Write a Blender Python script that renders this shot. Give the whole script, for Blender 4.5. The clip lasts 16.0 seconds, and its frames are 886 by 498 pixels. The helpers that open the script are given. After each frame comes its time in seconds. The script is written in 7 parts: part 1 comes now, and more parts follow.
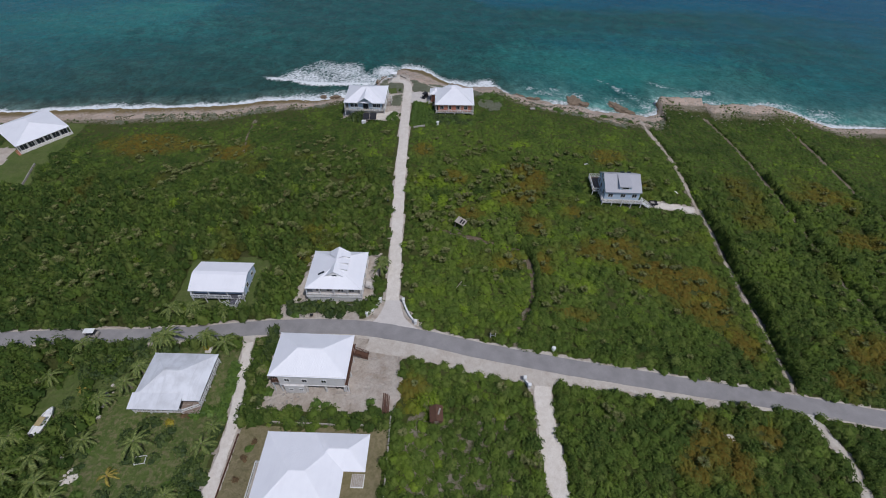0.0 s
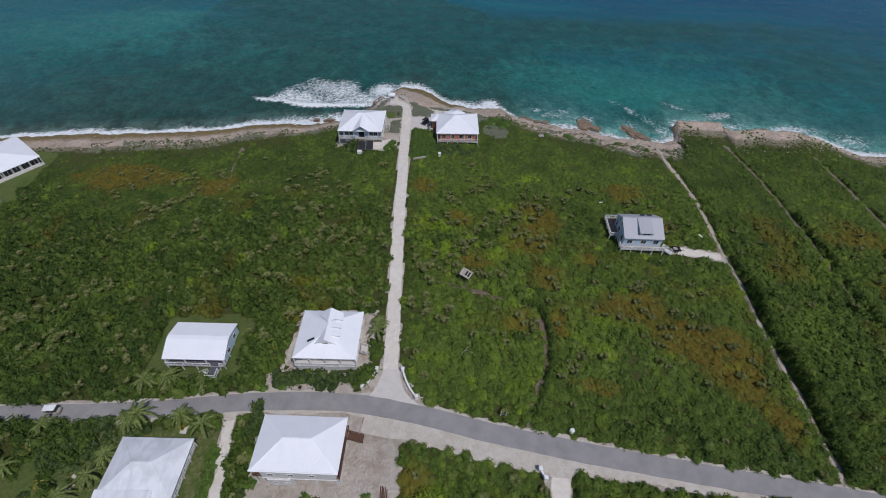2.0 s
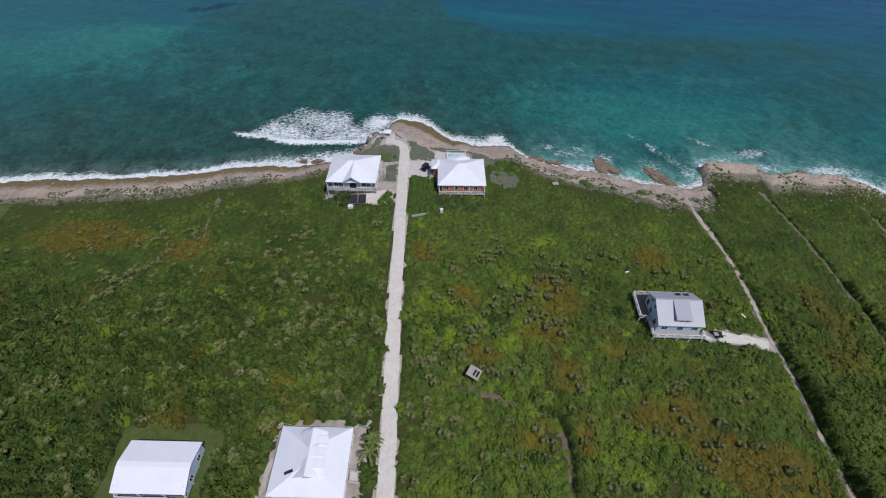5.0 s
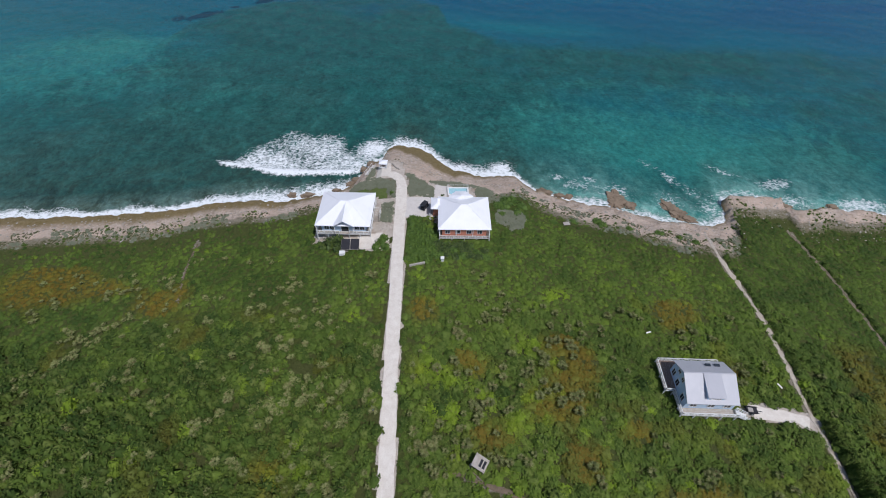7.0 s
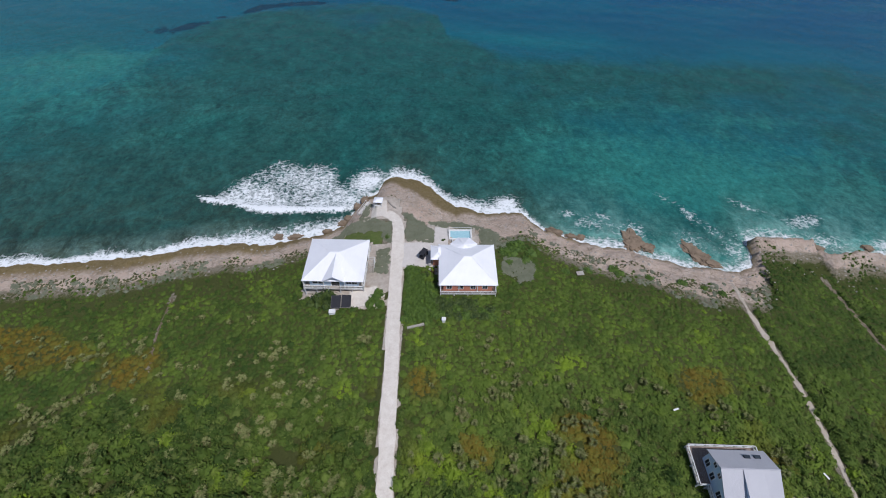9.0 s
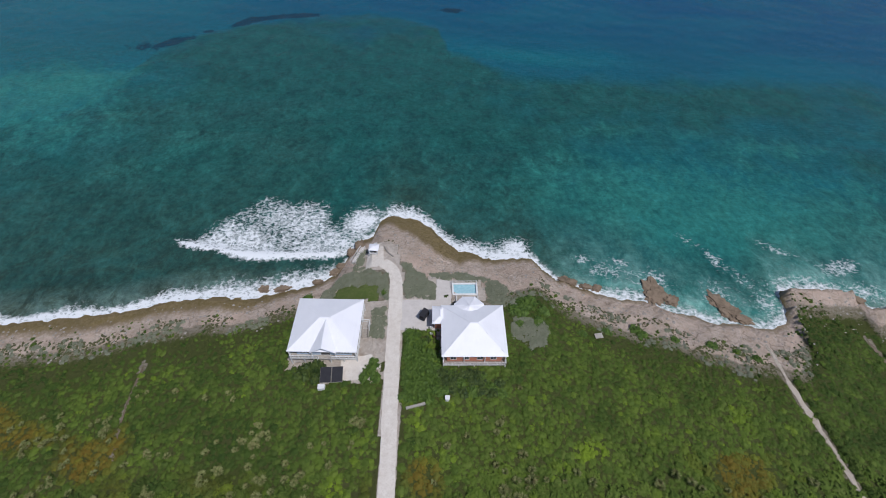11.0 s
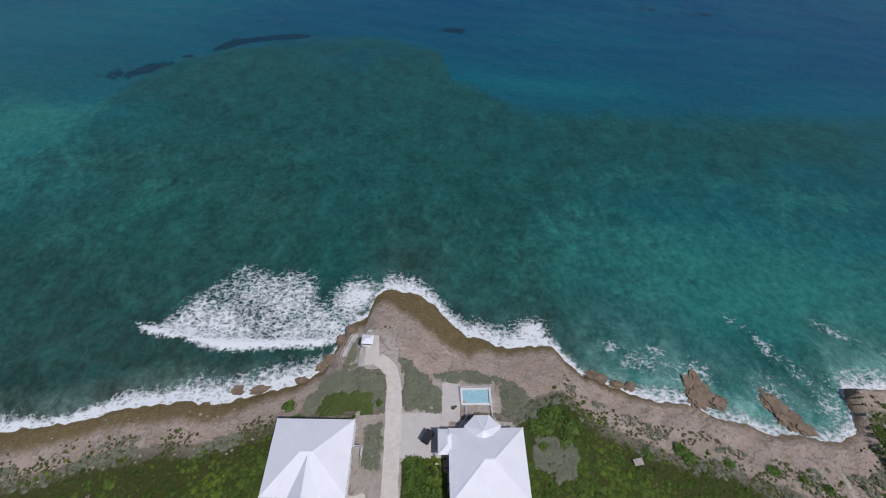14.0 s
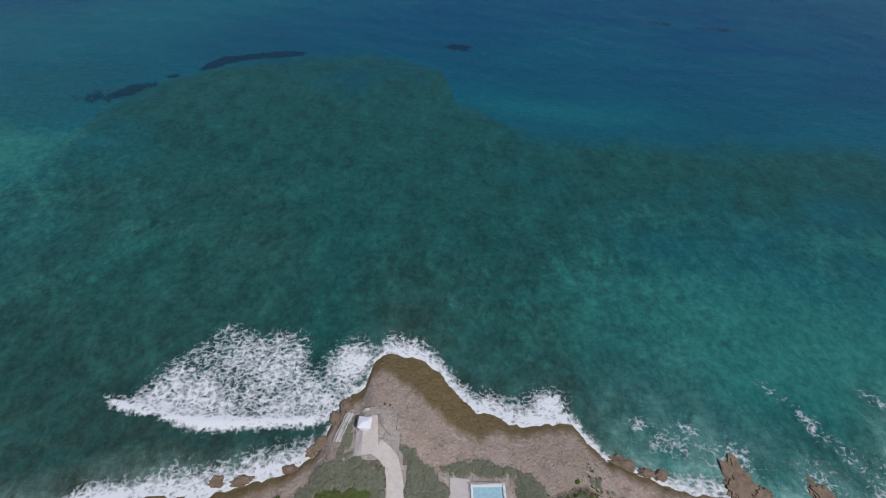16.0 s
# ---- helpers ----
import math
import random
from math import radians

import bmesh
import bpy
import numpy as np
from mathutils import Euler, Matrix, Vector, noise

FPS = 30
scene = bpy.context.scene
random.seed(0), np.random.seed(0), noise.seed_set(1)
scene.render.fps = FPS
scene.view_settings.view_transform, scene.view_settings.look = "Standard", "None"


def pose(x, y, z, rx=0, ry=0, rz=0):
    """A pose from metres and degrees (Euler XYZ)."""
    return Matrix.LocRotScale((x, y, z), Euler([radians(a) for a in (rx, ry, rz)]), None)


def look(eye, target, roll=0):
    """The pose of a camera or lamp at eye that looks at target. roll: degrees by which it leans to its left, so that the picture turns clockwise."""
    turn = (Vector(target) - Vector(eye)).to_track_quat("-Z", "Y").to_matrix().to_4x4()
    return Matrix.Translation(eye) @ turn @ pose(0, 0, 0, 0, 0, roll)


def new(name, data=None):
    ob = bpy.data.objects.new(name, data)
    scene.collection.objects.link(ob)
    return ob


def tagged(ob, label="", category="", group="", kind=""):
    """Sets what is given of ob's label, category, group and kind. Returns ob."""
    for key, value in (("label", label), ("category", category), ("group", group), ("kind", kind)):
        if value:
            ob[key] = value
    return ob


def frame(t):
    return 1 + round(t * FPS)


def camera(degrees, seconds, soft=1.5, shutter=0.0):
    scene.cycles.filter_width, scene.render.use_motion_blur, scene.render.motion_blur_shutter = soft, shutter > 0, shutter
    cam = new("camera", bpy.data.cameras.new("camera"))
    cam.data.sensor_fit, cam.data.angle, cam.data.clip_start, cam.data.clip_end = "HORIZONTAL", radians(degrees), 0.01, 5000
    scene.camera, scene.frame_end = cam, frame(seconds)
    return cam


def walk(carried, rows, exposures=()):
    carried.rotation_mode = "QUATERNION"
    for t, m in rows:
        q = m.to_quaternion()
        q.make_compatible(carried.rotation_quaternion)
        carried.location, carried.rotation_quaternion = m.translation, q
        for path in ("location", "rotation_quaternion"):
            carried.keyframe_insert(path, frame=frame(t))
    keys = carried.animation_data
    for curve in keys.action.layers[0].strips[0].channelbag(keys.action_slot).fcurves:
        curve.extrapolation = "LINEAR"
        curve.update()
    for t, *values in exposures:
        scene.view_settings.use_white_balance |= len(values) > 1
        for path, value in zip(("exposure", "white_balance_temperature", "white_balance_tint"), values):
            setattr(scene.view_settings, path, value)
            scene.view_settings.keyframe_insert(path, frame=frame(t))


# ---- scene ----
cam = camera(88.1, 16.0, soft=1.0)
METRES, EYE, TILT, LEAN, TURN = 144.48, 90.0, 0.0, 0.0, 0.8
ROWS = [
    (0.0, 0.0, 0.0, 0.0, 0.81, -45.81, -0.79),
    (0.5, -0.002, 0.0314, 0.0031, 0.78, -45.97, -0.8),
    (1.0, -0.0044, 0.0626, 0.0065, 0.76, -46.12, -0.81),
    (1.5, -0.0069, 0.0934, 0.0091, 0.74, -46.24, -0.87),
    (2.0, -0.0097, 0.1239, 0.0119, 0.68, -46.39, -0.92),
    (2.5, -0.0117, 0.1551, 0.0149, 0.66, -46.61, -0.93),
    (3.0, -0.0142, 0.1854, 0.0176, 0.62, -46.75, -0.99),
    (3.5, -0.0159, 0.2161, 0.0203, 0.58, -46.93, -0.99),
    (4.0, -0.017, 0.2459, 0.0221, 0.56, -47.04, -0.99),
    (6.5, -0.0227, 0.4008, 0.0332, 0.39, -47.97, -1.0),
    (7.0, -0.0239, 0.4323, 0.0349, 0.36, -48.15, -1.04),
    (7.5, -0.0247, 0.4641, 0.0369, 0.32, -48.34, -1.04),
    (8.0, -0.0256, 0.4949, 0.0377, 0.26, -48.44, -1.03),
    (8.5, -0.0273, 0.5269, 0.0387, 0.19, -48.6, -1.05),
    (9.0, -0.0286, 0.5592, 0.0406, 0.15, -48.84, -1.07),
    (11.5, -0.0368, 0.7165, 0.0429, -0.02, -49.34, -1.14),
    (12.0, -0.039, 0.7478, 0.0432, -0.04, -49.45, -1.18),
    (12.5, -0.0406, 0.7775, 0.0425, -0.06, -49.4, -1.18),
    (13.0, -0.043, 0.8089, 0.0428, -0.1, -49.51, -1.24),
    (13.5, -0.0444, 0.8391, 0.042, -0.1, -49.52, -1.24),
    (14.0, -0.0459, 0.8716, 0.0423, -0.11, -49.72, -1.23),
    (14.5, -0.0479, 0.9028, 0.0422, -0.15, -49.76, -1.27),
    (15.0, -0.0503, 0.9352, 0.0429, -0.15, -49.94, -1.33),
    (15.5, -0.0532, 0.9658, 0.042, -0.11, -49.95, -1.38),
    (16.0, -0.0569, 0.9964, 0.0416, -0.11, -49.98, -1.41),
]
walk(cam, [(t, pose(0, 0, EYE, TILT, LEAN, TURN) @ pose(METRES * x, METRES * y, METRES * z, 90 + pitch, roll, yaw)) for t, x, y, z, yaw, pitch, roll in ROWS],
     exposures=[(0.0, -0.45, 6080, 14), (4.0, -0.36, 6080, 14), (6.5, -0.12, 6080, 14), (8.0, -0.04, 6080, 14), (9.0, -0.12, 6080, 14), (11.5, -0.24, 6130, 14), (13.0, -0.33, 6160, 15), (15.0, -0.4, 6230, 16), (16.0, -0.4, 6230, 16)])

# ---- world and sun ----
SUN_EL, SUN_AZ = radians(61), radians(138)     # azimuth clockwise from +y
world = bpy.data.worlds.new("sky")
scene.world = world
world.use_nodes = True
wn = world.node_tree.nodes
sky = wn.new("ShaderNodeTexSky")
sky.sky_type = "NISHITA"
sky.sun_disc = False
sky.sun_elevation, sky.sun_rotation = SUN_EL, SUN_AZ
world.node_tree.links.new(sky.outputs["Color"], wn["Background"].inputs["Color"])
wn["Background"].inputs["Strength"].default_value = 0.085
sun = new("sun", bpy.data.lights.new("sun", "SUN"))
sun.data.energy, sun.data.angle, sun.data.color = 3.3, radians(0.55), (1.0, 0.97, 0.93)
sun.matrix_world = look((math.sin(SUN_AZ) * math.cos(SUN_EL) * 300, math.cos(SUN_AZ) * math.cos(SUN_EL) * 300, math.sin(SUN_EL) * 300), (0, 0, 0))


# ---- materials ----
class Mat:
    """A small builder of node materials."""
    def __init__(self, name, rough=0.8, spec=0.3, metal=0.0):
        self.m = bpy.data.materials.new(name)
        self.m.use_nodes = True
        self.n, self.l = self.m.node_tree.nodes, self.m.node_tree.links
        self.b = self.n["Principled BSDF"]
        self.b.inputs["Roughness"].default_value = rough
        self.b.inputs["Specular IOR Level"].default_value = spec
        self.b.inputs["Metallic"].default_value = metal
        self.pos = self.n.new("ShaderNodeNewGeometry").outputs["Position"]

    def put(self, socket, v):
        if isinstance(v, (int, float)):
            socket.default_value = v
        elif isinstance(v, tuple):
            socket.default_value = (*v, 1.0) if len(v) == 3 and socket.type == "RGBA" else v
        else:
            self.l.new(v, socket)

    def noise(self, scale, detail=4, rough=0.6, vec=None, distort=0.0):
        t = self.n.new("ShaderNodeTexNoise")
        self.l.new(vec or self.pos, t.inputs["Vector"])
        t.inputs["Scale"].default_value, t.inputs["Detail"].default_value = scale, detail
        t.inputs["Roughness"].default_value, t.inputs["Distortion"].default_value = rough, distort
        return t.outputs["Fac"]

    def voronoi(self, scale, feature="F1", vec=None):
        t = self.n.new("ShaderNodeTexVoronoi")
        t.feature = feature
        self.l.new(vec or self.pos, t.inputs["Vector"])
        t.inputs["Scale"].default_value = scale
        return t.outputs["Distance"]

    def stretch(self, sx, sy, sz, rz=0.0):
        t = self.n.new("ShaderNodeMapping")
        self.l.new(self.pos, t.inputs["Vector"])
        t.inputs["Scale"].default_value = (sx, sy, sz)
        t.inputs["Rotation"].default_value = (0, 0, radians(rz))
        return t.outputs["Vector"]

    def ramp(self, fac, lo, hi, a=0.0, b=1.0):
        t = self.n.new("ShaderNodeMapRange")
        self.put(t.inputs["Value"], fac)
        for k, v in zip(("From Min", "From Max", "To Min", "To Max"), (lo, hi, a, b)):
            t.inputs[k].default_value = v
        return t.outputs["Result"]

    def math(self, op, a, b=0.0):
        t = self.n.new("ShaderNodeMath")
        t.operation = op
        self.put(t.inputs[0], a)
        self.put(t.inputs[1], b)
        return t.outputs[0]

    def mix(self, fac, a, b, blend="MIX"):
        t = self.n.new("ShaderNodeMix")
        t.data_type, t.blend_type = "RGBA", blend
        self.put(t.inputs["Factor"], fac)
        self.put(t.inputs["A"], a)
        self.put(t.inputs["B"], b)
        return [o for o in t.outputs if o.type == "RGBA"][0]

    def attr(self, name):
        t = self.n.new("ShaderNodeAttribute")
        t.attribute_name = name
        return t.outputs["Fac"]

    def island(self):
        return self.n.new("ShaderNodeNewGeometry").outputs["Random Per Island"]

    def color(self, v):
        self.put(self.b.inputs["Base Color"], v)
        return self

    def bump(self, height, strength=0.4, dist=0.05):
        t = self.n.new("ShaderNodeBump")
        self.l.new(height, t.inputs["Height"])
        t.inputs["Strength"].default_value, t.inputs["Distance"].default_value = strength, dist
        self.l.new(t.outputs["Normal"], self.b.inputs["Normal"])
        return self


def worn(name, base, dark, rough=0.7, scale=2.0, spec=0.3, fine=30, bump=0.15, metal=0.0):
    """Paint, wood or stone with stains at a large scale and grain at a fine one."""
    m = Mat(name, rough, spec, metal)
    big = m.ramp(m.noise(scale, 5), 0.42, 0.72)
    small = m.ramp(m.noise(fine, 3), 0.3, 0.7)
    c = m.mix(m.math("MULTIPLY", big, 0.7), base, dark)
    m.color(m.mix(m.math("MULTIPLY", small, 0.25), c, dark))
    return m.bump(m.noise(fine, 3), bump, 0.02).m


# ---- the lie of the land ----
SEA = 3.0
SHORE = [(-400, 131), (-166, 147), (-130, 151.8), (-117.8, 152.9), (-104, 154), (-90.8, 155.6), (-78, 158.8), (-67, 161.4), (-57.6, 162.2), (-50.5, 162.2), (-45.8, 164.2), (-38, 165.9), (-32.3, 170.2),
         (-30.6, 175), (-29.2, 179), (-27.1, 182), (-24.5, 183.2), (-23.6, 189), (-20.2, 191.4), (-13.2, 190.5), (-9.2, 187), (-7.2, 184.4), (-5.3, 182), (-0.8, 178.8), (5.6, 176.4),
         (11.2, 176), (17.6, 176.9), (19.4, 174.5), (23.1, 170.4), (30.1, 166.8), (37.6, 164.3), (44, 163.8), (48, 161.8), (52.3, 159.9), (59.4, 158.2), (66, 157.3), (70.6, 156.6), (77.2, 158.2), (78.5, 162), (79.3, 167), (95.6, 167.2),
         (96.2, 161.8), (106.1, 163.2), (128, 161.5), (138.7, 152.2), (159, 152.3), (400, 148)]
SX, SY = np.array(SHORE).T


def smooth(u):
    u = np.clip(u, 0, 1)
    return u * u * (3 - 2 * u)


def wob(x, y, s, seed=0.0):
    """Cheap smooth waviness, about -1 to 1."""
    return (np.sin(x / s + seed * 3.1 + 1.7 * np.sin(y / s * 0.83 + seed)) + np.sin(y / s * 1.13 + seed * 1.3 + 1.4 * np.sin(x / s * 0.71 + 2.2 * seed))) / 2


TABLE = np.random.default_rng(77).uniform(-1, 1, (256, 256))


def patches(x, y, size, seed=0, octaves=3):
    """Irregular patchiness about -1 to 1, from a table of random values."""
    out, amp = 0.0, 0.62
    for k in range(octaves):
        u, v = np.asarray(x, float) / size * 2 ** k + 37.3 * seed + 11 * k, np.asarray(y, float) / size * 2 ** k + 19.7 * seed + 5 * k
        i, j = np.floor(u).astype(int), np.floor(v).astype(int)
        a, b = smooth(u - i), smooth(v - j)
        t = TABLE
        out = out + amp * ((t[i % 256, j % 256] * (1 - a) + t[(i + 1) % 256, j % 256] * a) * (1 - b) + (t[i % 256, (j + 1) % 256] * (1 - a) + t[(i + 1) % 256, (j + 1) % 256] * a) * b)
        amp *= 0.6
    return out


def shore_y(x):
    x = np.asarray(x, float)
    return np.interp(x, SX, SY) + 0.5 * wob(x, x * 0.3, 2.1) + 0.35 * wob(x, -x, 0.9, 2)


def hill(x, y):
    u, v = np.clip(x, -107, 107) / 56, (np.clip(y, 17, 168) - 100) / 56
    ridge = 2.3 * np.exp(-((x + 8) / 31) ** 2) * smooth((y - 82) / 45)
    low = 1.9 + 2.1 * smooth((y - 92) / 32)
    return np.maximum(ridge + 7.71 + 1.29 * u + 1.85 * v - 1.58 * u * u - 0.83 * u * v - 2.11 * v * v, low)


def ground_z(x, y):
    x, y = np.asarray(x, float), np.asarray(y, float)
    d = shore_y(x) - y
    top = hill(x, y)
    cliff = smooth((x - 77.6) / 1.6) * smooth((135 - x) / 20)
    reach = 20 + 10 * np.exp(-((x + 12) / 22) ** 2) - 12 * cliff
    up = SEA - 0.1 + (top - SEA) * (1 - (1 - np.clip(d / reach, 0, 1)) ** 1.8)
    up = up + cliff * 3.1 * smooth(d / 0.8) * (1 - np.clip(d / reach, 0, 1))
    up = up + 0.45 * smooth(d / 1.6) * (1 - np.clip(d / reach, 0, 1))
    ledge = smooth((x - 18) / 8) * smooth((76 - x) / 6) * smooth((d - 0.5) / 1.2) * np.exp(-np.maximum(d - 1, 0) / 7)
    up = up + 0.9 * ledge * smooth(patches(x, y, 4.5, 14) * 2.5 + 0.4)
    rough = np.exp(-np.maximum(d, 0) / 9) * smooth(d / 1.5)
    up = up + rough * (0.2 * wob(x, y, 0.8, 1) + 0.4 * smooth((d - 2) / 4) * patches(x, y, 3.2, 4))
    return np.where(d > 0, up, SEA - 0.1 + np.maximum(d * 0.3, -6))


def gz(x, y):
    return float(ground_z(x, y))


# centre lines of the ways: points, width
ROAD = [(-190, 49), (-99.9, 53.7), (-83, 55.0), (-67, 55.8), (-50, 57.6), (-40.8, 58.3), (-28.9, 58.6), (-18.6, 58.2), (-5.8, 56.0), (8.8, 52.6), (22.9, 50.0), (36.5, 48.0), (53.0, 45.7), (69.4, 43.8), (87.3, 41.3), (190, 30)]
DRIVE = [(-12.3, 60), (-12.4, 66), (-12.8, 74), (-13.3, 85), (-14.0, 98), (-14.5, 111), (-15.0, 127), (-15.5, 136), (-15.9, 145), (-16.4, 160), (-16.7, 165.2), (-17.4, 168.2), (-19.6, 169.9), (-22, 170.2)]
LANE_W = [(-43.8, 58), (-42.8, 50), (-41.2, 41), (-40.5, 36.6), (-40.7, 23.4), (-42, 8)]
LANE_E = [(21.0, 50), (20.0, 45), (20.1, 36.4), (20.8, 30), (21.5, 25.3), (25, 8)]
TRACK = [(70.9, 44), (71.6, 49), (71.2, 53), (70.8, 57.5), (71, 62), (70.4, 68.5), (69.8, 73.5), (69.8, 79), (70.1, 87.5), (70.0, 96), (69.2, 100), (69.5, 105), (70, 110), (69.9, 116), (69.8, 122), (69.3, 129), (68.3, 134), (67.6, 139), (67.6, 146), (67.9, 153)]
SPUR = [(69.5, 97.5), (66, 99.3), (62.7, 100), (56, 100.3)]
LANE_SE = [(71.6, 42), (73.9, 38), (75.5, 34.3), (75.8, 28.5), (78, 10)]
GULLY = [(-2.7, 88), (3.3, 85.7), (8.4, 84.2), (14.1, 82), (19.8, 81.6), (19.8, 77.6), (21.2, 74.4), (20.3, 70), (19.6, 64.6), (17.7, 60.8), (16.2, 57.9), (15.6, 54.5)]
TRACK_B = [(93, 154), (94.2, 144), (95.4, 137), (96, 126), (96.4, 116), (97.1, 105), (96.8, 90), (97.4, 77.5), (99, 68.3), (100, 60)]
TRACK_C = [(120.5, 150), (122, 134), (122.4, 118), (122.6, 107), (123.6, 100), (124, 82)]
FOOTPATH = [(-69.2, 144), (-69, 138), (-68.6, 131), (-66.4, 124)]
WAYS = [(GULLY, 0.75), (TRACK_B, 0.6), (TRACK_C, 0.5), (FOOTPATH, 0.3), (TRACK, 1.3), (ROAD, 4.3), (DRIVE, 3.0), (LANE_W, 2.7), (LANE_E, 4.0), (SPUR, 3.0), (LANE_SE, 2.4), ([(-8, 53.2), (8.4, 49.6), (18, 47.6)], 3.6), ([(21, 47.3), (38, 45.2), (54, 43.2)], 1.8)]
FAINT = 5      # the first of them are no more than gaps in the bush


def from_line(pts, x, y):
    """Distance of places to a line of points."""
    best = np.full(np.shape(x), 1e9)
    for (ax, ay), (bx, by) in zip(pts, pts[1:]):
        dx, dy = bx - ax, by - ay
        s = np.clip(((x - ax) * dx + (y - ay) * dy) / (dx * dx + dy * dy), 0, 1)
        best = np.minimum(best, np.hypot(x - ax - s * dx, y - ay - s * dy))
    return best


# open places: x0, x1, y0, y1, ground (1 sand, 2 lawn, 3 thin scrub)
OPEN = [(-39, 9, 157, 178, 5), (-37, -8.8, 39.5, 57, 1), (-40.4, -10.5, 5, 36.5, 2), (-68, -42.6, 16, 53.5, 2), (-81, -68, 12, 47, 4), (-79, -74.6, 32, 39.2, 2), (-34.8, -16.8, 65, 79.4, 1), (-65.5, -44.4, 63.2, 78.5, 2), (-38.5, -19.5, 60.2, 64.6, 1), (-7, 15, 15, 39, 3),
        (-38, -21.6, 141.4, 156, 1), (-30, -17.5, 138.5, 144, 1), (-23.6, -16, 144, 158.2, 1), (-31.6, -20.2, 158.2, 163.3, 2), (-39, -34.4, 157.8, 161.6, 2), (-6.5, 7.4, 142.6, 157, 1), (-14.5, -6, 150, 159.5, 1), (-9, 4, 158.5, 166, 1),
        (41, 54, 98.5, 109, 3), (-148, -127, 106, 140, 2), (-158, -141, 112, 124, 1), (-27, -17, 167, 178, 1)]


def opened(x, y):
    """What each place is: 0 bush, or the number of its open ground."""
    x, y = np.asarray(x, float), np.asarray(y, float)
    wx, wy = x + 0.6 * wob(x, y, 1.6, 3), y + 0.6 * wob(x, y, 1.4, 7)
    out = np.zeros(x.shape, int)
    for x0, x1, y0, y1, k in OPEN:
        out[(wx > x0) & (wx < x1) & (wy > y0) & (wy < y1)] = k
    apron = (y > 56) & (y < 67) & (np.abs(x + 12.3) < 2.2 + 5.2 * smooth((66.5 - y) / 9))
    out[apron] = 1
    for k, (pts, w) in enumerate(WAYS):
        out[from_line(pts, x, y) < w / 2 + 0.25 + 0.25 * wob(x, y, 1.1, 5)] = 5 if k < FAINT else 1
    return out


def grid_mesh(name, xs, ys, zf, attrs):
    """One sheet over the lines xs and ys; attrs: name to function of x and y."""
    X, Y = np.meshgrid(xs, ys)
    Z = zf(X, Y)
    nx, ny = len(xs), len(ys)
    me = bpy.data.meshes.new(name)
    me.vertices.add(nx * ny)
    me.vertices.foreach_set("co", np.stack([X, Y, Z], -1).astype(np.float32).ravel())
    i = (np.arange(ny - 1)[:, None] * nx + np.arange(nx - 1)).ravel()
    quads = np.stack([i, i + 1, i + nx + 1, i + nx], -1).astype(np.int32)
    me.loops.add(quads.size)
    me.loops.foreach_set("vertex_index", quads.ravel())
    me.polygons.add(len(quads))
    me.polygons.foreach_set("loop_start", np.arange(0, quads.size, 4, dtype=np.int32))
    me.polygons.foreach_set("use_smooth", np.ones(len(quads), bool))
    me.update()
    for key, f in attrs.items():
        a = me.attributes.new(key, "FLOAT", "POINT")
        a.data.foreach_set("value", np.asarray(f(X, Y), np.float32).ravel())
    me.validate()
    return me


def far(lo, hi, step, out, n=14):
    """Lines at an even step from lo to hi, then wider and wider to the distance."""
    g = np.geomspace(step * 2, out, n)
    return np.concatenate([lo - g[::-1], np.arange(lo, hi, step), hi + g])


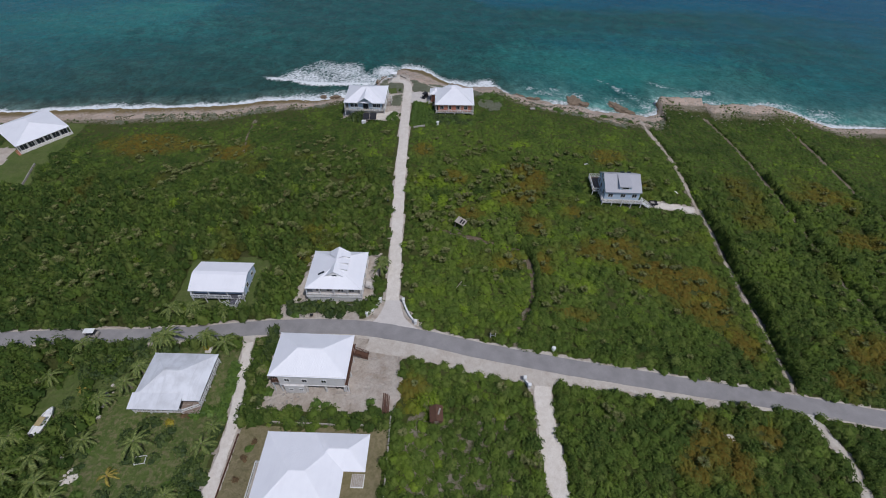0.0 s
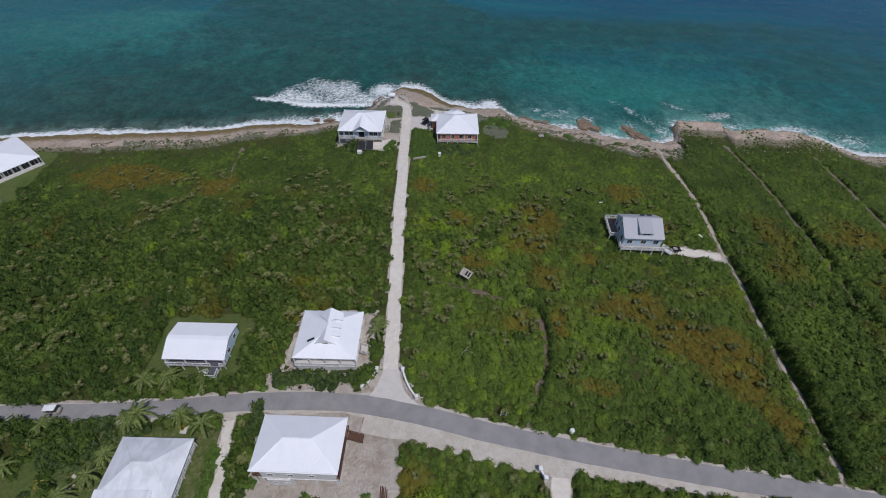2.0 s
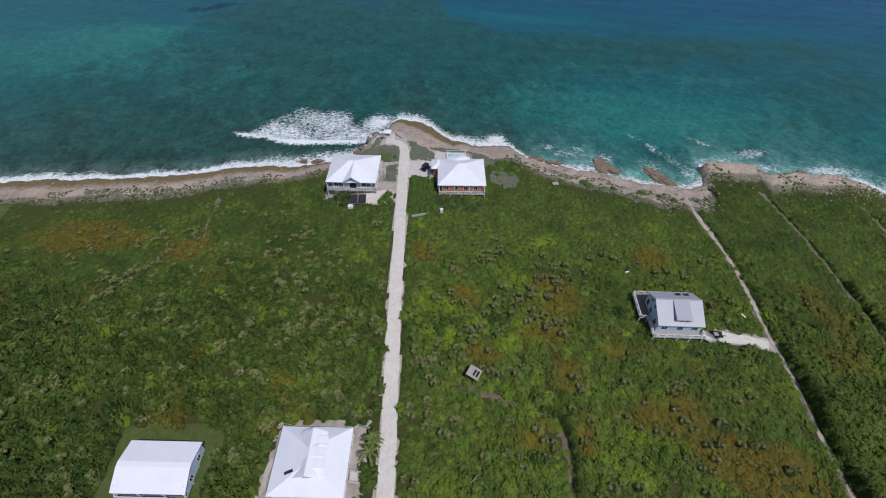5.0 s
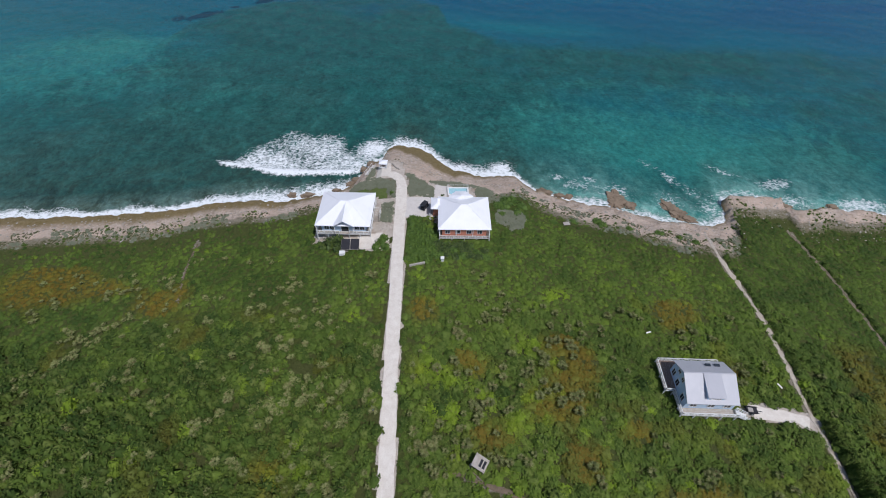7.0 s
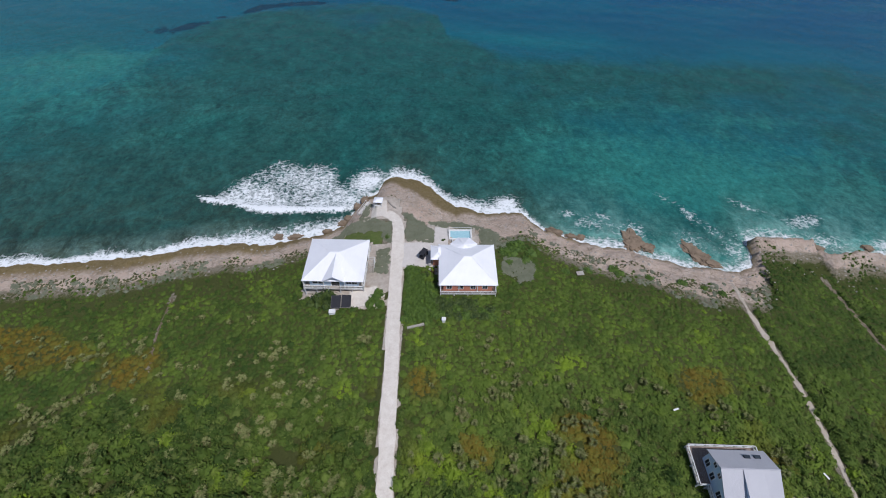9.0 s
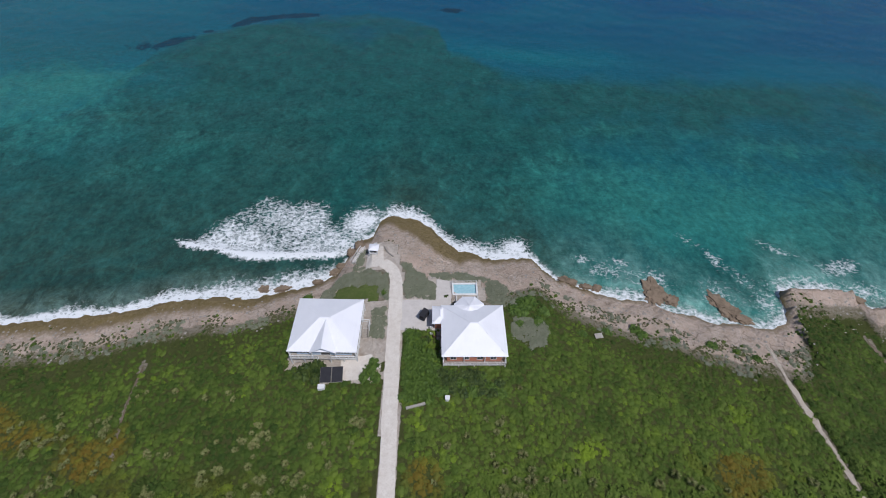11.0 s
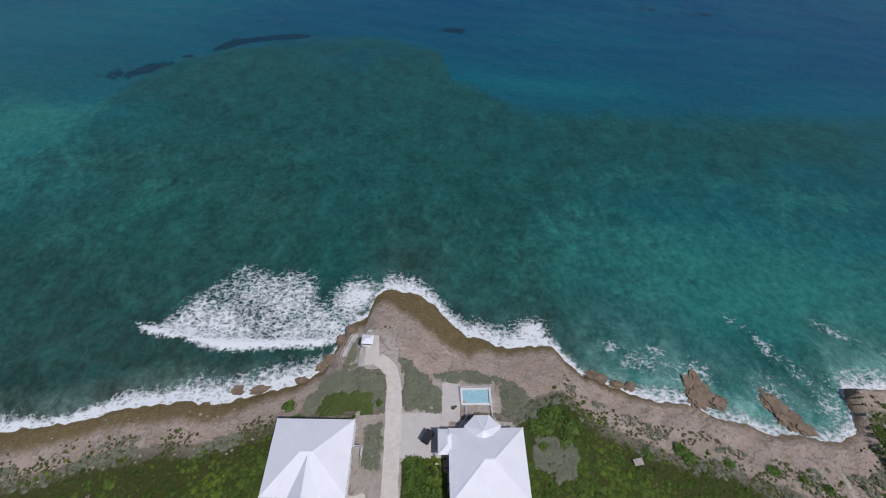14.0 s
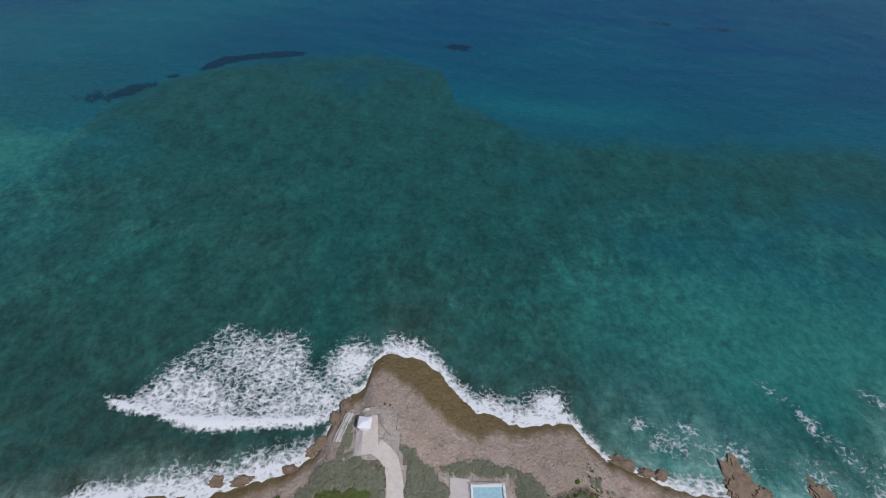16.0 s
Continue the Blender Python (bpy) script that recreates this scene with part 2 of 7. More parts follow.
# ---- ground ----
def ground_material():
    m = Mat("ground_soil", 0.95, 0.15)
    fine, mid, big = m.noise(9, 5, 0.7), m.noise(1.3, 5, 0.65), m.noise(0.12, 4)
    soil = m.mix(m.ramp(fine, 0.3, 0.7), (0.055, 0.078, 0.016), (0.09, 0.1, 0.028))
    sand = m.mix(m.ramp(mid, 0.35, 0.7), (0.74, 0.67, 0.59), (0.6, 0.51, 0.43))
    sand = m.mix(m.ramp(fine, 0.45, 0.75, 0, 0.35), sand, (0.36, 0.28, 0.21))
    sand = m.mix(m.ramp(m.noise(0.35, 5, 0.65), 0.5, 0.66, 0, 0.55), sand, (0.42, 0.32, 0.24))
    lawn = m.mix(m.ramp(mid, 0.3, 0.7), (0.125, 0.19, 0.036), (0.18, 0.21, 0.075))
    lawn = m.mix(m.ramp(m.noise(0.3, 5, 0.65), 0.45, 0.62, 0, 0.6), lawn, (0.085, 0.15, 0.025))
    lawn = m.mix(m.ramp(fine, 0.4, 0.7, 0, 0.5), lawn, (0.07, 0.09, 0.03))
    scrub = m.mix(m.ramp(mid, 0.35, 0.65), (0.36, 0.31, 0.25), (0.16, 0.145, 0.08))
    rock = m.mix(m.ramp(mid, 0.35, 0.68), (0.74, 0.61, 0.52), (0.53, 0.42, 0.33))
    rock = m.mix(m.ramp(m.noise(0.22, 5, 0.65), 0.42, 0.62, 0, 0.7), rock, m.mix(m.ramp(fine, 0.35, 0.65), (0.56, 0.41, 0.31), (0.46, 0.38, 0.3)))
    rock = m.mix(m.ramp(fine, 0.52, 0.74, 0, 0.5), rock, (0.24, 0.185, 0.13))
    rock = m.mix(m.ramp(m.noise(0.55, 6, 0.72), 0.52, 0.66, 0, 0.5), rock, (0.36, 0.27, 0.19))
    rock = m.mix(m.ramp(m.noise(2.2, 5, 0.7), 0.54, 0.66, 0, 0.6), rock, (0.62, 0.55, 0.48))
    crack = m.voronoi(0.42, "DISTANCE_TO_EDGE", m.stretch(1, 1.4, 1, 12))
    rock = m.mix(m.math("MULTIPLY", m.ramp(crack, 0.0, 0.07, 0.6, 0), m.ramp(m.noise(0.3, 4), 0.46, 0.62)), rock, (0.13, 0.095, 0.065))
    rock = m.mix(m.ramp(m.noise(0.16, 6, 0.7), 0.5, 0.62, 0, 0.7), rock, (0.66, 0.5, 0.4))
    rock = m.mix(m.ramp(m.noise(0.33, 6, 0.75, None, 0.6), 0.57, 0.65, 0, 0.5), rock, (0.22, 0.165, 0.115))
    wet = m.mix(m.ramp(mid, 0.35, 0.65), (0.2, 0.15, 0.06), (0.29, 0.22, 0.115))
    edge = m.math("ADD", m.math("MULTIPLY", m.math("SUBTRACT", mid, 0.5), 0.9), m.math("MULTIPLY", m.math("SUBTRACT", fine, 0.5), 0.5))

    def mask(name):
        return m.ramp(m.math("ADD", m.attr(name), edge), 0.42, 0.58)
    c = m.mix(mask("lawn"), soil, lawn)
    c = m.mix(mask("scrub"), c, scrub)
    c = m.mix(mask("dry"), c, m.mix(m.ramp(mid, 0.35, 0.65), (0.37, 0.31, 0.18), (0.25, 0.225, 0.11)))
    c = m.mix(mask("sand"), c, sand)
    c = m.mix(mask("rock"), c, rock)
    c = m.mix(m.ramp(m.math("ADD", m.attr("wet"), m.math("MULTIPLY", edge, 0.8)), 0.25, 0.8), c, wet)
    c = m.mix(m.ramp(big, 0.35, 0.7, 0, 0.25), c, (0.12, 0.1, 0.06))
    m.color(c)
    return m.bump(m.math("ADD", fine, m.math("MULTIPLY", mid, 2.2)), 0.9, 0.35).m


def wet_width(x):
    return 3.4 + 2.2 * smooth((-42 - x) / 12) + 7.5 * np.exp(-((x + 10) / 11) ** 2) - 1.8 * smooth((x - 25) / 25)


def rock_width(x):
    return 12 - 3.5 * smooth((-30 - x) / 6) + 1.5 * smooth((-45 - x) / 25) + 11 * np.exp(-((x + 8) / 16) ** 2) + 0.6 * np.exp(-((x - 50) / 25) ** 2) - 6.5 * smooth((x - 72) / 7)


GROUND = tagged(new("ground", grid_mesh("ground", far(-180, 180, 0.8, 4000), far(0, 200, 0.8, 900), ground_z, {
    "sand": lambda x, y: opened(x, y) == 1,
    "lawn": lambda x, y: (opened(x, y) == 2) | (opened(x, y) == 4),
    "dry": lambda x, y: (opened(x, y) == 2) * (y < 56) * np.where(x > -40, 1.0, 0.42),
    "scrub": lambda x, y: np.maximum((opened(x, y) == 3) | (opened(x, y) == 5), smooth((rock_width(x) + 7 - (shore_y(x) - y)) / 8) * 0.75 * (opened(x, y) == 0)),
    "rock": lambda x, y: smooth((rock_width(x) + 2 - (shore_y(x) - y)) / 5) * (opened(x, y) != 1),
    "wet": lambda x, y: smooth((wet_width(x) + 2 - (shore_y(x) - y)) / 6)})),
    "rough coastal ground of sand, leaf litter and bare limestone", "ground", kind="structure")
GROUND.data.materials.append(ground_material())


# ---- sea ----
def blob(x, y, cx, cy, rx, ry, turn=0.0, ragged=0.25):
    c, s = math.cos(radians(turn)), math.sin(radians(turn))
    u, v = ((x - cx) * c + (y - cy) * s) / rx, (-(x - cx) * s + (y - cy) * c) / ry
    return np.exp(-((u * u + v * v) * (1 + ragged * wob(x, y, 6, cx)) + ragged * wob(x, y, 15, cy)))


def reef(x, y):
    edge = np.interp(x, [-260, -138, -132, -127, -112, -80, -62, -30, -10, -5, 13, 41, 81, 143, 300], [185, 240, 258, 284, 302, 321, 326, 323, 311, 290, 277, 272, 275, 272, 255]) + 4 * patches(x, y, 16, 2) + 2.5 * patches(x, y, 6, 6)
    r = 0.5 + 0.5 * blob(x, y, -40, 262, 75, 52) + 0.4 * blob(x, y, -95, 192, 55, 20) + 0.25 * blob(x, y, 15, 200, 45, 12) - 0.25 * blob(x, y, 75, 200, 60, 25) + 0.3 * blob(x, y, 80, 258, 60, 12)
    return np.clip(r + 0.3 * patches(x, y, 22, 3), 0, 1.2) * smooth((edge - y) / (12 + 16 * smooth((x - 5) / 30)) + 0.5)


def surf_front(x):
    return 175 + 0.0058 * (x + 50) ** 2 + 0.7 * wob(x, 0 * x, 6, 3)


def shoal(x, y):
    s = 0.7 * blob(x, y, -87, 223, 9, 6, 40) + 0.5 * blob(x, y, -103, 209, 13, 5, 25) + 0.45 * blob(x, y, 107, 228, 22, 5) + 0.45 * blob(x, y, 30, 288, 40, 7, -10) + 0.4 * blob(x, y, 62, 236, 34, 5) + 0.6 * blob(x, y, -145, 258, 22, 14) + 0.8 * blob(x, y, -175, 235, 55, 30) + 0.9 * blob(x, y, -150, 345, 70, 35, 15) + 0.7 * blob(x, y, -70, 385, 60, 25) + 0.7 * blob(x, y, 60, 205, 70, 22) + 0.5 * blob(x, y, 40, 290, 50, 14) + 0.7 * blob(x, y, 100, 185, 60, 14) + 0.5 * blob(x, y, -45, 172, 14, 5)
    return np.clip(s, 0, 1.2)


def heads(x, y):
    h = sum(blob(x, y, cx, cy, rx, ry, a, 0.5) for cx, cy, rx, ry, a in ((-130.5, 288.5, 9, 4.6, 12), (-124, 292, 5, 3, 20), (-120, 297, 5, 2.4, 15), (-111, 304, 4, 2.2, 10), (-99, 314, 8, 2.2, 40), (-92, 318, 9, 3, 8), (-77, 322.5, 11, 2.2, 10), (89, 362, 12, 4, -8), (116, 357, 9, 3, -8), (-4, 333, 8, 3, 0)))
    return np.clip(h, 0, 1)


def foam(x, y):
    d = y - shore_y(x)
    w = 1.7 + 1.3 * wob(x, 0 * x, 7, 2) + 0.9 * wob(x, 0 * x, 3, 5) + 2.4 * np.exp(-((x + 50) / 15) ** 2) + 1.3 * np.exp(-((x - 8) / 7) ** 2) + 1.0 * np.exp(-((x + 16) / 9) ** 2)
    edge = (0.68 - 0.2 * smooth((x - 25) / 20) * smooth((80 - x) / 10)) * np.exp(-(np.maximum(d - 0.5, 0) / np.maximum(w, 0.55)) ** 2)
    front = surf_front(x)
    back = 201.5 - 0.018 * (x + 50) ** 2 - 0.15 * (x + 50) + 2.6 * wob(x, y, 2.4, 4) + 2.8 * wob(x, y, 5, 1)
    patch = smooth((y - front + 0.6) / 1.6) * smooth((back - y) / 13) * (0.55 - 0.14 * smooth((y - 180) / 18)) * smooth((-23 - x) / 4) * smooth((x + 77 - 0.55 * (y - 178)) / 9)
    patch = patch * (0.86 + 0.2 * wob(x, y, 5.5, 3) + 0.14 * wob(x, y, 2.1, 5))
    crest = 0.9 * np.exp(-((y - front - 0.4) / (0.9 + 0.5 * wob(x, 0 * x, 3, 2) + 0.35 * wob(x, 0 * x, 9, 5))) ** 2) * smooth((x + 80) / 8) * smooth((-29 - x) / 6)
    tip = 0.5 * np.exp(-((d - 2.5) / 2.4) ** 2) * np.exp(-((x + 17) / 8) ** 2)
    drift = sum(a * blob(x, y, cx, cy, rx, ry, turn, 0.5) for a, cx, cy, rx, ry, turn in ((0.34, 31.4, 177, 2.6, 1.5, -20), (0.34, 40.5, 175.8, 4.2, 1.7, -12), (0.27, 62, 184.2, 5, 1.7, -44), (0.27, 66.5, 178, 2, 3, 10), (0.28, 72, 171.5, 2, 4, 25), (0.25, 85, 182, 6, 1.6, -30), (0.25, 100, 176, 5, 1.8, 20)))
    rocks = sum(a * blob(x, y, cx, cy, rx, ry) for a, cx, cy, rx, ry in ((0.5, -30, 185, 4.5, 7), (0.45, -27, 190, 5, 4), (0.45, 48, 170, 5, 4), (0.38, 63, 166, 4.5, 5), (0.4, 75, 163, 4, 5), (0.45, 85, 170, 7, 3), (0.4, 102, 168, 6, 3), (0.5, 122, 167, 9, 3), (0.42, 11, 180, 5, 3.5), (0.45, 140, 160, 7, 5), (0.24, 37, 173, 5, 3), (0.48, 14, 180.5, 2.6, 2.4)))
    rocks = rocks * (1 - 0.22 * smooth((x - 20) / 10))
    return np.clip(np.maximum.reduce([edge, patch, crest, tip, rocks, drift]), 0, 1)


def sea_z(x, y):
    near = np.exp(-np.maximum(y - shore_y(x), 0) / 25)
    z = SEA + 0.05 * wob(x, y, 1.7, 2) + 0.10 * np.sin((y + 0.2 * x + 3 * wob(x, y, 14)) / 2.3) * (0.35 + near)
    crest = np.exp(-((y - surf_front(x) - 0.6) / 1.5) ** 2) * smooth((x + 80) / 10) * smooth((-30 - x) / 6)
    return z + 0.7 * crest + 0.1 * foam(x, y) * wob(x, y, 0.7, 9)


def sea_material():
    m = Mat("sea_water", 0.2, 0.09)
    swell_shade = m.noise(0.5, 5, 0.65, m.stretch(0.5, 1.2, 1, 10))
    patch = m.noise(0.022, 6, 0.58, m.stretch(0.7, 1.3, 1, 12), 0.8)
    grain = m.noise(0.2, 8, 0.78, m.stretch(1.0, 0.75, 1, 25), 0.4)
    cracks = m.voronoi(0.16, "DISTANCE_TO_EDGE", m.stretch(1, 0.6, 1, 20))
    off = m.attr("offing")
    c = m.mix(m.ramp(off, 0.05, 0.8), (0.015, 0.116, 0.113), (0.005, 0.07, 0.152))
    c = m.mix(m.ramp(patch, 0.42, 0.66, 0, 0.5), c, (0.007, 0.118, 0.165))
    rf = m.ramp(m.math("ADD", m.attr("reef"), m.math("MULTIPLY", m.math("SUBTRACT", patch, 0.5), 0.9)), 0.2, 0.72)
    c = m.mix(m.math("MULTIPLY", rf, 0.85), c, m.mix(m.ramp(grain, 0.36, 0.64), (0.016, 0.058, 0.05), (0.02, 0.108, 0.088)))
    sh = m.ramp(m.math("ADD", m.attr("shoal"), m.math("MULTIPLY", m.math("SUBTRACT", grain, 0.5), m.ramp(off, 0.2, 0.5, 2.2, 0.35))), 0.3, 1.0)
    c = m.mix(m.math("MULTIPLY", sh, 0.7), c, m.mix(m.ramp(off, 0.2, 0.5), (0.036, 0.2, 0.165), (0.01, 0.142, 0.168)))
    c = m.mix(m.ramp(m.math("ADD", m.attr("heads"), m.math("MULTIPLY", m.math("SUBTRACT", grain, 0.5), 2.6)), 0.45, 0.75, 0, 0.85), c, (0.006, 0.026, 0.05))
    shallow = m.math("ADD", m.attr("shallow"), m.math("MULTIPLY", m.math("SUBTRACT", patch, 0.5), 0.9))
    bottom = m.mix(m.ramp(grain, 0.42, 0.66), (0.03, 0.062, 0.045), (0.045, 0.135, 0.115))
    bottom = m.mix(m.math("MULTIPLY", m.attr("weedy"), 0.85), bottom, m.mix(m.ramp(grain, 0.38, 0.62), (0.024, 0.04, 0.03), (0.03, 0.085, 0.068)))
    bottom = m.mix(m.ramp(m.attr("sandy"), 0.2, 0.8), bottom, m.mix(m.ramp(grain, 0.4, 0.6), (0.05, 0.2, 0.17), (0.2, 0.39, 0.34)))
    c = m.mix(m.ramp(shallow, 0.15, 0.75, 0, 0.9), c, bottom)
    rim = m.mix(m.ramp(grain, 0.4, 0.62), (0.07, 0.09, 0.06), (0.22, 0.3, 0.26))
    c = m.mix(m.ramp(m.attr("shallow"), 0.8, 0.98, 0, 0.7), c, rim)
    c = m.mix(m.math("MULTIPLY", m.ramp(cracks, 0.0, 0.1, 0.4, 0), m.ramp(grain, 0.5, 0.7)), c, (0.01, 0.045, 0.05))
    mottle = m.ramp(m.noise(0.13, 9, 0.8, m.stretch(1.0, 0.8, 1, 30), 0.6), 0.32, 0.68, 0.7, 1.32)
    mottle = m.math("ADD", m.math("MULTIPLY", m.math("SUBTRACT", mottle, 1.0), m.math("MULTIPLY", m.ramp(m.attr("reef"), 0.05, 0.4, 0.15, 1.0), m.ramp(off, 0.12, 0.55, 1.0, 0.4))), 1.0)
    lines = m.ramp(m.noise(0.45, 6, 0.7, m.stretch(0.35, 1.5, 1, 8), 0.5), 0.3, 0.7, 0.92, 1.08)
    speck = m.ramp(m.noise(0.6, 8, 0.8, m.stretch(1, 1, 1, 40)), 0.3, 0.7, 0.66, 1.38)
    lines = m.math("MULTIPLY", lines, m.math("ADD", m.math("MULTIPLY", m.math("SUBTRACT", speck, 1.0), m.ramp(off, 0.1, 0.6, 1.0, 0.1)), 1.0))
    both = m.n.new("ShaderNodeCombineColor")
    for key in ("Red", "Green", "Blue"):
        m.l.new(m.math("MULTIPLY", mottle, lines), both.inputs[key])
    c = m.mix(1.0, c, both.outputs["Color"], "MULTIPLY")
    # wave shading put into the water colour as darker bands
    c = m.mix(m.ramp(swell_shade, 0.3, 0.75, 0, 0.25), c, (0.004, 0.05, 0.065))
    warp = m.n.new("ShaderNodeVectorMath")
    warp.operation = "MULTIPLY_ADD"
    nz = m.n.new("ShaderNodeTexNoise")
    m.l.new(m.pos, nz.inputs["Vector"])
    nz.inputs["Scale"].default_value = 0.5
    m.l.new(nz.outputs["Color"], warp.inputs[0])
    warp.inputs[1].default_value = (2.4, 2.4, 0)
    m.l.new(m.stretch(0.9, 1.4, 1, 14), warp.inputs[2])
    cell = m.voronoi(1.0, "F1", warp.outputs[0])
    net = m.ramp(m.voronoi(0.85, "DISTANCE_TO_EDGE", warp.outputs[0]), 0.0, 0.34, 0.2, 0.0)
    lace = m.math("ADD", m.math("ADD", m.math("MULTIPLY", cell, 0.45), net), m.math("MULTIPLY", m.noise(1.15, 9, 0.82, m.stretch(1.2, 0.8, 1, 10)), 1.3))
    fo = m.ramp(m.math("ADD", m.attr("foam"), m.math("SUBTRACT", lace, 1.19)), 0.0, 0.45)
    fo = m.math("MULTIPLY", fo, m.ramp(m.attr("foam"), 0.03, 0.16))
    c = m.mix(fo, c, (0.76, 0.79, 0.8))
    m.color(c)
    m.put(m.b.inputs["Roughness"], m.ramp(fo, 0, 1, 0.2, 0.9))
    ripple = m.math("ADD", m.math("MULTIPLY", m.noise(0.9, 6, 0.65, m.stretch(0.6, 1.3, 1, 8)), 1.0), m.math("MULTIPLY", fo, 0.5))
    return m.bump(ripple, 0.55, 0.35).m


SEA_OB = tagged(new("sea", grid_mesh("sea", far(-230, 230, 1.0, 4200), far(128, 380, 1.0, 4200)[14:], sea_z, {
    "foam": foam, "reef": reef, "shoal": shoal, "heads": heads,
    "offing": lambda x, y: smooth((y - 170 + 0.18 * x) / 260),
    "weedy": lambda x, y: smooth((-32 - x) / 22) * np.exp(-(np.maximum(y - shore_y(x) - 6, 0) / 30) ** 2),
    "sandy": lambda x, y: smooth((x - 12) / 25) * np.exp(-np.maximum(y - shore_y(x), 0) / 20),
    "shallow": lambda x, y: np.exp(-np.maximum(y - shore_y(x), 0) / (19 + 26 * smooth((-32 - x) / 22)))})),
    "clear turquoise sea over dark reef with white surf along the rocks", "water", kind="structure")
SEA_OB.data.materials.append(sea_material())


# ---- ways ----
def asphalt():
    m = Mat("asphalt", 0.9, 0.25)
    worn_ = m.noise(0.35, 5, 0.6)
    c = m.mix(m.ramp(worn_, 0.35, 0.7), (0.25, 0.238, 0.235), (0.33, 0.312, 0.305))
    m.color(m.mix(m.ramp(m.noise(25, 3), 0.35, 0.7, 0, 0.4), c, (0.17, 0.165, 0.165)))
    return m.bump(m.noise(40, 3), 0.25, 0.02).m


def lime_sand(name, a, b, dirt):
    m = Mat(name, 0.95, 0.15)
    c = m.mix(m.ramp(m.noise(0.8, 6, 0.7), 0.35, 0.68), a, b)
    c = m.mix(m.ramp(m.noise(4.5, 5, 0.7), 0.5, 0.75, 0, 0.6), c, dirt)
    return m.color(c).bump(m.noise(12, 5, 0.7), 0.5, 0.08).m


ASPHALT = asphalt()
SAND_WAY = lime_sand("crushed_limestone", (0.72, 0.67, 0.6), (0.6, 0.54, 0.47), (0.46, 0.39, 0.31))
SAND_PALE = lime_sand("pale_rubble", (0.56, 0.52, 0.46), (0.44, 0.38, 0.32), (0.28, 0.22, 0.17))
# brown dirt, darkened to carry the deep shade of the gully cut
DIRT_AND_SHADE = lime_sand("brown_dirt_and_shade", (0.2, 0.15, 0.11), (0.12, 0.095, 0.06), (0.07, 0.06, 0.03))
TRACK_SAND = lime_sand("trodden_sand", (0.5, 0.44, 0.37), (0.36, 0.3, 0.24), (0.2, 0.16, 0.11))
DRY_EARTH = lime_sand("dry_earth", (0.23, 0.18, 0.14), (0.15, 0.12, 0.085), (0.085, 0.07, 0.04))
CONCRETE = lime_sand("concrete", (0.62, 0.58, 0.54), (0.54, 0.5, 0.46), (0.42, 0.37, 0.33))


def dense(pts, step):
    """The line with rounded corners, at an even step."""
    p = np.array(pts, float)
    s = np.concatenate([[0], np.cumsum(np.hypot(*np.diff(p, axis=0).T))])
    t = np.arange(0, s[-1] + step * 0.5, step)
    q = np.stack([np.interp(t, s, p[:, 0]), np.interp(t, s, p[:, 1])], -1)
    k = max(1, int(3.0 / step))
    pad = np.concatenate([np.repeat(q[:1], k, 0), q, np.repeat(q[-1:], k, 0)])
    for i in range(2):
        pad[k:-k] = sum(pad[k + j:len(pad) - k + j] for j in range(-k, k + 1)) / (2 * k + 1)
        pad[:k], pad[-k:] = pad[k], pad[-k - 1]
    return pad[k:-k]


def ribbon(name, pts, width, mat, lift, label, ragged=0.15, step=0.6, category="road", across=7):
    """A way laid on the ground, with uneven edges and some thickness."""
    c = dense(pts, step)
    d = np.gradient(c, axis=0)
    nrm = np.stack([d[:, 1], -d[:, 0]], -1) / np.hypot(d[:, 0], d[:, 1])[:, None]
    width = np.interp(np.linspace(0, 1, len(c)), np.linspace(0, 1, len(width)), width) if isinstance(width, (list, tuple)) else width
    rows = []
    for k in range(across + 2):
        f = (min(max(k - 1, 0), across - 1) / (across - 1) * 2 - 1)
        side = width / 2 * f + (np.sign(f) if abs(f) > 0.99 else 0) * ragged * (wob(c[:, 0], c[:, 1], 0.9, k) + wob(c[:, 0], c[:, 1], 2.7, k + 3))
        q = c + nrm * np.asarray(side)[:, None]
        edge = k in (0, across + 1)
        rows.append(np.column_stack([q, ground_z(q[:, 0], q[:, 1]) + (-0.15 if edge else lift)]))
    v = np.stack(rows, 1)
    n, w = v.shape[:2]
    faces = [(i * w + j, i * w + j + 1, (i + 1) * w + j + 1, (i + 1) * w + j) for i in range(n - 1) for j in range(w - 1)]
    me = bpy.data.meshes.new(name)
    me.from_pydata(v.reshape(-1, 3).tolist(), [], faces)
    me.materials.append(mat)
    return tagged(new(name, me), label, category, kind="structure")


ribbon("verge", ROAD, 4.5, SAND_PALE, 0.05, "pale sandy verge beside the paved road", 0.35, category="verge")
ribbon("road", ROAD, 3.65, ASPHALT, 0.11, "worn grey asphalt road without markings", 0.05)
ribbon("driveway", DRIVE, 3.0, SAND_WAY, 0.08, "white crushed limestone driveway running to the sea", 0.1, category="driveway")
ribbon("lane", LANE_W, 2.2, SAND_WAY, 0.07, "narrow white sand lane between gardens", 0.25, category="lane")
ribbon("lane", LANE_E, 3.6, SAND_WAY, 0.07, "broad white limestone lane through the bush", 0.25, category="lane")
ribbon("track", TRACK, [0.5, 0.5, 0.7, 1.0, 1.0, 0.9], TRACK_SAND, 0.06, "rutted sandy track cut straight through the bush", 0.3, category="track")
ribbon("track", SPUR, 2.6, SAND_WAY, 0.08, "short sandy drive to the grey house", 0.4, category="track")
ribbon("lane", LANE_SE, 2.0, SAND_PALE, 0.07, "sandy lane leaving the paved road", 0.3, category="lane")
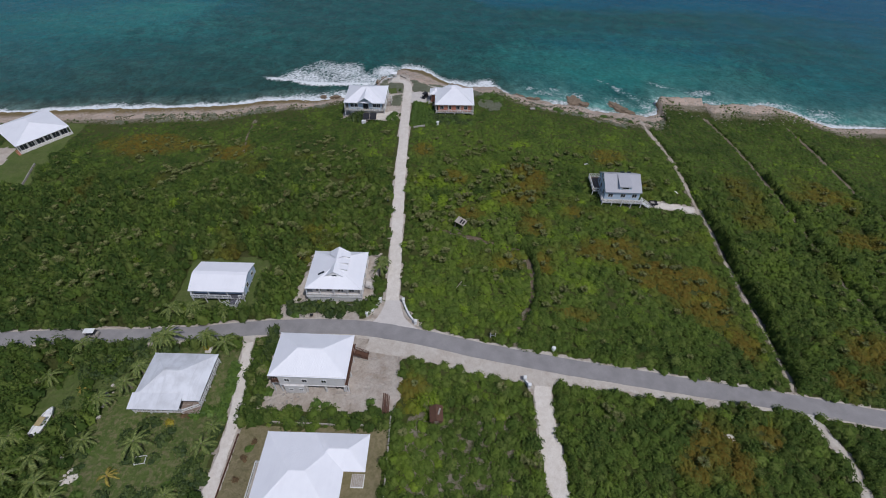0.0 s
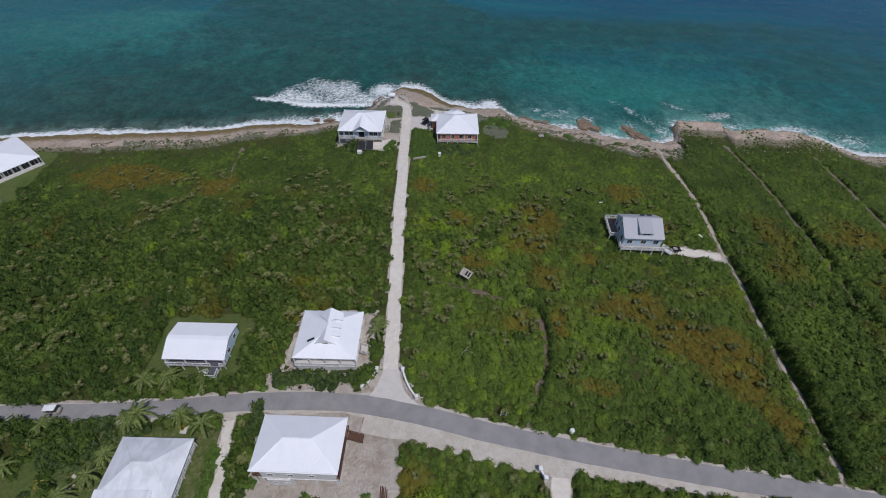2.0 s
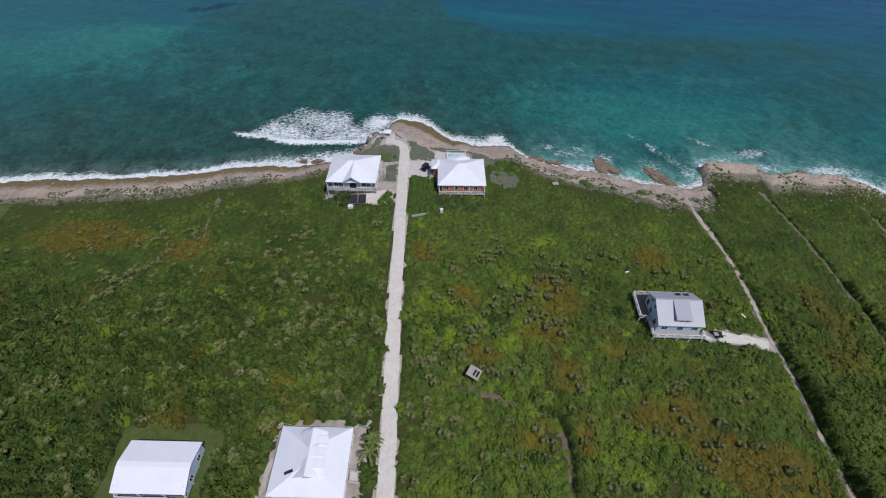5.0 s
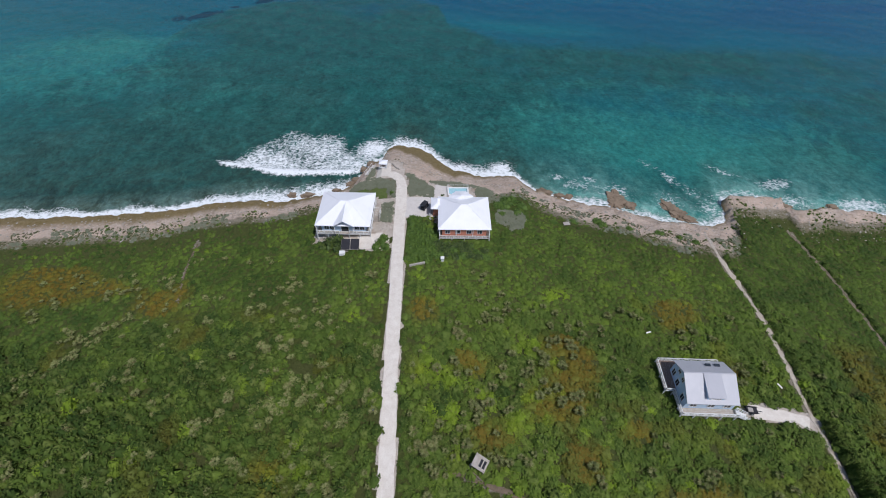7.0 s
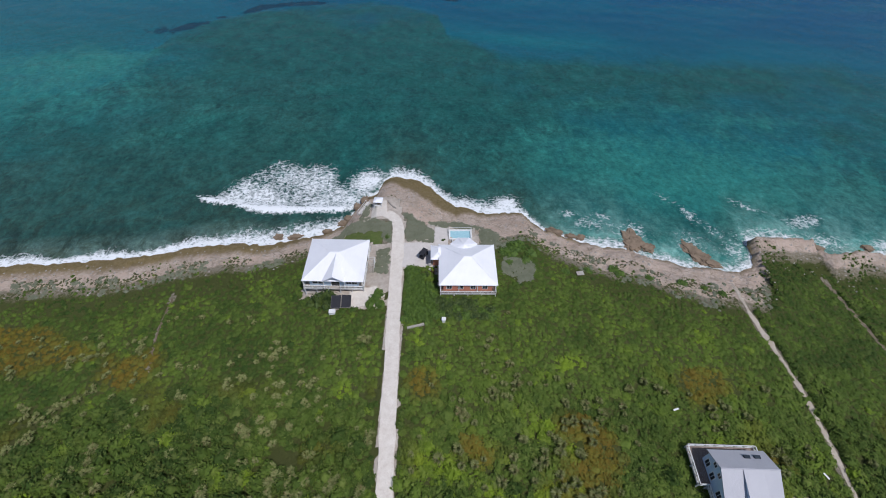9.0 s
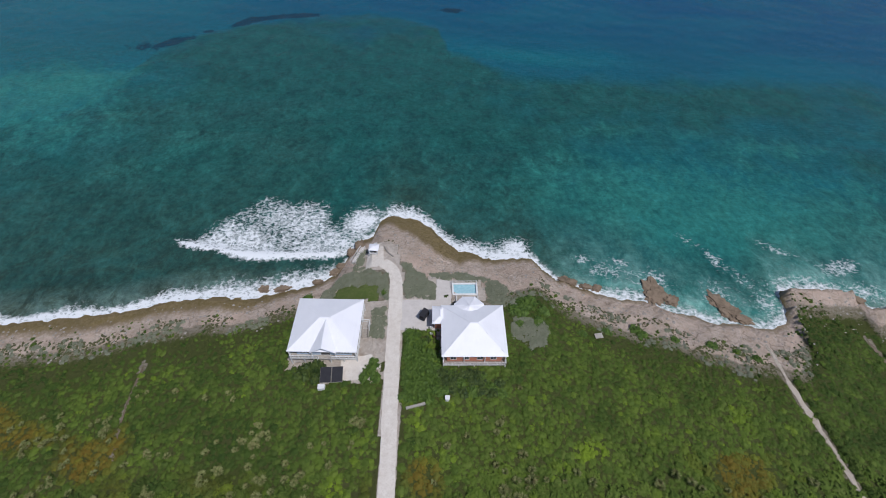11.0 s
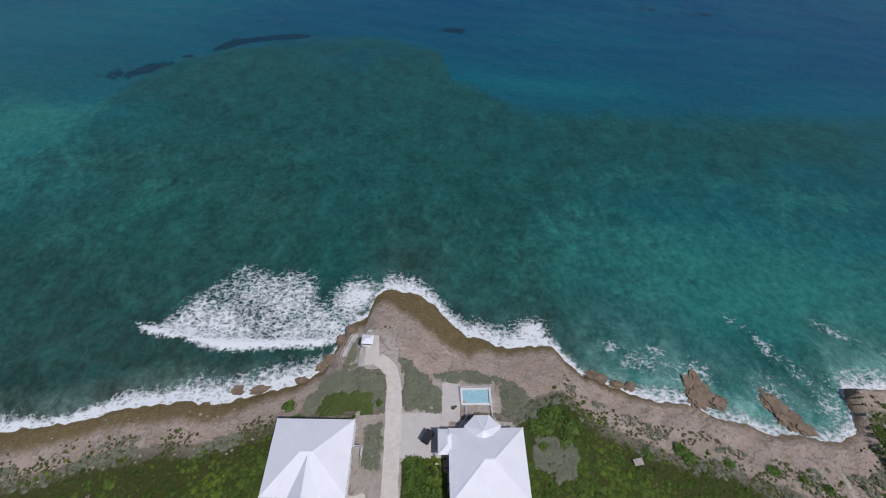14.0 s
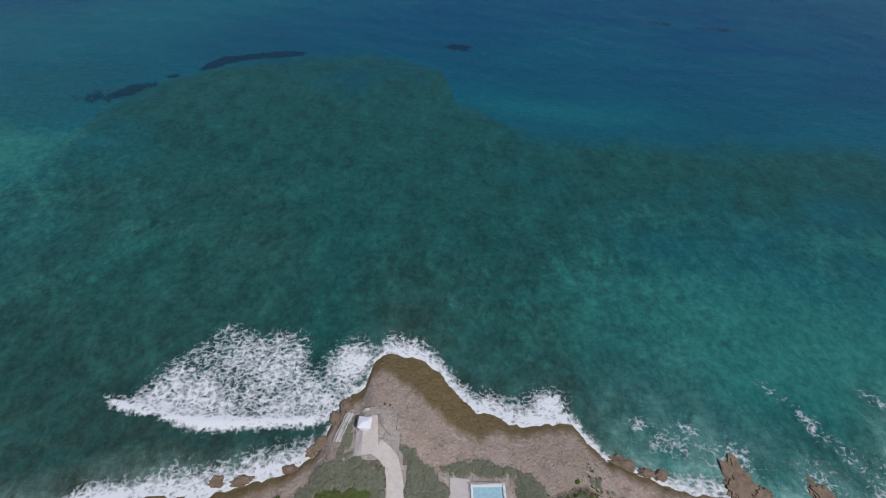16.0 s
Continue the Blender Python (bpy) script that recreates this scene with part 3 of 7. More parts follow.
# flat strip; the cut's shade is in its dark colour
ribbon("gully", GULLY, 0.7, DIRT_AND_SHADE, 0.03, "stony dry gully cut through the scrub", 0.35, category="gully")
ribbon("track", TRACK_B, 0.6, DRY_EARTH, 0.03, "overgrown brown survey track", 0.4, category="track")
ribbon("track", TRACK_C, 0.5, DRY_EARTH, 0.03, "overgrown brown survey track", 0.4, category="track")
ribbon("apron", [(-12.3, 56.5), (-12.3, 66.5)], [12.6, 9.5, 6.2, 4.6, 3.6, 3.2], CONCRETE, 0.1, "flared pale concrete apron where the driveway meets the road", 0.05, category="driveway", across=11)
ribbon("forecourt", [(-17, 154.2), (-4.6, 154.2)], 8.2, CONCRETE, 0.07, "pale concrete forecourt beside the salmon house", 0.05, category="paving")
ribbon("terrace", [(-5.4, 155.4), (-5.4, 166.2)], 3.6, CONCRETE, 0.16, "pale concrete path to the pool", 0.05, category="paving")
ribbon("landing", [(-22.3, 167.2), (-23.2, 177.2)], [4.7, 4.4, 4.2, 4.0], SAND_WAY, 0.12, "pale concrete landing above the sea", 0.04, category="paving")
ribbon("forecourt", [(-27.5, 140.6), (-19.5, 141.6), (-18.5, 144)], [5.5, 5.0, 3.4], SAND_WAY, 0.06, "sandy parking place in front of the beach house", 0.3, category="paving")
ribbon("path", [(-50.5, 57.5), (-51.5, 61), (-52, 64.5)], 1.6, SAND_PALE, 0.05, "short sandy path to the stilted house", 0.25, category="path")
ribbon("path", [(-51.5, 56), (-51.8, 50.5)], 1.3, CONCRETE, 0.05, "concrete garden path to the veranda house", 0.05, category="path")
ribbon("path", [(-36.8, 61), (-34.4, 69), (-33.6, 74)], 1.1, SAND_PALE, 0.05, "sandy path through the bush to the white house", 0.25, category="path")
ribbon("apron", [(20.4, 50.5), (20.1, 44)], [9.0, 6.2, 4.4, 3.6], SAND_PALE, 0.09, "pale sandy mouth of the limestone lane", 0.2, category="road", across=9)
ribbon("apron", [(71.4, 43.0), (72.4, 38)], [6.5, 4.2, 2.4, 2.0], CONCRETE, 0.1, "pale concrete mouth of the sandy lane", 0.12, category="road", across=9)
ribbon("apron", [(-43.9, 58.0), (-43.0, 53)], [5.4, 3.4, 2.4], SAND_PALE, 0.09, "pale sandy mouth of the garden lane", 0.2, category="road", across=9)
ribbon("verge", [(-18, 54.8), (-5.8, 52.6), (8.4, 49.3), (18, 47.6), (21, 47)], [3.6, 4.2, 3.8, 3.4], SAND_PALE, 0.06, "broad pale sandy verge in front of the bush", 0.4, category="verge")
ribbon("verge", [(21, 47.3), (38, 45.4), (54, 43.4)], [2.6, 1.9, 0.9], SAND_PALE, 0.055, "pale sandy verge in front of the bush", 0.25, category="verge")
ribbon("path", FOOTPATH, 0.3, DIRT_AND_SHADE, 0.03, "narrow trodden footpath through low green scrub", 0.12, category="path")


# ---- bush ----
RUST = [(19.1, 101, 5.5, 4.5), (22.5, 107, 4, 4), (1.2, 108.6, 3.2, 2.6), (56, 70, 6, 5), (61, 73, 5, 3), (51, 74, 6, 3), (60.5, 64.5, 4, 3.4), (44.5, 84, 6, 2.2), (38, 80.2, 7, 2.4), (55, 108, 5, 1.6), (-104, 126, 9, 4.5), (-99, 132, 7, 2.5), (-71, 124.5, 7, 3.5),
        (-5.8, 43.2, 2.6, 3.4), (50.4, 36, 2.6, 4.2), (62, 37, 3, 2.6), (45.5, 30.6, 2.4, 3), (54.5, 31, 1.6, 5), (93, 56.5, 7, 4), (111.7, 90, 7, 4), (111.5, 108.8, 6, 5), (5.7, 93.8, 3.6, 3), (23, 89.8, 4.2, 2.6), (25.2, 109, 3, 2.6), (50, 123, 7, 3.5), (-8.2, 120.5, 3.6, 3), (21, 112.8, 2.6, 2), (16, 77, 4.5, 2.2),
        (33, 95, 3, 2), (84, 48, 4, 2.5), (-88, 128, 6, 2.5), (24, 76.5, 2, 2.6), (30, 62, 4, 1.6), (66, 55, 2.5, 4)]
SPOT = random.Random(12)
LIME = [(SPOT.uniform(-85, 62), SPOT.uniform(60, 122), SPOT.uniform(0.6, 1.4), SPOT.uniform(0.6, 1.2)) for _ in range(60)] + [(-2.8, 96.6, 3, 2), (13.6, 112.2, 2.6, 1.8), (-56.7, 109.6, 2, 1.7), (-44, 102.6, 1.8, 1.4), (-34.9, 86, 1.5, 1.8), (-29.5, 87, 1.6, 1.2), (-23.2, 119, 2, 1.5), (-7.6, 106.5, 1.6, 1.4), (-3, 104.9, 2.6, 2), (19.8, 108.7, 1.8, 1.4), (10.6, 96.4, 2.4, 1.6), (4.8, 100, 1.8, 2.4), (18.9, 102.7, 1.6, 1.2), (22.2, 125.9, 3, 1.8), (-3, 41, 3.4, 2), (33, 70, 2.4, 1.8)]


def near_spots(spots, x, y):
    return np.clip(sum(np.exp(-(((x - cx) / rx) ** 2 + ((y - cy) / ry) ** 2) * (1 + 0.35 * wob(x, y, 2.5, cx))) for cx, cy, rx, ry in spots), 0, 1)


# beds of grey shrubs round the houses on the headland: corners, number of plants
SAGE_PLOTS = [([(-14.2, 158.9), (-14.4, 167), (-16, 169.8), (-14, 169.6), (-7.4, 163), (-7.4, 158.9)], 900),
              ([(-9.6, 165.6), (-2.4, 168.6), (7.1, 166.2), (9.7, 163.4), (8.6, 157.6), (5, 158.5), (4.4, 165.2), (-4.4, 165.2)], 1500),
              ([(-34.2, 159.4), (-34.5, 162.7), (-29.8, 167.2), (-24.3, 168.4), (-18.6, 165.7), (-18.1, 158.6), (-20.1, 158.9), (-21.4, 163), (-29, 162.8), (-32.2, 159)], 1500),
              ([(-28.4, 175.2), (-25.6, 176), (-24.9, 168.4), (-27.8, 167.7)], 200), ([(10, 154.8), (17.3, 153.4), (17.3, 147.9), (12.6, 146.4), (9.4, 149.6)], 550),
              ([(-21.7, 155.6), (-18.1, 155.9), (-17.9, 148.2), (-21.2, 148.6)], 260)]


def within(plot, x, y):
    """Which places lie inside a ring of corners."""
    odd = np.zeros(np.shape(x), bool)
    for (ax, ay), (bx, by) in zip(plot, plot[1:] + plot[:1]):
        odd ^= ((ay > y) != (by > y)) & (x < (bx - ax) * (y - ay) / (by - ay + 1e-9) + ax)
    return odd


def bush_template(rng, leaves=30, size=0.8):
    """A lumpy low dome with many small tilted leaf sprays on it, of radius and height 1, all triangles."""
    v, f = [(0, 0, 0.86)], []
    for r, z in ((0.55, 0.7), (0.95, 0.2)):
        for k in range(6):
            a = (k + rng.uniform(-0.35, 0.35)) / 6 * 2 * math.pi
            q = rng.uniform(0.65, 1.25)
            v.append((math.cos(a) * r * q, math.sin(a) * r * q, z * rng.uniform(0.6, 1.2)))
    for k in range(6):
        n = (k + 1) % 6
        f += [(0, 1 + k, 1 + n), (1 + k, 7 + k, 7 + n), (1 + k, 7 + n, 1 + n)]
    for k in range(leaves):
        a, t = rng.uniform(0, 2 * math.pi), math.sqrt(rng.uniform(0.0, 1.25))
        c = Vector((math.cos(a) * t, math.sin(a) * t, max(0.12, 0.95 - 0.62 * t * t) + rng.uniform(-0.08, 0.26)))
        turn, long, wide = rng.uniform(0, 6.283), rng.uniform(0.16, 0.36) * size, rng.uniform(0.12, 0.26) * size
        e1 = Vector((math.cos(turn), math.sin(turn), rng.uniform(-0.6, 0.5))) * long
        e2 = Vector((-math.sin(turn), math.cos(turn), rng.uniform(-0.5, 0.5))) * wide
        b = len(v)
        v += [tuple(c - e1 + e2 * 0.7), tuple(c - e1 * 0.8 - e2), tuple(c + e1)]
        f.append((b, b + 1, b + 2))
    return np.array(v), np.array(f)


def rosette_template(rng, leaves=16):
    """A fan palm tuft: stiff fans on short stalks round a dark heart, of radius 1."""
    v, f = [], []
    for k in range(leaves):
        a = k / leaves * 2 * math.pi * 1.62 + rng.uniform(-0.2, 0.2)
        d, n = np.array((math.cos(a), math.sin(a), 0)), np.array((-math.sin(a), math.cos(a), 0))
        rise, r = rng.uniform(0.25, 1.1), rng.uniform(0.6, 1.1)
        root, mid = d * 0.12 + (0, 0, 0.1), d * 0.45 * r + (0, 0, rise * 0.6)
        for q in (-1, 0, 1):
            b = len(v)
            tip = d * r * (1.0 - 0.12 * abs(q)) + n * 0.3 * q + (0, 0, rise * 0.6 - 0.12 * abs(q))
            side = n * 0.085
            v += [tuple(root), tuple(mid + side + n * 0.1 * q), tuple(tip), tuple(mid - side + n * 0.1 * q)]
            f += [(b, b + 1, b + 2), (b, b + 2, b + 3)]
    return np.array(v), np.array(f)


def scatter(name, templates, x, y, z, r, h, attrs, rng):
    """All plants of one kind in one mesh, from templates turned and sized."""
    pick = rng.integers(0, len(templates), len(x))
    V, F, A, base = [], [], {k: [] for k in attrs}, 0
    for k, (tv, tf) in enumerate(templates):
        i = np.nonzero(pick == k)[0]
        a = rng.uniform(0, 2 * np.pi, len(i))[:, None]
        c, s = np.cos(a), np.sin(a)
        vx = (tv[:, 0] * c - tv[:, 1] * s) * r[i, None] + x[i, None]
        vy = (tv[:, 0] * s + tv[:, 1] * c) * r[i, None] + y[i, None]
        vz = tv[:, 2] * h[i, None] + z[i, None]
        V.append(np.stack([vx, vy, vz], -1).reshape(-1, 3))
        F.append((tf[None] + base + np.arange(len(i))[:, None, None] * len(tv)).reshape(-1, 3))
        for key, val in attrs.items():
            A[key].append(np.repeat(val[i], len(tv)))
        base += len(i) * len(tv)
    V, F = np.concatenate(V).astype(np.float32), np.concatenate(F).astype(np.int32)
    me = bpy.data.meshes.new(name)
    me.vertices.add(len(V))
    me.vertices.foreach_set("co", V.ravel())
    me.loops.add(F.size)
    me.loops.foreach_set("vertex_index", F.ravel())
    me.polygons.add(len(F))
    me.polygons.foreach_set("loop_start", np.arange(0, F.size, 3, dtype=np.int32))
    me.update()
    for key, parts in A.items():
        me.attributes.new(key, "FLOAT", "POINT").data.foreach_set("value", np.concatenate(parts).astype(np.float32))
    return me


def leaf_material(name):
    m = Mat(name, 0.65, 0.08)
    isl, tone = m.island(), m.attr("tone")
    c = m.mix(m.ramp(tone, 0.0, 0.5), (0.038, 0.068, 0.014), (0.096, 0.145, 0.024))
    c = m.mix(m.ramp(tone, 0.5, 1.0), c, (0.17, 0.25, 0.02))
    rust = m.attr("rust")
    c = m.mix(rust, c, m.mix(m.ramp(isl, 0.1, 0.9), (0.23, 0.115, 0.017), (0.155, 0.115, 0.018)))
    calm = m.ramp(m.math("MAXIMUM", m.attr("low"), rust), 0.0, 0.8, 1.0, 0.4)
    # random sprays coloured paler, as painted glossy highlights on the leaves
    c = m.mix(m.math("MULTIPLY", m.ramp(isl, 0.6, 1.0, 0, 0.5), calm), c, (0.175, 0.2, 0.055))
    c = m.mix(m.math("MULTIPLY", m.ramp(isl, 0.0, 0.4, 0.5, 0), calm), c, (0.02, 0.042, 0.009))
    m.color(m.mix(m.ramp(m.noise(3.5, 4), 0.45, 0.75, 0, 0.3), c, (0.04, 0.06, 0.016)))
    return m.bump(m.noise(7, 4, 0.7), 0.6, 0.15).m


def fan_material():
    m = Mat("fan_palm_leaves", 0.85, 0.05)
    isl = m.island()
    c = m.mix(m.ramp(isl, 0.1, 0.9), (0.115, 0.145, 0.042), (0.235, 0.25, 0.108))
    m.color(m.mix(m.ramp(isl, 0.0, 0.16, 0.9, 0), c, (0.24, 0.18, 0.1)))
    return m.m


LEAF = leaf_material("bush_leaves")
TUFT = fan_material()


def canopy(x, y):
    """How high the scrub stands: tall inland to the west, a wind-cut mat towards the sea."""
    low = smooth((y - 104 + 10 * patches(x, y, 30, 5)) / 26) * 0.85 + 0.35 * smooth(patches(x, y, 24, 6) + 0.3) * (x > -10) * (y > 60)
    tall = 1.0 + 0.9 * smooth((-20 - x) / 16) * smooth((116 - y) / 24)
    return np.clip(low, 0, 0.88), tall


def in_view(x, y, more=8):
    return np.abs(x + 3) < 52 + 0.78 * np.maximum(y, 0) + more


def grow():
    rng = np.random.default_rng(5)
    pr = random.Random(3)

    def sown(step):
        gx, gy = np.meshgrid(np.arange(-185, 175, step), np.arange(6, 186, step))
        x = (gx + rng.uniform(-0.7, 0.7, gx.shape) * step).ravel()
        y = (gy + rng.uniform(-0.7, 0.7, gy.shape) * step).ravel()
        ok = in_view(x, y)
        x, y = x[ok], y[ok]
        what, d = opened(x, y), shore_y(x) - y
        bare = rock_width(x) - 3 + 7 * patches(x, y, 9, 2) + 2 * patches(x, y, 2.5, 3)
        keep = ~within(SAGE_PLOTS[4][0], x, y) & (rng.uniform(0, 1, x.shape) < np.clip((d - bare) / (8 + 8 * smooth((-40 - x) / 10)), 0, 1))
        keep &= (what == 0) | ((what == 3) & (rng.uniform(0, 1, x.shape) < 0.74 + 0.5 * patches(x, y, 4, 9))) | ((what == 4) & (patches(x, y, 6, 8) > 0.06))
        keep &= from_line(DRIVE, x, y) > 2.15 + rng.uniform(-0.2, 0.45, len(x))
        return x[keep], y[keep], what[keep]

    def dressed(x, y, what):
        """Colour of each plant: tone from dark to lime, and rust."""
        n = len(x)
        low, tall = canopy(x, y)
        species = rng.uniform(0, 1, n)
        lime = np.clip(near_spots(LIME, x, y) * 1.3 + 0.3 * patches(x, y, 2, 4) * near_spots(LIME, x, y), 0, 1)
        # tone spread adds painted shadow spots; low growth darkened for missing self-shade
        tone = 0.29 + 0.17 * patches(x, y, 10, 2) + 0.13 * patches(x, y, 34, 5) + 0.3 * patches(x, y, 3.4, 7) + np.where(x < -12, 0.4, 0.26) * (species - 0.5) + np.where(species > 0.975, 0.25, 0) - 0.04 * low + 0.7 * lime
        tone = tone - 0.15 * smooth((-25 - x) / 40) * (1 - low) + 0.16 * smooth((x + 14) / 6) - 0.12 * smooth((x - 70) / 8) - 0.12 * smooth((60 - y) / 8) * (x > -14) - 0.08 * smooth((-60 - x) / 25) * low - 0.09 * smooth((y - 122) / 14) * smooth((x - 2) / 14)
        rust = near_spots([(a, b, 1.2 * c, 1.25 * d) for a, b, c, d in RUST], x + 1.5 * patches(x, y, 4, 11), y + 1.2 * patches(x, y, 3, 12))
        rust = np.clip((rust * 1.35 + 0.35 * patches(x, y, 4, 13) - 0.22 - rng.uniform(0, 0.25, n)) * 0.95, 0, 0.62) * (1 - 0.8 * lime)
        rust = np.maximum(rust, np.clip(1.1 * patches(x, y, 13, 15) - 0.3, 0, 0.42) * (y > 75) * (x > -110) * smooth((124 - y) / 8))
        return np.clip(tone, 0, 1), np.clip(rust, 0, 0.85), low, tall

    def plant(name, templates, x, y, r, h, tone, rust, low, label, category="shrubs"):
        me = scatter(name, templates, x, y, ground_z(x, y) - 0.08, r, h, {"tone": tone, "rust": rust, "low": low}, rng)
        me.materials.append(LEAF)
        tagged(new(name, me), label, category, kind="stuff")

    templates = [bush_template(pr) for _ in range(12)]
    close = [bush_template(pr, 52, 0.58) for _ in range(10)]
    mats = [bush_template(pr, 14, 0.8) for _ in range(8)]
    # inland scrub
    x, y, what = sown(1.04)
    tone, rust, low, tall = dressed(x, y, what)
    keep = (low < 0.55 + rng.uniform(-0.15, 0.15, len(x))) & (patches(x, y, 3.6, 21) > np.where(x < -14, -0.4, -0.56))
    x, y, what, tone, rust, low, tall = (a[keep] for a in (x, y, what, tone, rust, low, tall))
    big = rng.uniform(0, 1, len(x)) ** 2.2
    r = 0.6 + 0.95 * big
    h = (0.42 + 1.35 * big + 0.6 * np.clip(patches(x, y, 6, 22), -0.6, 1)) * tall * (1 - 0.7 * low) * (1 - 0.55 * rust) + 0.2
    h = np.maximum(np.where(what == 3, 0.75, np.where((x > -12) & (x < 71) & (y > 44), 0.72, 1.0)) * h, 0.3)
    for sel, label in ((x < -14.5, "dense green coastal scrub with rusty and lime patches"), (x >= -14.5, "low green scrub with orange-brown patches and gullies")):
        for part_, kinds in ((sel & (y < 62), close), (sel & (y >= 62), templates)):
            plant("shrubs", kinds, x[part_], y[part_], r[part_], h[part_], tone[part_], rust[part_], low[part_], label)
    # wind-cut mat towards the sea
    x, y, what = sown(0.78)
    tone, rust, low, tall = dressed(x, y, what)
    keep = low > 0.5 + rng.uniform(-0.18, 0.18, len(x))
    x, y, tone, rust, low = (a[keep] for a in (x, y, tone, rust, low))
    big = rng.uniform(0, 1, len(x)) ** 3
    h = 0.22 + 0.3 * big + 0.2 * np.clip(patches(x, y, 5, 23), -0.4, 1) + 0.4 * (1 - low) * big
    plant("shrub_mat", mats, x, y, (0.45 + 0.5 * big) * (0.55 + 0.45 * smooth((shore_y(x) - y - rock_width(x)) / 12)), np.maximum(h, 0.18), tone, rust, low, "low wind-cut green scrub close to the shore")
    # taller clumps among the rest, thickest in the west
    m = 5200
    bx, by = rng.uniform(-165, 150, m), rng.uniform(8, 150, m)
    low, tall = canopy(bx, by)
    ok = (opened(bx, by) == 0) & in_view(bx, by) & (patches(bx, by, 11, 4) + 0.7 * patches(bx, by, 4, 7) - 1.1 * low > np.where(bx < -14, 0.0, np.where(bx > 72, 0.1, 0.42))) & (near_spots(RUST, bx, by) < 0.3) & (low < 0.45)
    bx, by = bx[ok], by[ok]
    keep = np.min([from_line(q, bx, by) - w / 2 for q, w in WAYS], axis=0) > 0.9
    bx, by = bx[keep], by[keep]
    br = rng.uniform(0.8, 1.9, len(bx))
    bt = np.clip(0.24 + 0.2 * patches(bx, by, 8, 3) + rng.uniform(-0.17, 0.22, len(bx)), 0, 1)
    plant("thicket", [bush_template(pr, 60, 0.55) for _ in range(6)], bx, by, br, br * rng.uniform(0.95, 1.5, len(bx)) * (1 + 0.25 * (bx < -20)), bt, 0 * bt, 0 * bt, "taller dark green thicket of rounded coastal bushes", "bushes")

    # hedges that grew along the east side of the cuttings
    def hedge(pts, aside, y0, y1, every, high, spread, label):
        c = dense(pts, 0.5)
        c = c[(c[:, 1] > y0) & (c[:, 1] < y1)]
        k = rng.integers(0, len(c), int(len(c) * 0.5 / every))
        x, y = c[k, 0] + aside + rng.uniform(0, spread, len(k)), c[k, 1] + rng.uniform(-0.3, 0.3, len(k))
        r = rng.uniform(0.55, 0.9, len(k))
        up = high * rng.uniform(0.65, 1.2, len(k)) * (1 + 0.35 * patches(x, y, 7, 31))
        plant("hedge", [bush_template(pr, 48, 0.6) for _ in range(5)], x, y, r, up, rng.uniform(0.05, 0.42, len(k)), 0 * x, 0 * x, label, "hedge")

    hedge(TRACK, 1.15, 47.5, 98, 0.15, 2.7, 1.0, "tall dark hedge growing along the sandy track")
    hedge(TRACK, 1.45, 98, 142, 0.5, 1.1, 0.7, "low dark hedge along the upper sandy track")
    hedge(TRACK_B, 0.95, 60, 118, 0.35, 2.2, 0.8, "dark bushes along the overgrown survey track")
    hedge(TRACK_B, 1.0, 118, 150, 0.7, 0.9, 0.5, "low bushes along the overgrown survey track")
    hedge(TRACK_C, 1.0, 82, 146, 0.7, 1.1, 0.6, "low bushes along the overgrown survey track")
    hedge(GULLY, 0.95, 54, 82, 0.4, 1.9, 0.5, "dark bushes leaning over the stony gully")
    hedge(LANE_E, 2.7, 15, 46, 0.5, 1.7, 0.8, "dark bushes along the limestone lane")
    hedge(LANE_SE, 1.9, 20, 38, 0.5, 1.8, 0.7, "dark bushes along the sandy lane")
    # fan palms, singly and in drifts, standing out of the scrub
    n = 330
    cx, cy = np.where(rng.uniform(0, 1, n) < 0.62, rng.uniform(-105, -16, n), rng.uniform(-11, 62, n)), 20 + 118 * rng.uniform(0, 1, n) ** 0.62
    some = patches(cx, cy, 16, 41) + 0.5 * patches(cx, cy, 6, 42) + 0.25 * np.exp(-((cy - 112) / 16) ** 2) + rng.uniform(-0.4, 0.4, n) > 0.02
    cx, cy = np.repeat(cx[some], 5), np.repeat(cy[some], 5)
    cx, cy = cx + rng.normal(0, 1.7, len(cx)), cy + rng.normal(0, 1.2, len(cx))
    tx, ty = rng.uniform(-160, 150, 800), rng.uniform(14, 138, 800)
    stands = np.array(((-56.4, 117.8), (-81.7, 116.7), (-76.9, 124.5), (-70.6, 129.4), (-24.3, 102.9), (-33.5, 103), (4.2, 118.4), (8, 119.4), (-0.1, 114.1), (6, 131.1), (3.1, 122.8), (-85.1, 109.8), (-69.9, 107.2), (13, 105.9), (-5.8, 90.5), (-50.5, 94.8), (-23.3, 96.3), (-17.5, 99.5), (-71.6, 85.4), (-47, 121.3)))
    px, py = np.repeat(stands, 6, 0).T + rng.normal(0, 0.9, (2, len(stands) * 6))
    tx, ty = np.concatenate([tx, cx, px]), np.concatenate([ty, cy, py])
    ok = (opened(tx, ty) == 0) & in_view(tx, ty) & (from_line(DRIVE, tx, ty) > 2.7) & (shore_y(tx) - ty > 24) & (rng.uniform(0, 1, len(tx)) < 0.8) & (np.min([from_line(q, tx, ty) - w / 2 for q, w in WAYS], axis=0) > 0.7)
    tx, ty = tx[ok], ty[ok]
    low, tall = canopy(tx, ty)
    ok = ((low < 0.66) | (tx < -20) | (np.abs(tx - 2) < 9)) & (rng.uniform(0, 1, len(tx)) < 0.75)
    tx, ty, low, tall = tx[ok], ty[ok], low[ok], tall[ok]
    tr = rng.uniform(0.65, 1.35, len(tx)) * (1 - 0.2 * low)
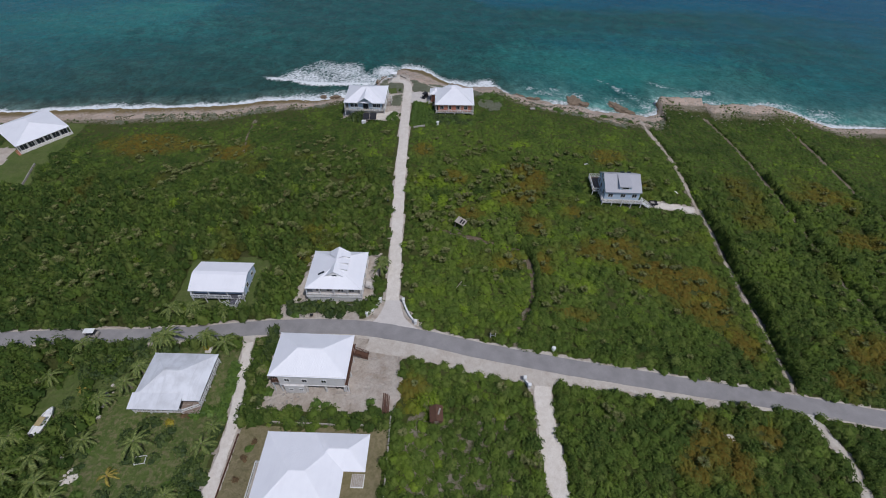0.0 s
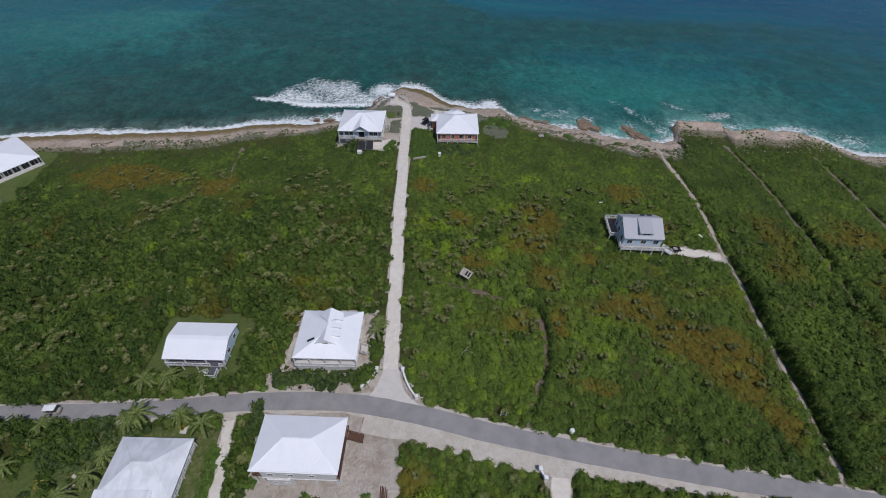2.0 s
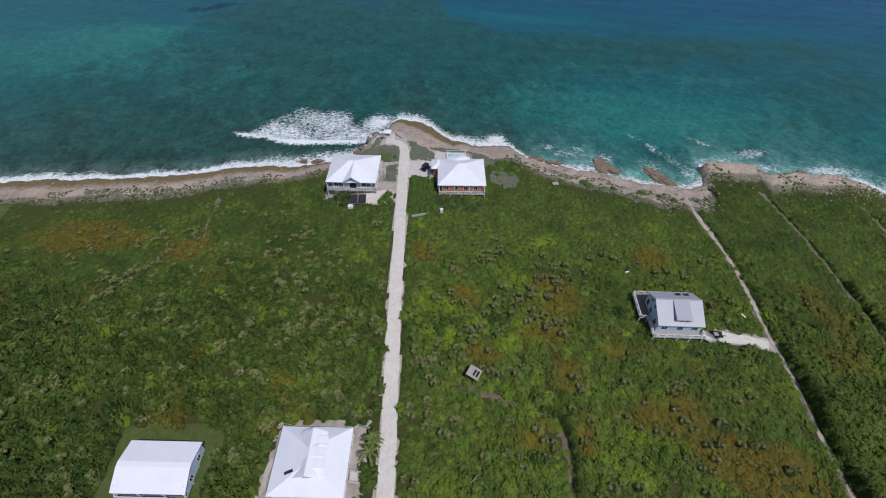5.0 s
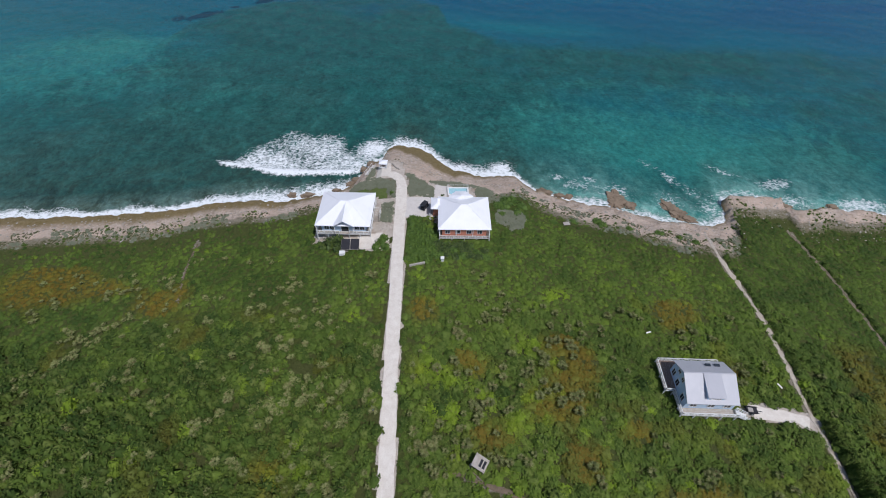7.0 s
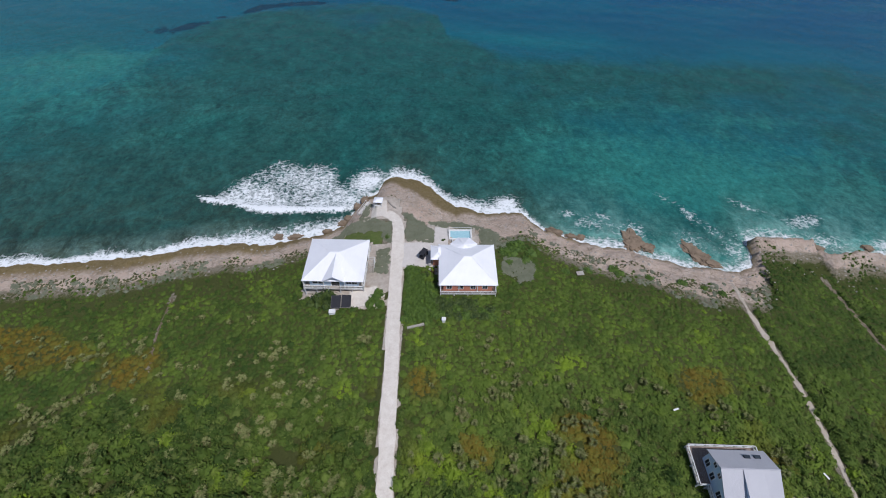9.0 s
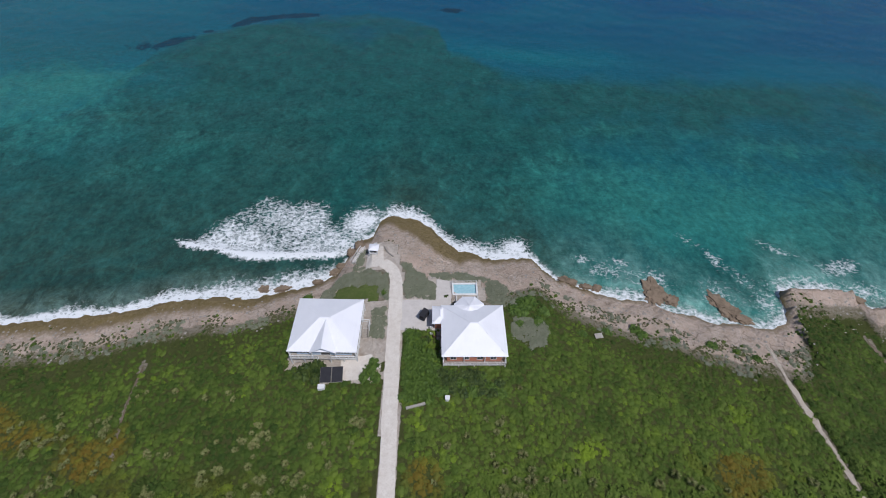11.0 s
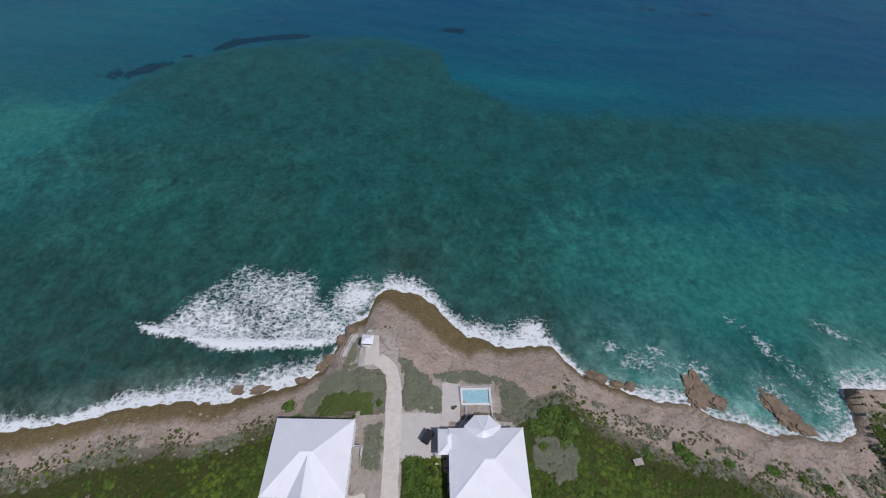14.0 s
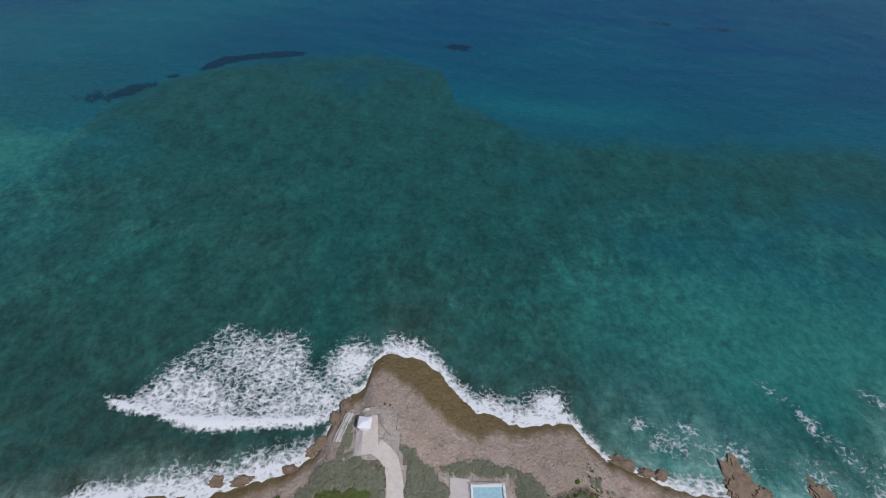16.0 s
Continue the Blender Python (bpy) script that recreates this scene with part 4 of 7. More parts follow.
    me = scatter("fan_palms", [rosette_template(pr, 14 + k) for k in range(5)], tx, ty, ground_z(tx, ty) + (0.9 * tall + 0.25) * (1 - 0.85 * low), tr, tr * 0.8, {}, rng)
    me.materials.append(TUFT)
    tagged(new("fan_palms", me), "pale grey-green fan palm tufts among the scrub", "tufts", kind="stuff")
    # grey-green low growth near the rocks
    m = 12000
    tx = rng.uniform(-120, 130, m)
    ty = shore_y(tx) - rng.uniform(0.35, 1.25, m) * rock_width(tx)
    ok = (opened(tx, ty) % 3 == 0) & (wob(tx, ty, 2.6, 5) + 0.5 * wob(tx, ty, 1.1, 2) > 0.1 - 0.5 * np.exp(-((tx + 4) / 22) ** 2))
    ok &= shore_y(tx) - ty > np.where(np.abs(tx + 8) < 26, 14.5, 7)
    ok &= rng.uniform(0, 1, m) < np.where(np.abs(tx + 8) < 24, 0.55, 0.22)
    tx, ty = tx[ok], ty[ok]
    sx_, sy_ = [tx], [ty]
    for plot, k in SAGE_PLOTS:
        px, py = np.array(plot).T
        qx, qy = rng.uniform(px.min() - 0.5, px.max() + 0.5, k), rng.uniform(py.min() - 0.5, py.max() + 0.5, k)
        inside = within(plot, qx + 0.5 * wob(qx, qy, 1.2, k), qy + 0.5 * wob(qx, qy, 0.9, k + 2))
        sx_.append(qx[inside])
        sy_.append(qy[inside])
    tx, ty = np.concatenate(sx_), np.concatenate(sy_)
    out = (from_line(DRIVE, tx, ty) > 1.95) & ((ty > 158.6) | (np.abs(tx + 5) > 10)) & (np.hypot(tx + 0.5, (ty - 162.4) * 1.3) > 4) & ~((np.abs(tx + 5.4) < 1.9) & (ty < 164.6))
    out &= ~((tx > -31) & (tx < -20.6) & (ty > 157) & (ty < 162.8))
    tx, ty = tx[out], ty[out]
    tr = rng.uniform(0.25, 0.6, len(tx))
    me = scatter("sea_lavender", templates, tx, ty, ground_z(tx, ty) - 0.05, tr, tr * 0.75, {}, rng)
    me.materials.append(SAGE)
    m = 7000
    ux = rng.uniform(-125, 130, m)
    uy = shore_y(ux) - rng.uniform(0.3, 1.3, m) ** 0.8 * rock_width(ux)
    ok = (opened(ux, uy) % 3 == 0) & (wob(ux, uy, 1.7, 3) > -0.1) & (shore_y(ux) - uy > np.where(np.abs(ux + 8) < 26, 13, 6.5))
    ux, uy = ux[ok], uy[ok]
    ur = rng.uniform(0.12, 0.4, len(ux))
    ue = scatter("shore_weeds", [bush_template(pr, 8) for _ in range(4)], ux, uy, ground_z(ux, uy) - 0.03, ur, ur * 0.6, {}, rng)
    ue.materials.append(SPECK)
    tagged(new("shore_weeds", ue), "small dull green weeds dotted over the bare rock", "weeds", kind="stuff")
    tagged(new("sea_lavender", me), "grey-green mounds of low shore shrubs on the rocks", "shrubs", kind="stuff")


SPECK = worn("dull_leaves", (0.1, 0.1, 0.04), (0.06, 0.06, 0.03), 0.8, 0.6, fine=6, bump=0.4)
SAGE = worn("sage_leaves", (0.205, 0.215, 0.15), (0.12, 0.14, 0.08), 0.7, 0.6, fine=6, bump=0.5)
grow()


# ---- buildings ----
def part(name, bm, material, parent, label=""):
    me = bpy.data.meshes.new(name)
    bm.to_mesh(me)
    bm.free()
    me.materials.append(material)
    ob = new(name, me)
    ob.parent = parent
    return tagged(ob, label) if label else ob


def box(x0, x1, y0, y1, z0, z1, bm=None, bevel=0.0):
    bm = bm or bmesh.new()
    vs = [bm.verts.new((x, y, z)) for z in (z0, z1) for y in (y0, y1) for x in (x0, x1)]
    fs = [bm.faces.new([vs[i] for i in q]) for q in ((0, 2, 3, 1), (4, 5, 7, 6), (0, 1, 5, 4), (2, 6, 7, 3), (0, 4, 6, 2), (1, 3, 7, 5))]
    if bevel:
        bmesh.ops.bevel(bm, geom=list({e for f in fs for e in f.edges}), offset=bevel, segments=1, affect="EDGES")
    return bm


def beam(a, b, w, h=None, bm=None):
    """A square bar from a to b."""
    a, b = Vector(a), Vector(b)
    h = h or w
    d = (b - a).normalized()
    side = d.cross(Vector((0, 0, 1)))
    side = Vector((1, 0, 0)) if side.length < 0.01 else side.normalized()
    up = side.cross(d)
    bm = bm or bmesh.new()
    vs = [bm.verts.new(p + side * (w / 2 * i) + up * (h / 2 * j)) for p in (a, b) for i, j in ((-1, -1), (1, -1), (1, 1), (-1, 1))]
    for q in ((0, 1, 2, 3), (7, 6, 5, 4), (0, 4, 5, 1), (1, 5, 6, 2), (2, 6, 7, 3), (3, 7, 4, 0)):
        bm.faces.new([vs[i] for i in q])
    bmesh.ops.recalc_face_normals(bm, faces=bm.faces)
    return bm


def slab_roof(points, faces, thick=0.16):
    """Roof planes with a thickness: top faces, the same below, and the fascia round the edge."""
    bm = bmesh.new()
    top = [bm.verts.new(p) for p in points]
    low = [bm.verts.new((p[0], p[1], p[2] - thick)) for p in points]
    edges = {}
    for f in faces:
        bm.faces.new([top[i] for i in f])
        bm.faces.new([low[i] for i in reversed(f)])
        for a, b in zip(f, f[1:] + f[:1]):
            edges[(a, b)] = edges.get((a, b), 0) + 1
    for a, b in edges:
        if (b, a) not in edges:
            bm.faces.new((top[a], low[a], low[b], top[b]))
    bmesh.ops.recalc_face_normals(bm, faces=bm.faces)
    return bm


def hip_points(x0, x1, y0, y1, ze, zr, inset, along="x"):
    """A hip roof's corners and planes; inset: from the short ends to the ridge."""
    cx, cy = (x0 + x1) / 2, (y0 + y1) / 2
    if along == "x":
        r = [(x0 + inset, cy, zr), (x1 - inset, cy, zr)]
        f = [(0, 1, 5, 4), (1, 2, 5), (2, 3, 4, 5), (3, 0, 4)]
    else:
        r = [(cx, y0 + inset, zr), (cx, y1 - inset, zr)]
        f = [(0, 1, 4), (1, 2, 5, 4), (2, 3, 5), (3, 0, 4, 5)]
    return [(x0, y0, ze), (x1, y0, ze), (x1, y1, ze), (x0, y1, ze), *r], f


def roof_paint(name, base, stain, seams=2.2, along="x", dirty=0.35):
    m = Mat(name, 0.38, 0.4)
    c = m.mix(m.ramp(m.noise(0.35, 5, 0.6), 0.4, 0.75, 0, dirty), base, stain)
    c = m.mix(m.ramp(m.noise(0.8, 5, 0.65, m.stretch(1, 0.12, 1)), 0.5, 0.78, 0, dirty), c, stain)
    m.color(c)
    w = m.n.new("ShaderNodeTexWave")
    w.bands_direction = "X" if along == "x" else "Y"
    m.l.new(m.pos, w.inputs["Vector"])
    w.inputs["Scale"].default_value = seams
    return m.bump(m.math("POWER", w.outputs["Fac"], 6.0), 0.35, 0.04).m


ROOF_WHITE = roof_paint("white_metal_roof", (0.84, 0.84, 0.87), (0.7, 0.7, 0.74), dirty=0.3)
ROOF_OLD = roof_paint("weathered_roof", (0.74, 0.75, 0.78), (0.44, 0.44, 0.45), dirty=0.6)
ROOF_GREY = roof_paint("grey_metal_roof", (0.43, 0.43, 0.46), (0.35, 0.35, 0.38), dirty=0.3)
WHITE = worn("white_paint", (0.78, 0.78, 0.77), (0.6, 0.59, 0.56), 0.6, 1.2, fine=14)
CREAM = worn("cream_render", (0.72, 0.7, 0.68), (0.58, 0.55, 0.51), 0.8, 0.9, fine=10)
SALMON = worn("salmon_paint", (0.62, 0.25, 0.16), (0.5, 0.19, 0.12), 0.7, 1.2, fine=12)
BLUE = worn("pale_blue_paint", (0.52, 0.63, 0.75), (0.42, 0.53, 0.64), 0.65, 1.0, fine=12)
BOARD = worn("weathered_boards", (0.26, 0.2, 0.16), (0.15, 0.11, 0.09), 0.85, 1.5, fine=18)
SLATE_BOARD = worn("slate_grey_boards", (0.1, 0.1, 0.12), (0.06, 0.06, 0.07), 0.8, 1.5, fine=18)
PALE_BOARD = worn("grey_boards", (0.42, 0.38, 0.33), (0.28, 0.24, 0.2), 0.85, 1.5, fine=18)
DARK = worn("dark_shade_cloth", (0.03, 0.03, 0.035), (0.015, 0.015, 0.02), 0.7, 1.0)
RUSTY = worn("brown_wood", (0.13, 0.065, 0.04), (0.07, 0.04, 0.03), 0.8, 2.0, fine=15)


def glass():
    m = Mat("window_glass", 0.06, 0.6)
    m.color(m.mix(m.ramp(m.noise(0.8, 3), 0.4, 0.6), (0.02, 0.025, 0.03), (0.04, 0.05, 0.06)))
    return m.m


GLASS = glass()


class House:
    """A house about its own centre; x along its front, -y its front. z is measured from the ground under it."""
    def __init__(self, name, label, x, y, turn=0.0, category="house", z=None):
        self.e = tagged(new(name), label, category)
        self.z = gz(x, y) if z is None else z
        self.e.matrix_world = pose(x, y, self.z, 0, 0, turn)
        self.x, self.y, self.turn = x, y, turn

    def drop(self, x, y):
        """The ground's height at a place of the house, in its own z."""
        p = pose(self.x, self.y, 0, 0, 0, self.turn) @ Vector((x, y, 0))
        return gz(p.x, p.y) - self.z - 0.25

    def walls(self, x0, x1, y0, y1, z0, z1, mat, label=""):
        t = 0.2
        for bx in ((x0, x1, y0, y0 + t), (x0, x1, y1 - t, y1), (x0, x0 + t, y0 + t, y1 - t), (x1 - t, x1, y0 + t, y1 - t)):
            part("wall", box(*bx, z0, z1), mat, self.e, label)

    def opening(self, kind, side, at, face, z0, w, h):
        """A window or door on the front, back, left or right face."""
        o = new(kind)
        o.parent = self.e
        turn = {"front": 0, "right": 90, "back": 180, "left": 270}[side]
        place = {"front": (at, face), "back": (at, face), "left": (face, at), "right": (face, at)}[side]
        o.matrix_local = pose(*place, z0, 0, 0, turn)
        bm = bmesh.new()
        for q in ((-w / 2 - 0.09, -w / 2, 0, h), (w / 2, w / 2 + 0.09, 0, h), (-w / 2 - 0.09, w / 2 + 0.09, h, h + 0.1), (-w / 2 - 0.14, w / 2 + 0.14, -0.08, 0)):
            box(q[0], q[1], -0.07, 0.02, q[2], q[3], bm)
        if kind == "window":
            box(-0.025, 0.025, -0.05, 0.0, 0, h, bm)
        me = bpy.data.meshes.new("frame")
        bm.to_mesh(me)
        bm.free()
        me.materials.append(WHITE)
        fr = new("frame", me)
        fr.parent = o
        part("pane", box(-w / 2, w / 2, -0.025, 0.01, 0, h), GLASS, o)
        return o

    def roof(self, pts, faces, mat=None, thick=0.16, name="roof", label="", caps=True):
        r = part(name, slab_roof(pts, [tuple(f) for f in faces], thick), mat or ROOF_WHITE, self.e, label)
        if caps:
            count = {}
            for f in faces:
                for a, b in zip(f, tuple(f[1:]) + tuple(f[:1])):
                    count[(min(a, b), max(a, b))] = count.get((min(a, b), max(a, b)), 0) + 1
            for (a, b), n in count.items():
                if n == 2:
                    up = Vector((0, 0, 0.03))
                    part("ridge_cap", beam(Vector(pts[a]) + up, Vector(pts[b]) + up, 0.22, 0.07), mat or ROOF_WHITE, r)
        return r

    def deck(self, x0, x1, y0, y1, z, mat=PALE_BOARD, posts=True, name="deck"):
        d = part(name, box(x0, x1, y0, y1, z - 0.18, z - 0.03), WHITE, self.e)
        n = max(2, int((y1 - y0) / 0.28)) if (x1 - x0) >= (y1 - y0) else max(2, int((x1 - x0) / 0.28))
        bm = bmesh.new()
        for k in range(n):
            if (x1 - x0) >= (y1 - y0):
                box(x0, x1, y0 + (y1 - y0) * k / n + 0.012, y0 + (y1 - y0) * (k + 1) / n - 0.012, z - 0.03, z, bm)
            else:
                box(x0 + (x1 - x0) * k / n + 0.012, x0 + (x1 - x0) * (k + 1) / n - 0.012, y0, y1, z - 0.03, z, bm)
        tagged(part("decking", bm, mat, d), kind="stuff")
        if posts:
            nx, ny = max(1, round((x1 - x0) / 3)), max(1, round((y1 - y0) / 3))
            for i in range(nx + 1):
                for j in range(ny + 1):
                    if i in (0, nx) or j in (0, ny):
                        px, py = x0 + 0.1 + (x1 - x0 - 0.2) * i / nx, y0 + 0.1 + (y1 - y0 - 0.2) * j / ny
                        part("stilt", box(px - 0.09, px + 0.09, py - 0.09, py + 0.09, self.drop(px, py), z - 0.18), WHITE, self.e)

    def rail(self, pts, z, height=1.0, gap=1.8, mat=None, braces=False):
        """A railing along a line: posts, two rails, balusters or cross braces."""
        mat = mat or WHITE
        for (ax, ay), (bx, by) in zip(pts, pts[1:]):
            L = math.hypot(bx - ax, by - ay)
            n = max(1, round(L / gap))
            for k in range(n + 1):
                px, py = ax + (bx - ax) * k / n, ay + (by - ay) * k / n
                part("rail_post", box(px - 0.06, px + 0.06, py - 0.06, py + 0.06, z - 0.15, z + height + 0.05), mat, self.e)
            part("rail", beam((ax, ay, z + height), (bx, by, z + height), 0.13, 0.08), mat, self.e)
            part("rail", beam((ax, ay, z + 0.18), (bx, by, z + 0.18), 0.07, 0.09), mat, self.e)
            bm = bmesh.new()
            if braces:
                for k in range(n):
                    p, q = (ax + (bx - ax) * k / n, ay + (by - ay) * k / n), (ax + (bx - ax) * (k + 1) / n, ay + (by - ay) * (k + 1) / n)
                    beam((*p, z + 0.2), (*q, z + height), 0.06, 0.06, bm)
                    beam((*p, z + height), (*q, z + 0.2), 0.055, 0.055, bm)
            else:
                m = max(2, int(L / 0.22))
                for k in range(1, m):
                    px, py = ax + (bx - ax) * k / m, ay + (by - ay) * k / m
                    box(px - 0.02, px + 0.02, py - 0.02, py + 0.02, z + 0.18, z + height, bm)
            tagged(part("infill", bm, mat, self.e), kind="stuff")

    def stairs(self, x, y, z, way, width, mat=None, railed=True, base=None):
        """A straight flight down from (x, y, z) towards way = (dx, dy)."""
        mat = mat or WHITE
        dx, dy = way
        foot = self.drop(x + dx * z * 1.3, y + dy * z * 1.3) + 0.25 if base is None else base
        n = max(2, round((z - foot) / 0.18))
        flight = new("stairs")
        flight.parent = self.e
        run = 0.27
        sx, sy = -dy, dx
        for k in range(n):
            cx, cy, cz = x + dx * run * (k + 0.5), y + dy * run * (k + 0.5), z - (k + 1) * (z - foot) / (n + 1)
            hx, hy = abs(dx) * 0.15 + abs(sx) * width / 2, abs(dy) * 0.15 + abs(sy) * width / 2
            part("step", box(cx - hx, cx + hx, cy - hy, cy + hy, cz - 0.05, cz), mat, flight)
        for s in (-1, 1):
            a = Vector((x + sx * s * width / 2, y + sy * s * width / 2, z - 0.1))
            b = Vector((x + dx * run * n + sx * s * width / 2, y + dy * run * n + sy * s * width / 2, foot - 0.05))
            part("stringer", beam(a, b, 0.08, 0.28), mat, flight)
            if railed:
                up = Vector((0, 0, 1.0))
                part("handrail", beam(a + up, b + up, 0.09, 0.07), mat, flight)
                part("handrail", beam(a + up * 0.55, b + up * 0.55, 0.06, 0.06), mat, flight)
                for q in (a, (a + b) / 2, b):
                    part("rail_post", box(q.x - 0.05, q.x + 0.05, q.y - 0.05, q.y + 0.05, q.z - 0.1, q.z + 1.05), mat, flight)

    def posts(self, places, z0, z1, r=0.09, mat=None):
        for px, py in places:
            lo = self.drop(px, py) if z0 is None else z0
            part("post", box(px - r, px + r, py - r, py + r, lo, z1), mat or WHITE, self.e)


def windows_row(h, side, face, z0, ats, w=1.1, hh=1.2, kind="window"):
    for a in ats:
        h.opening(kind, side, a, face, z0, w, hh)


def coast_house_pale():
    """White-roofed house with a gabled front porch, decks all round and a stair to the drive."""
    h = House("beach_house", "white hip-roofed beach house with a gabled porch and railed decks", -29.75, 149.15, 0.3, z=7.4)
    ze, zr, fl = 5.55, 8.25, 2.85
    W, D = 7.0, 6.4
    p, f = hip_points(-W, W, -D, D, ze, zr, 6.0)
    h.roof(p, f)
    h.walls(-5.6, 5.6, -5.6, 5.0, fl, ze + 0.1, BLUE, "pale blue boarded wall")
    h.walls(-5.3, 5.3, -5.2, 4.7, -1.2, fl - 0.2, CREAM)
    h.deck(-6.9, 6.9, -6.5, 6.4, fl)
    # porch gable over the front
    g = [(-2.3, -D - 0.35, ze + 0.12), (0.3, -D - 0.35, ze + 2.0), (2.9, -D - 0.35, ze + 0.12), (-2.3, -D + 0.1, ze + 0.16), (0.3, -0.2, ze + 2.62), (2.9, -D + 0.1, ze + 0.16)]
    h.roof(g, [(0, 1, 4, 3), (1, 2, 5, 4)], thick=0.1, name="porch_roof", caps=False)
    bm = bmesh.new()
    vs = [bm.verts.new(q) for q in ((-1.9, -D + 0.9, ze + 0.1), (2.5, -D + 0.9, ze + 0.1), (0.3, -D + 0.9, ze + 1.7))]
    bm.faces.new(vs)
    ex = bmesh.ops.extrude_face_region(bm, geom=bm.faces[:])
    bmesh.ops.translate(bm, vec=(0, 0.15, 0), verts=[v for v in ex["geom"] if isinstance(v, bmesh.types.BMVert)])
    part("gable", bm, BLUE, h.e, "shaded blue gable")
    h.rail([(-1.0, -6.45), (-6.85, -6.45), (-6.85, 6.35), (6.85, 6.35), (6.85, 2.2)], fl)
    h.rail([(6.85, 0.9), (6.85, -6.45), (1.6, -6.45)], fl)
    h.posts([(x, y) for x in (-6.75, -2.2, 2.6, 6.75) for y in (-6.25, 6.25)] + [(-6.75, 0), (6.75, -2)], fl, ze)
    windows_row(h, "front", -5.6, fl + 0.8, (-4.3, -2.9, 3.4, 4.7))
    windows_row(h, "front", -5.6, fl + 0.05, (0.3,), 1.8, 2.05, "door")
    windows_row(h, "right", 5.6, fl + 0.8, (-3, 0, 3.4))
    windows_row(h, "left", -5.6, fl + 0.8, (-3, 0, 3.4))
    h.deck(6.92, 8.5, 0.8, 2.4, fl, PALE_BOARD)
    h.rail([(6.95, 2.35), (8.45, 2.35), (8.45, 0.9)], fl)
    h.stairs(7.7, 0.75, fl, (0, -1), 1.3, PALE_BOARD)


def coast_house_salmon():
    h = House("beach_house", "salmon beach house under a white hip roof with lantern bay", 0.75, 148.4, 1.5, z=7.7)
    ze, zr, fl = 5.7, 8.6, 3.1
    p, f = hip_points(-6.6, 6.75, -6.2, 6.0, ze, zr, 5.9)
    h.roof(p, f)
    h.walls(-5.5, 5.6, -5.75, 5.0, fl, ze + 0.1, SALMON, "salmon painted wall")
    h.walls(-5.2, 5.3, -5.4, 4.7, -1.2, fl - 0.2, CREAM)
    h.deck(-6.3, 6.5, -6.7, 5.6, fl, BOARD)
    h.rail([(-6.25, -1), (-6.25, -6.65), (6.45, -6.65), (6.45, 5.55)], fl, 0.8, mat=WHITE)
    h.posts([(x, y) for x in (-6.15, -2, 2.2, 6.35) for y in (-5.95,)] + [(6.35, 0), (6.35, 5.4), (-6.15, -1)], fl, ze)
    windows_row(h, "front", -5.75, fl + 0.75, (-4.2, -1.6, 1.2, 3.9))
    windows_row(h, "left", -5.5, fl + 0.75, (-3, -0.6))
    windows_row(h, "right", 5.6, fl + 0.75, (-3, 0, 3))
    # eight-sided sea room
    cx, cy, r = -0.5, 5.0, 3.5
    pts = [(cx + r * math.cos(radians(22.5 + 45 * k)), cy + r * math.sin(radians(22.5 + 45 * k)), ze + 0.05) for k in range(8)] + [(cx, cy, ze + 1.35)]
    h.roof(pts, [(k, (k + 1) % 8, 8) for k in range(8)], name="lantern_roof")
    bm = bmesh.new()
    bmesh.ops.create_cone(bm, cap_ends=True, segments=8, radius1=2.6, radius2=2.6, depth=ze + 0.5, matrix=pose(cx, cy, ze / 2 - 0.3, 0, 0, 22.5))
    part("bay", bm, WHITE, h.e)
    # small roof and entry on the drive side
    p, f = hip_points(-8.5, -5.0, 1.6, 6.0, ze - 0.35, ze + 0.55, 1.5, "y")
    h.roof(p, f, name="entry_roof")
    h.walls(-7.9, -5.7, 2.4, 5.4, fl - 1.3, ze - 0.4, SALMON)
    h.deck(-8.3, -6.4, 0.1, 5.8, fl - 1.3, BOARD)
    h.rail([(-8.25, 2.6), (-8.25, 5.75)], fl - 1.3, mat=RUSTY)
    h.rail([(-8.25, 0.7), (-8.25, 0.15), (-6.5, 0.15)], fl - 1.3, mat=RUSTY)
    h.stairs(-8.35, 1.6, fl - 1.3, (-1, 0), 1.5)
    # pool terrace
    h.deck(-3.1, 2.1, 7.2, 11.6, 0.75, BOARD, posts=False, name="terrace")
    for a, b in (((-3.0, 11.4), (-3.0, 9.4)), ((2.0, 11.4), (2.0, 9.4)), ((-3.0, 9.4), (-4.9, 7.0)), ((2.0, 9.4), (4.0, 7.0))):
        h.rail([a, b], 0.75, 1.0)


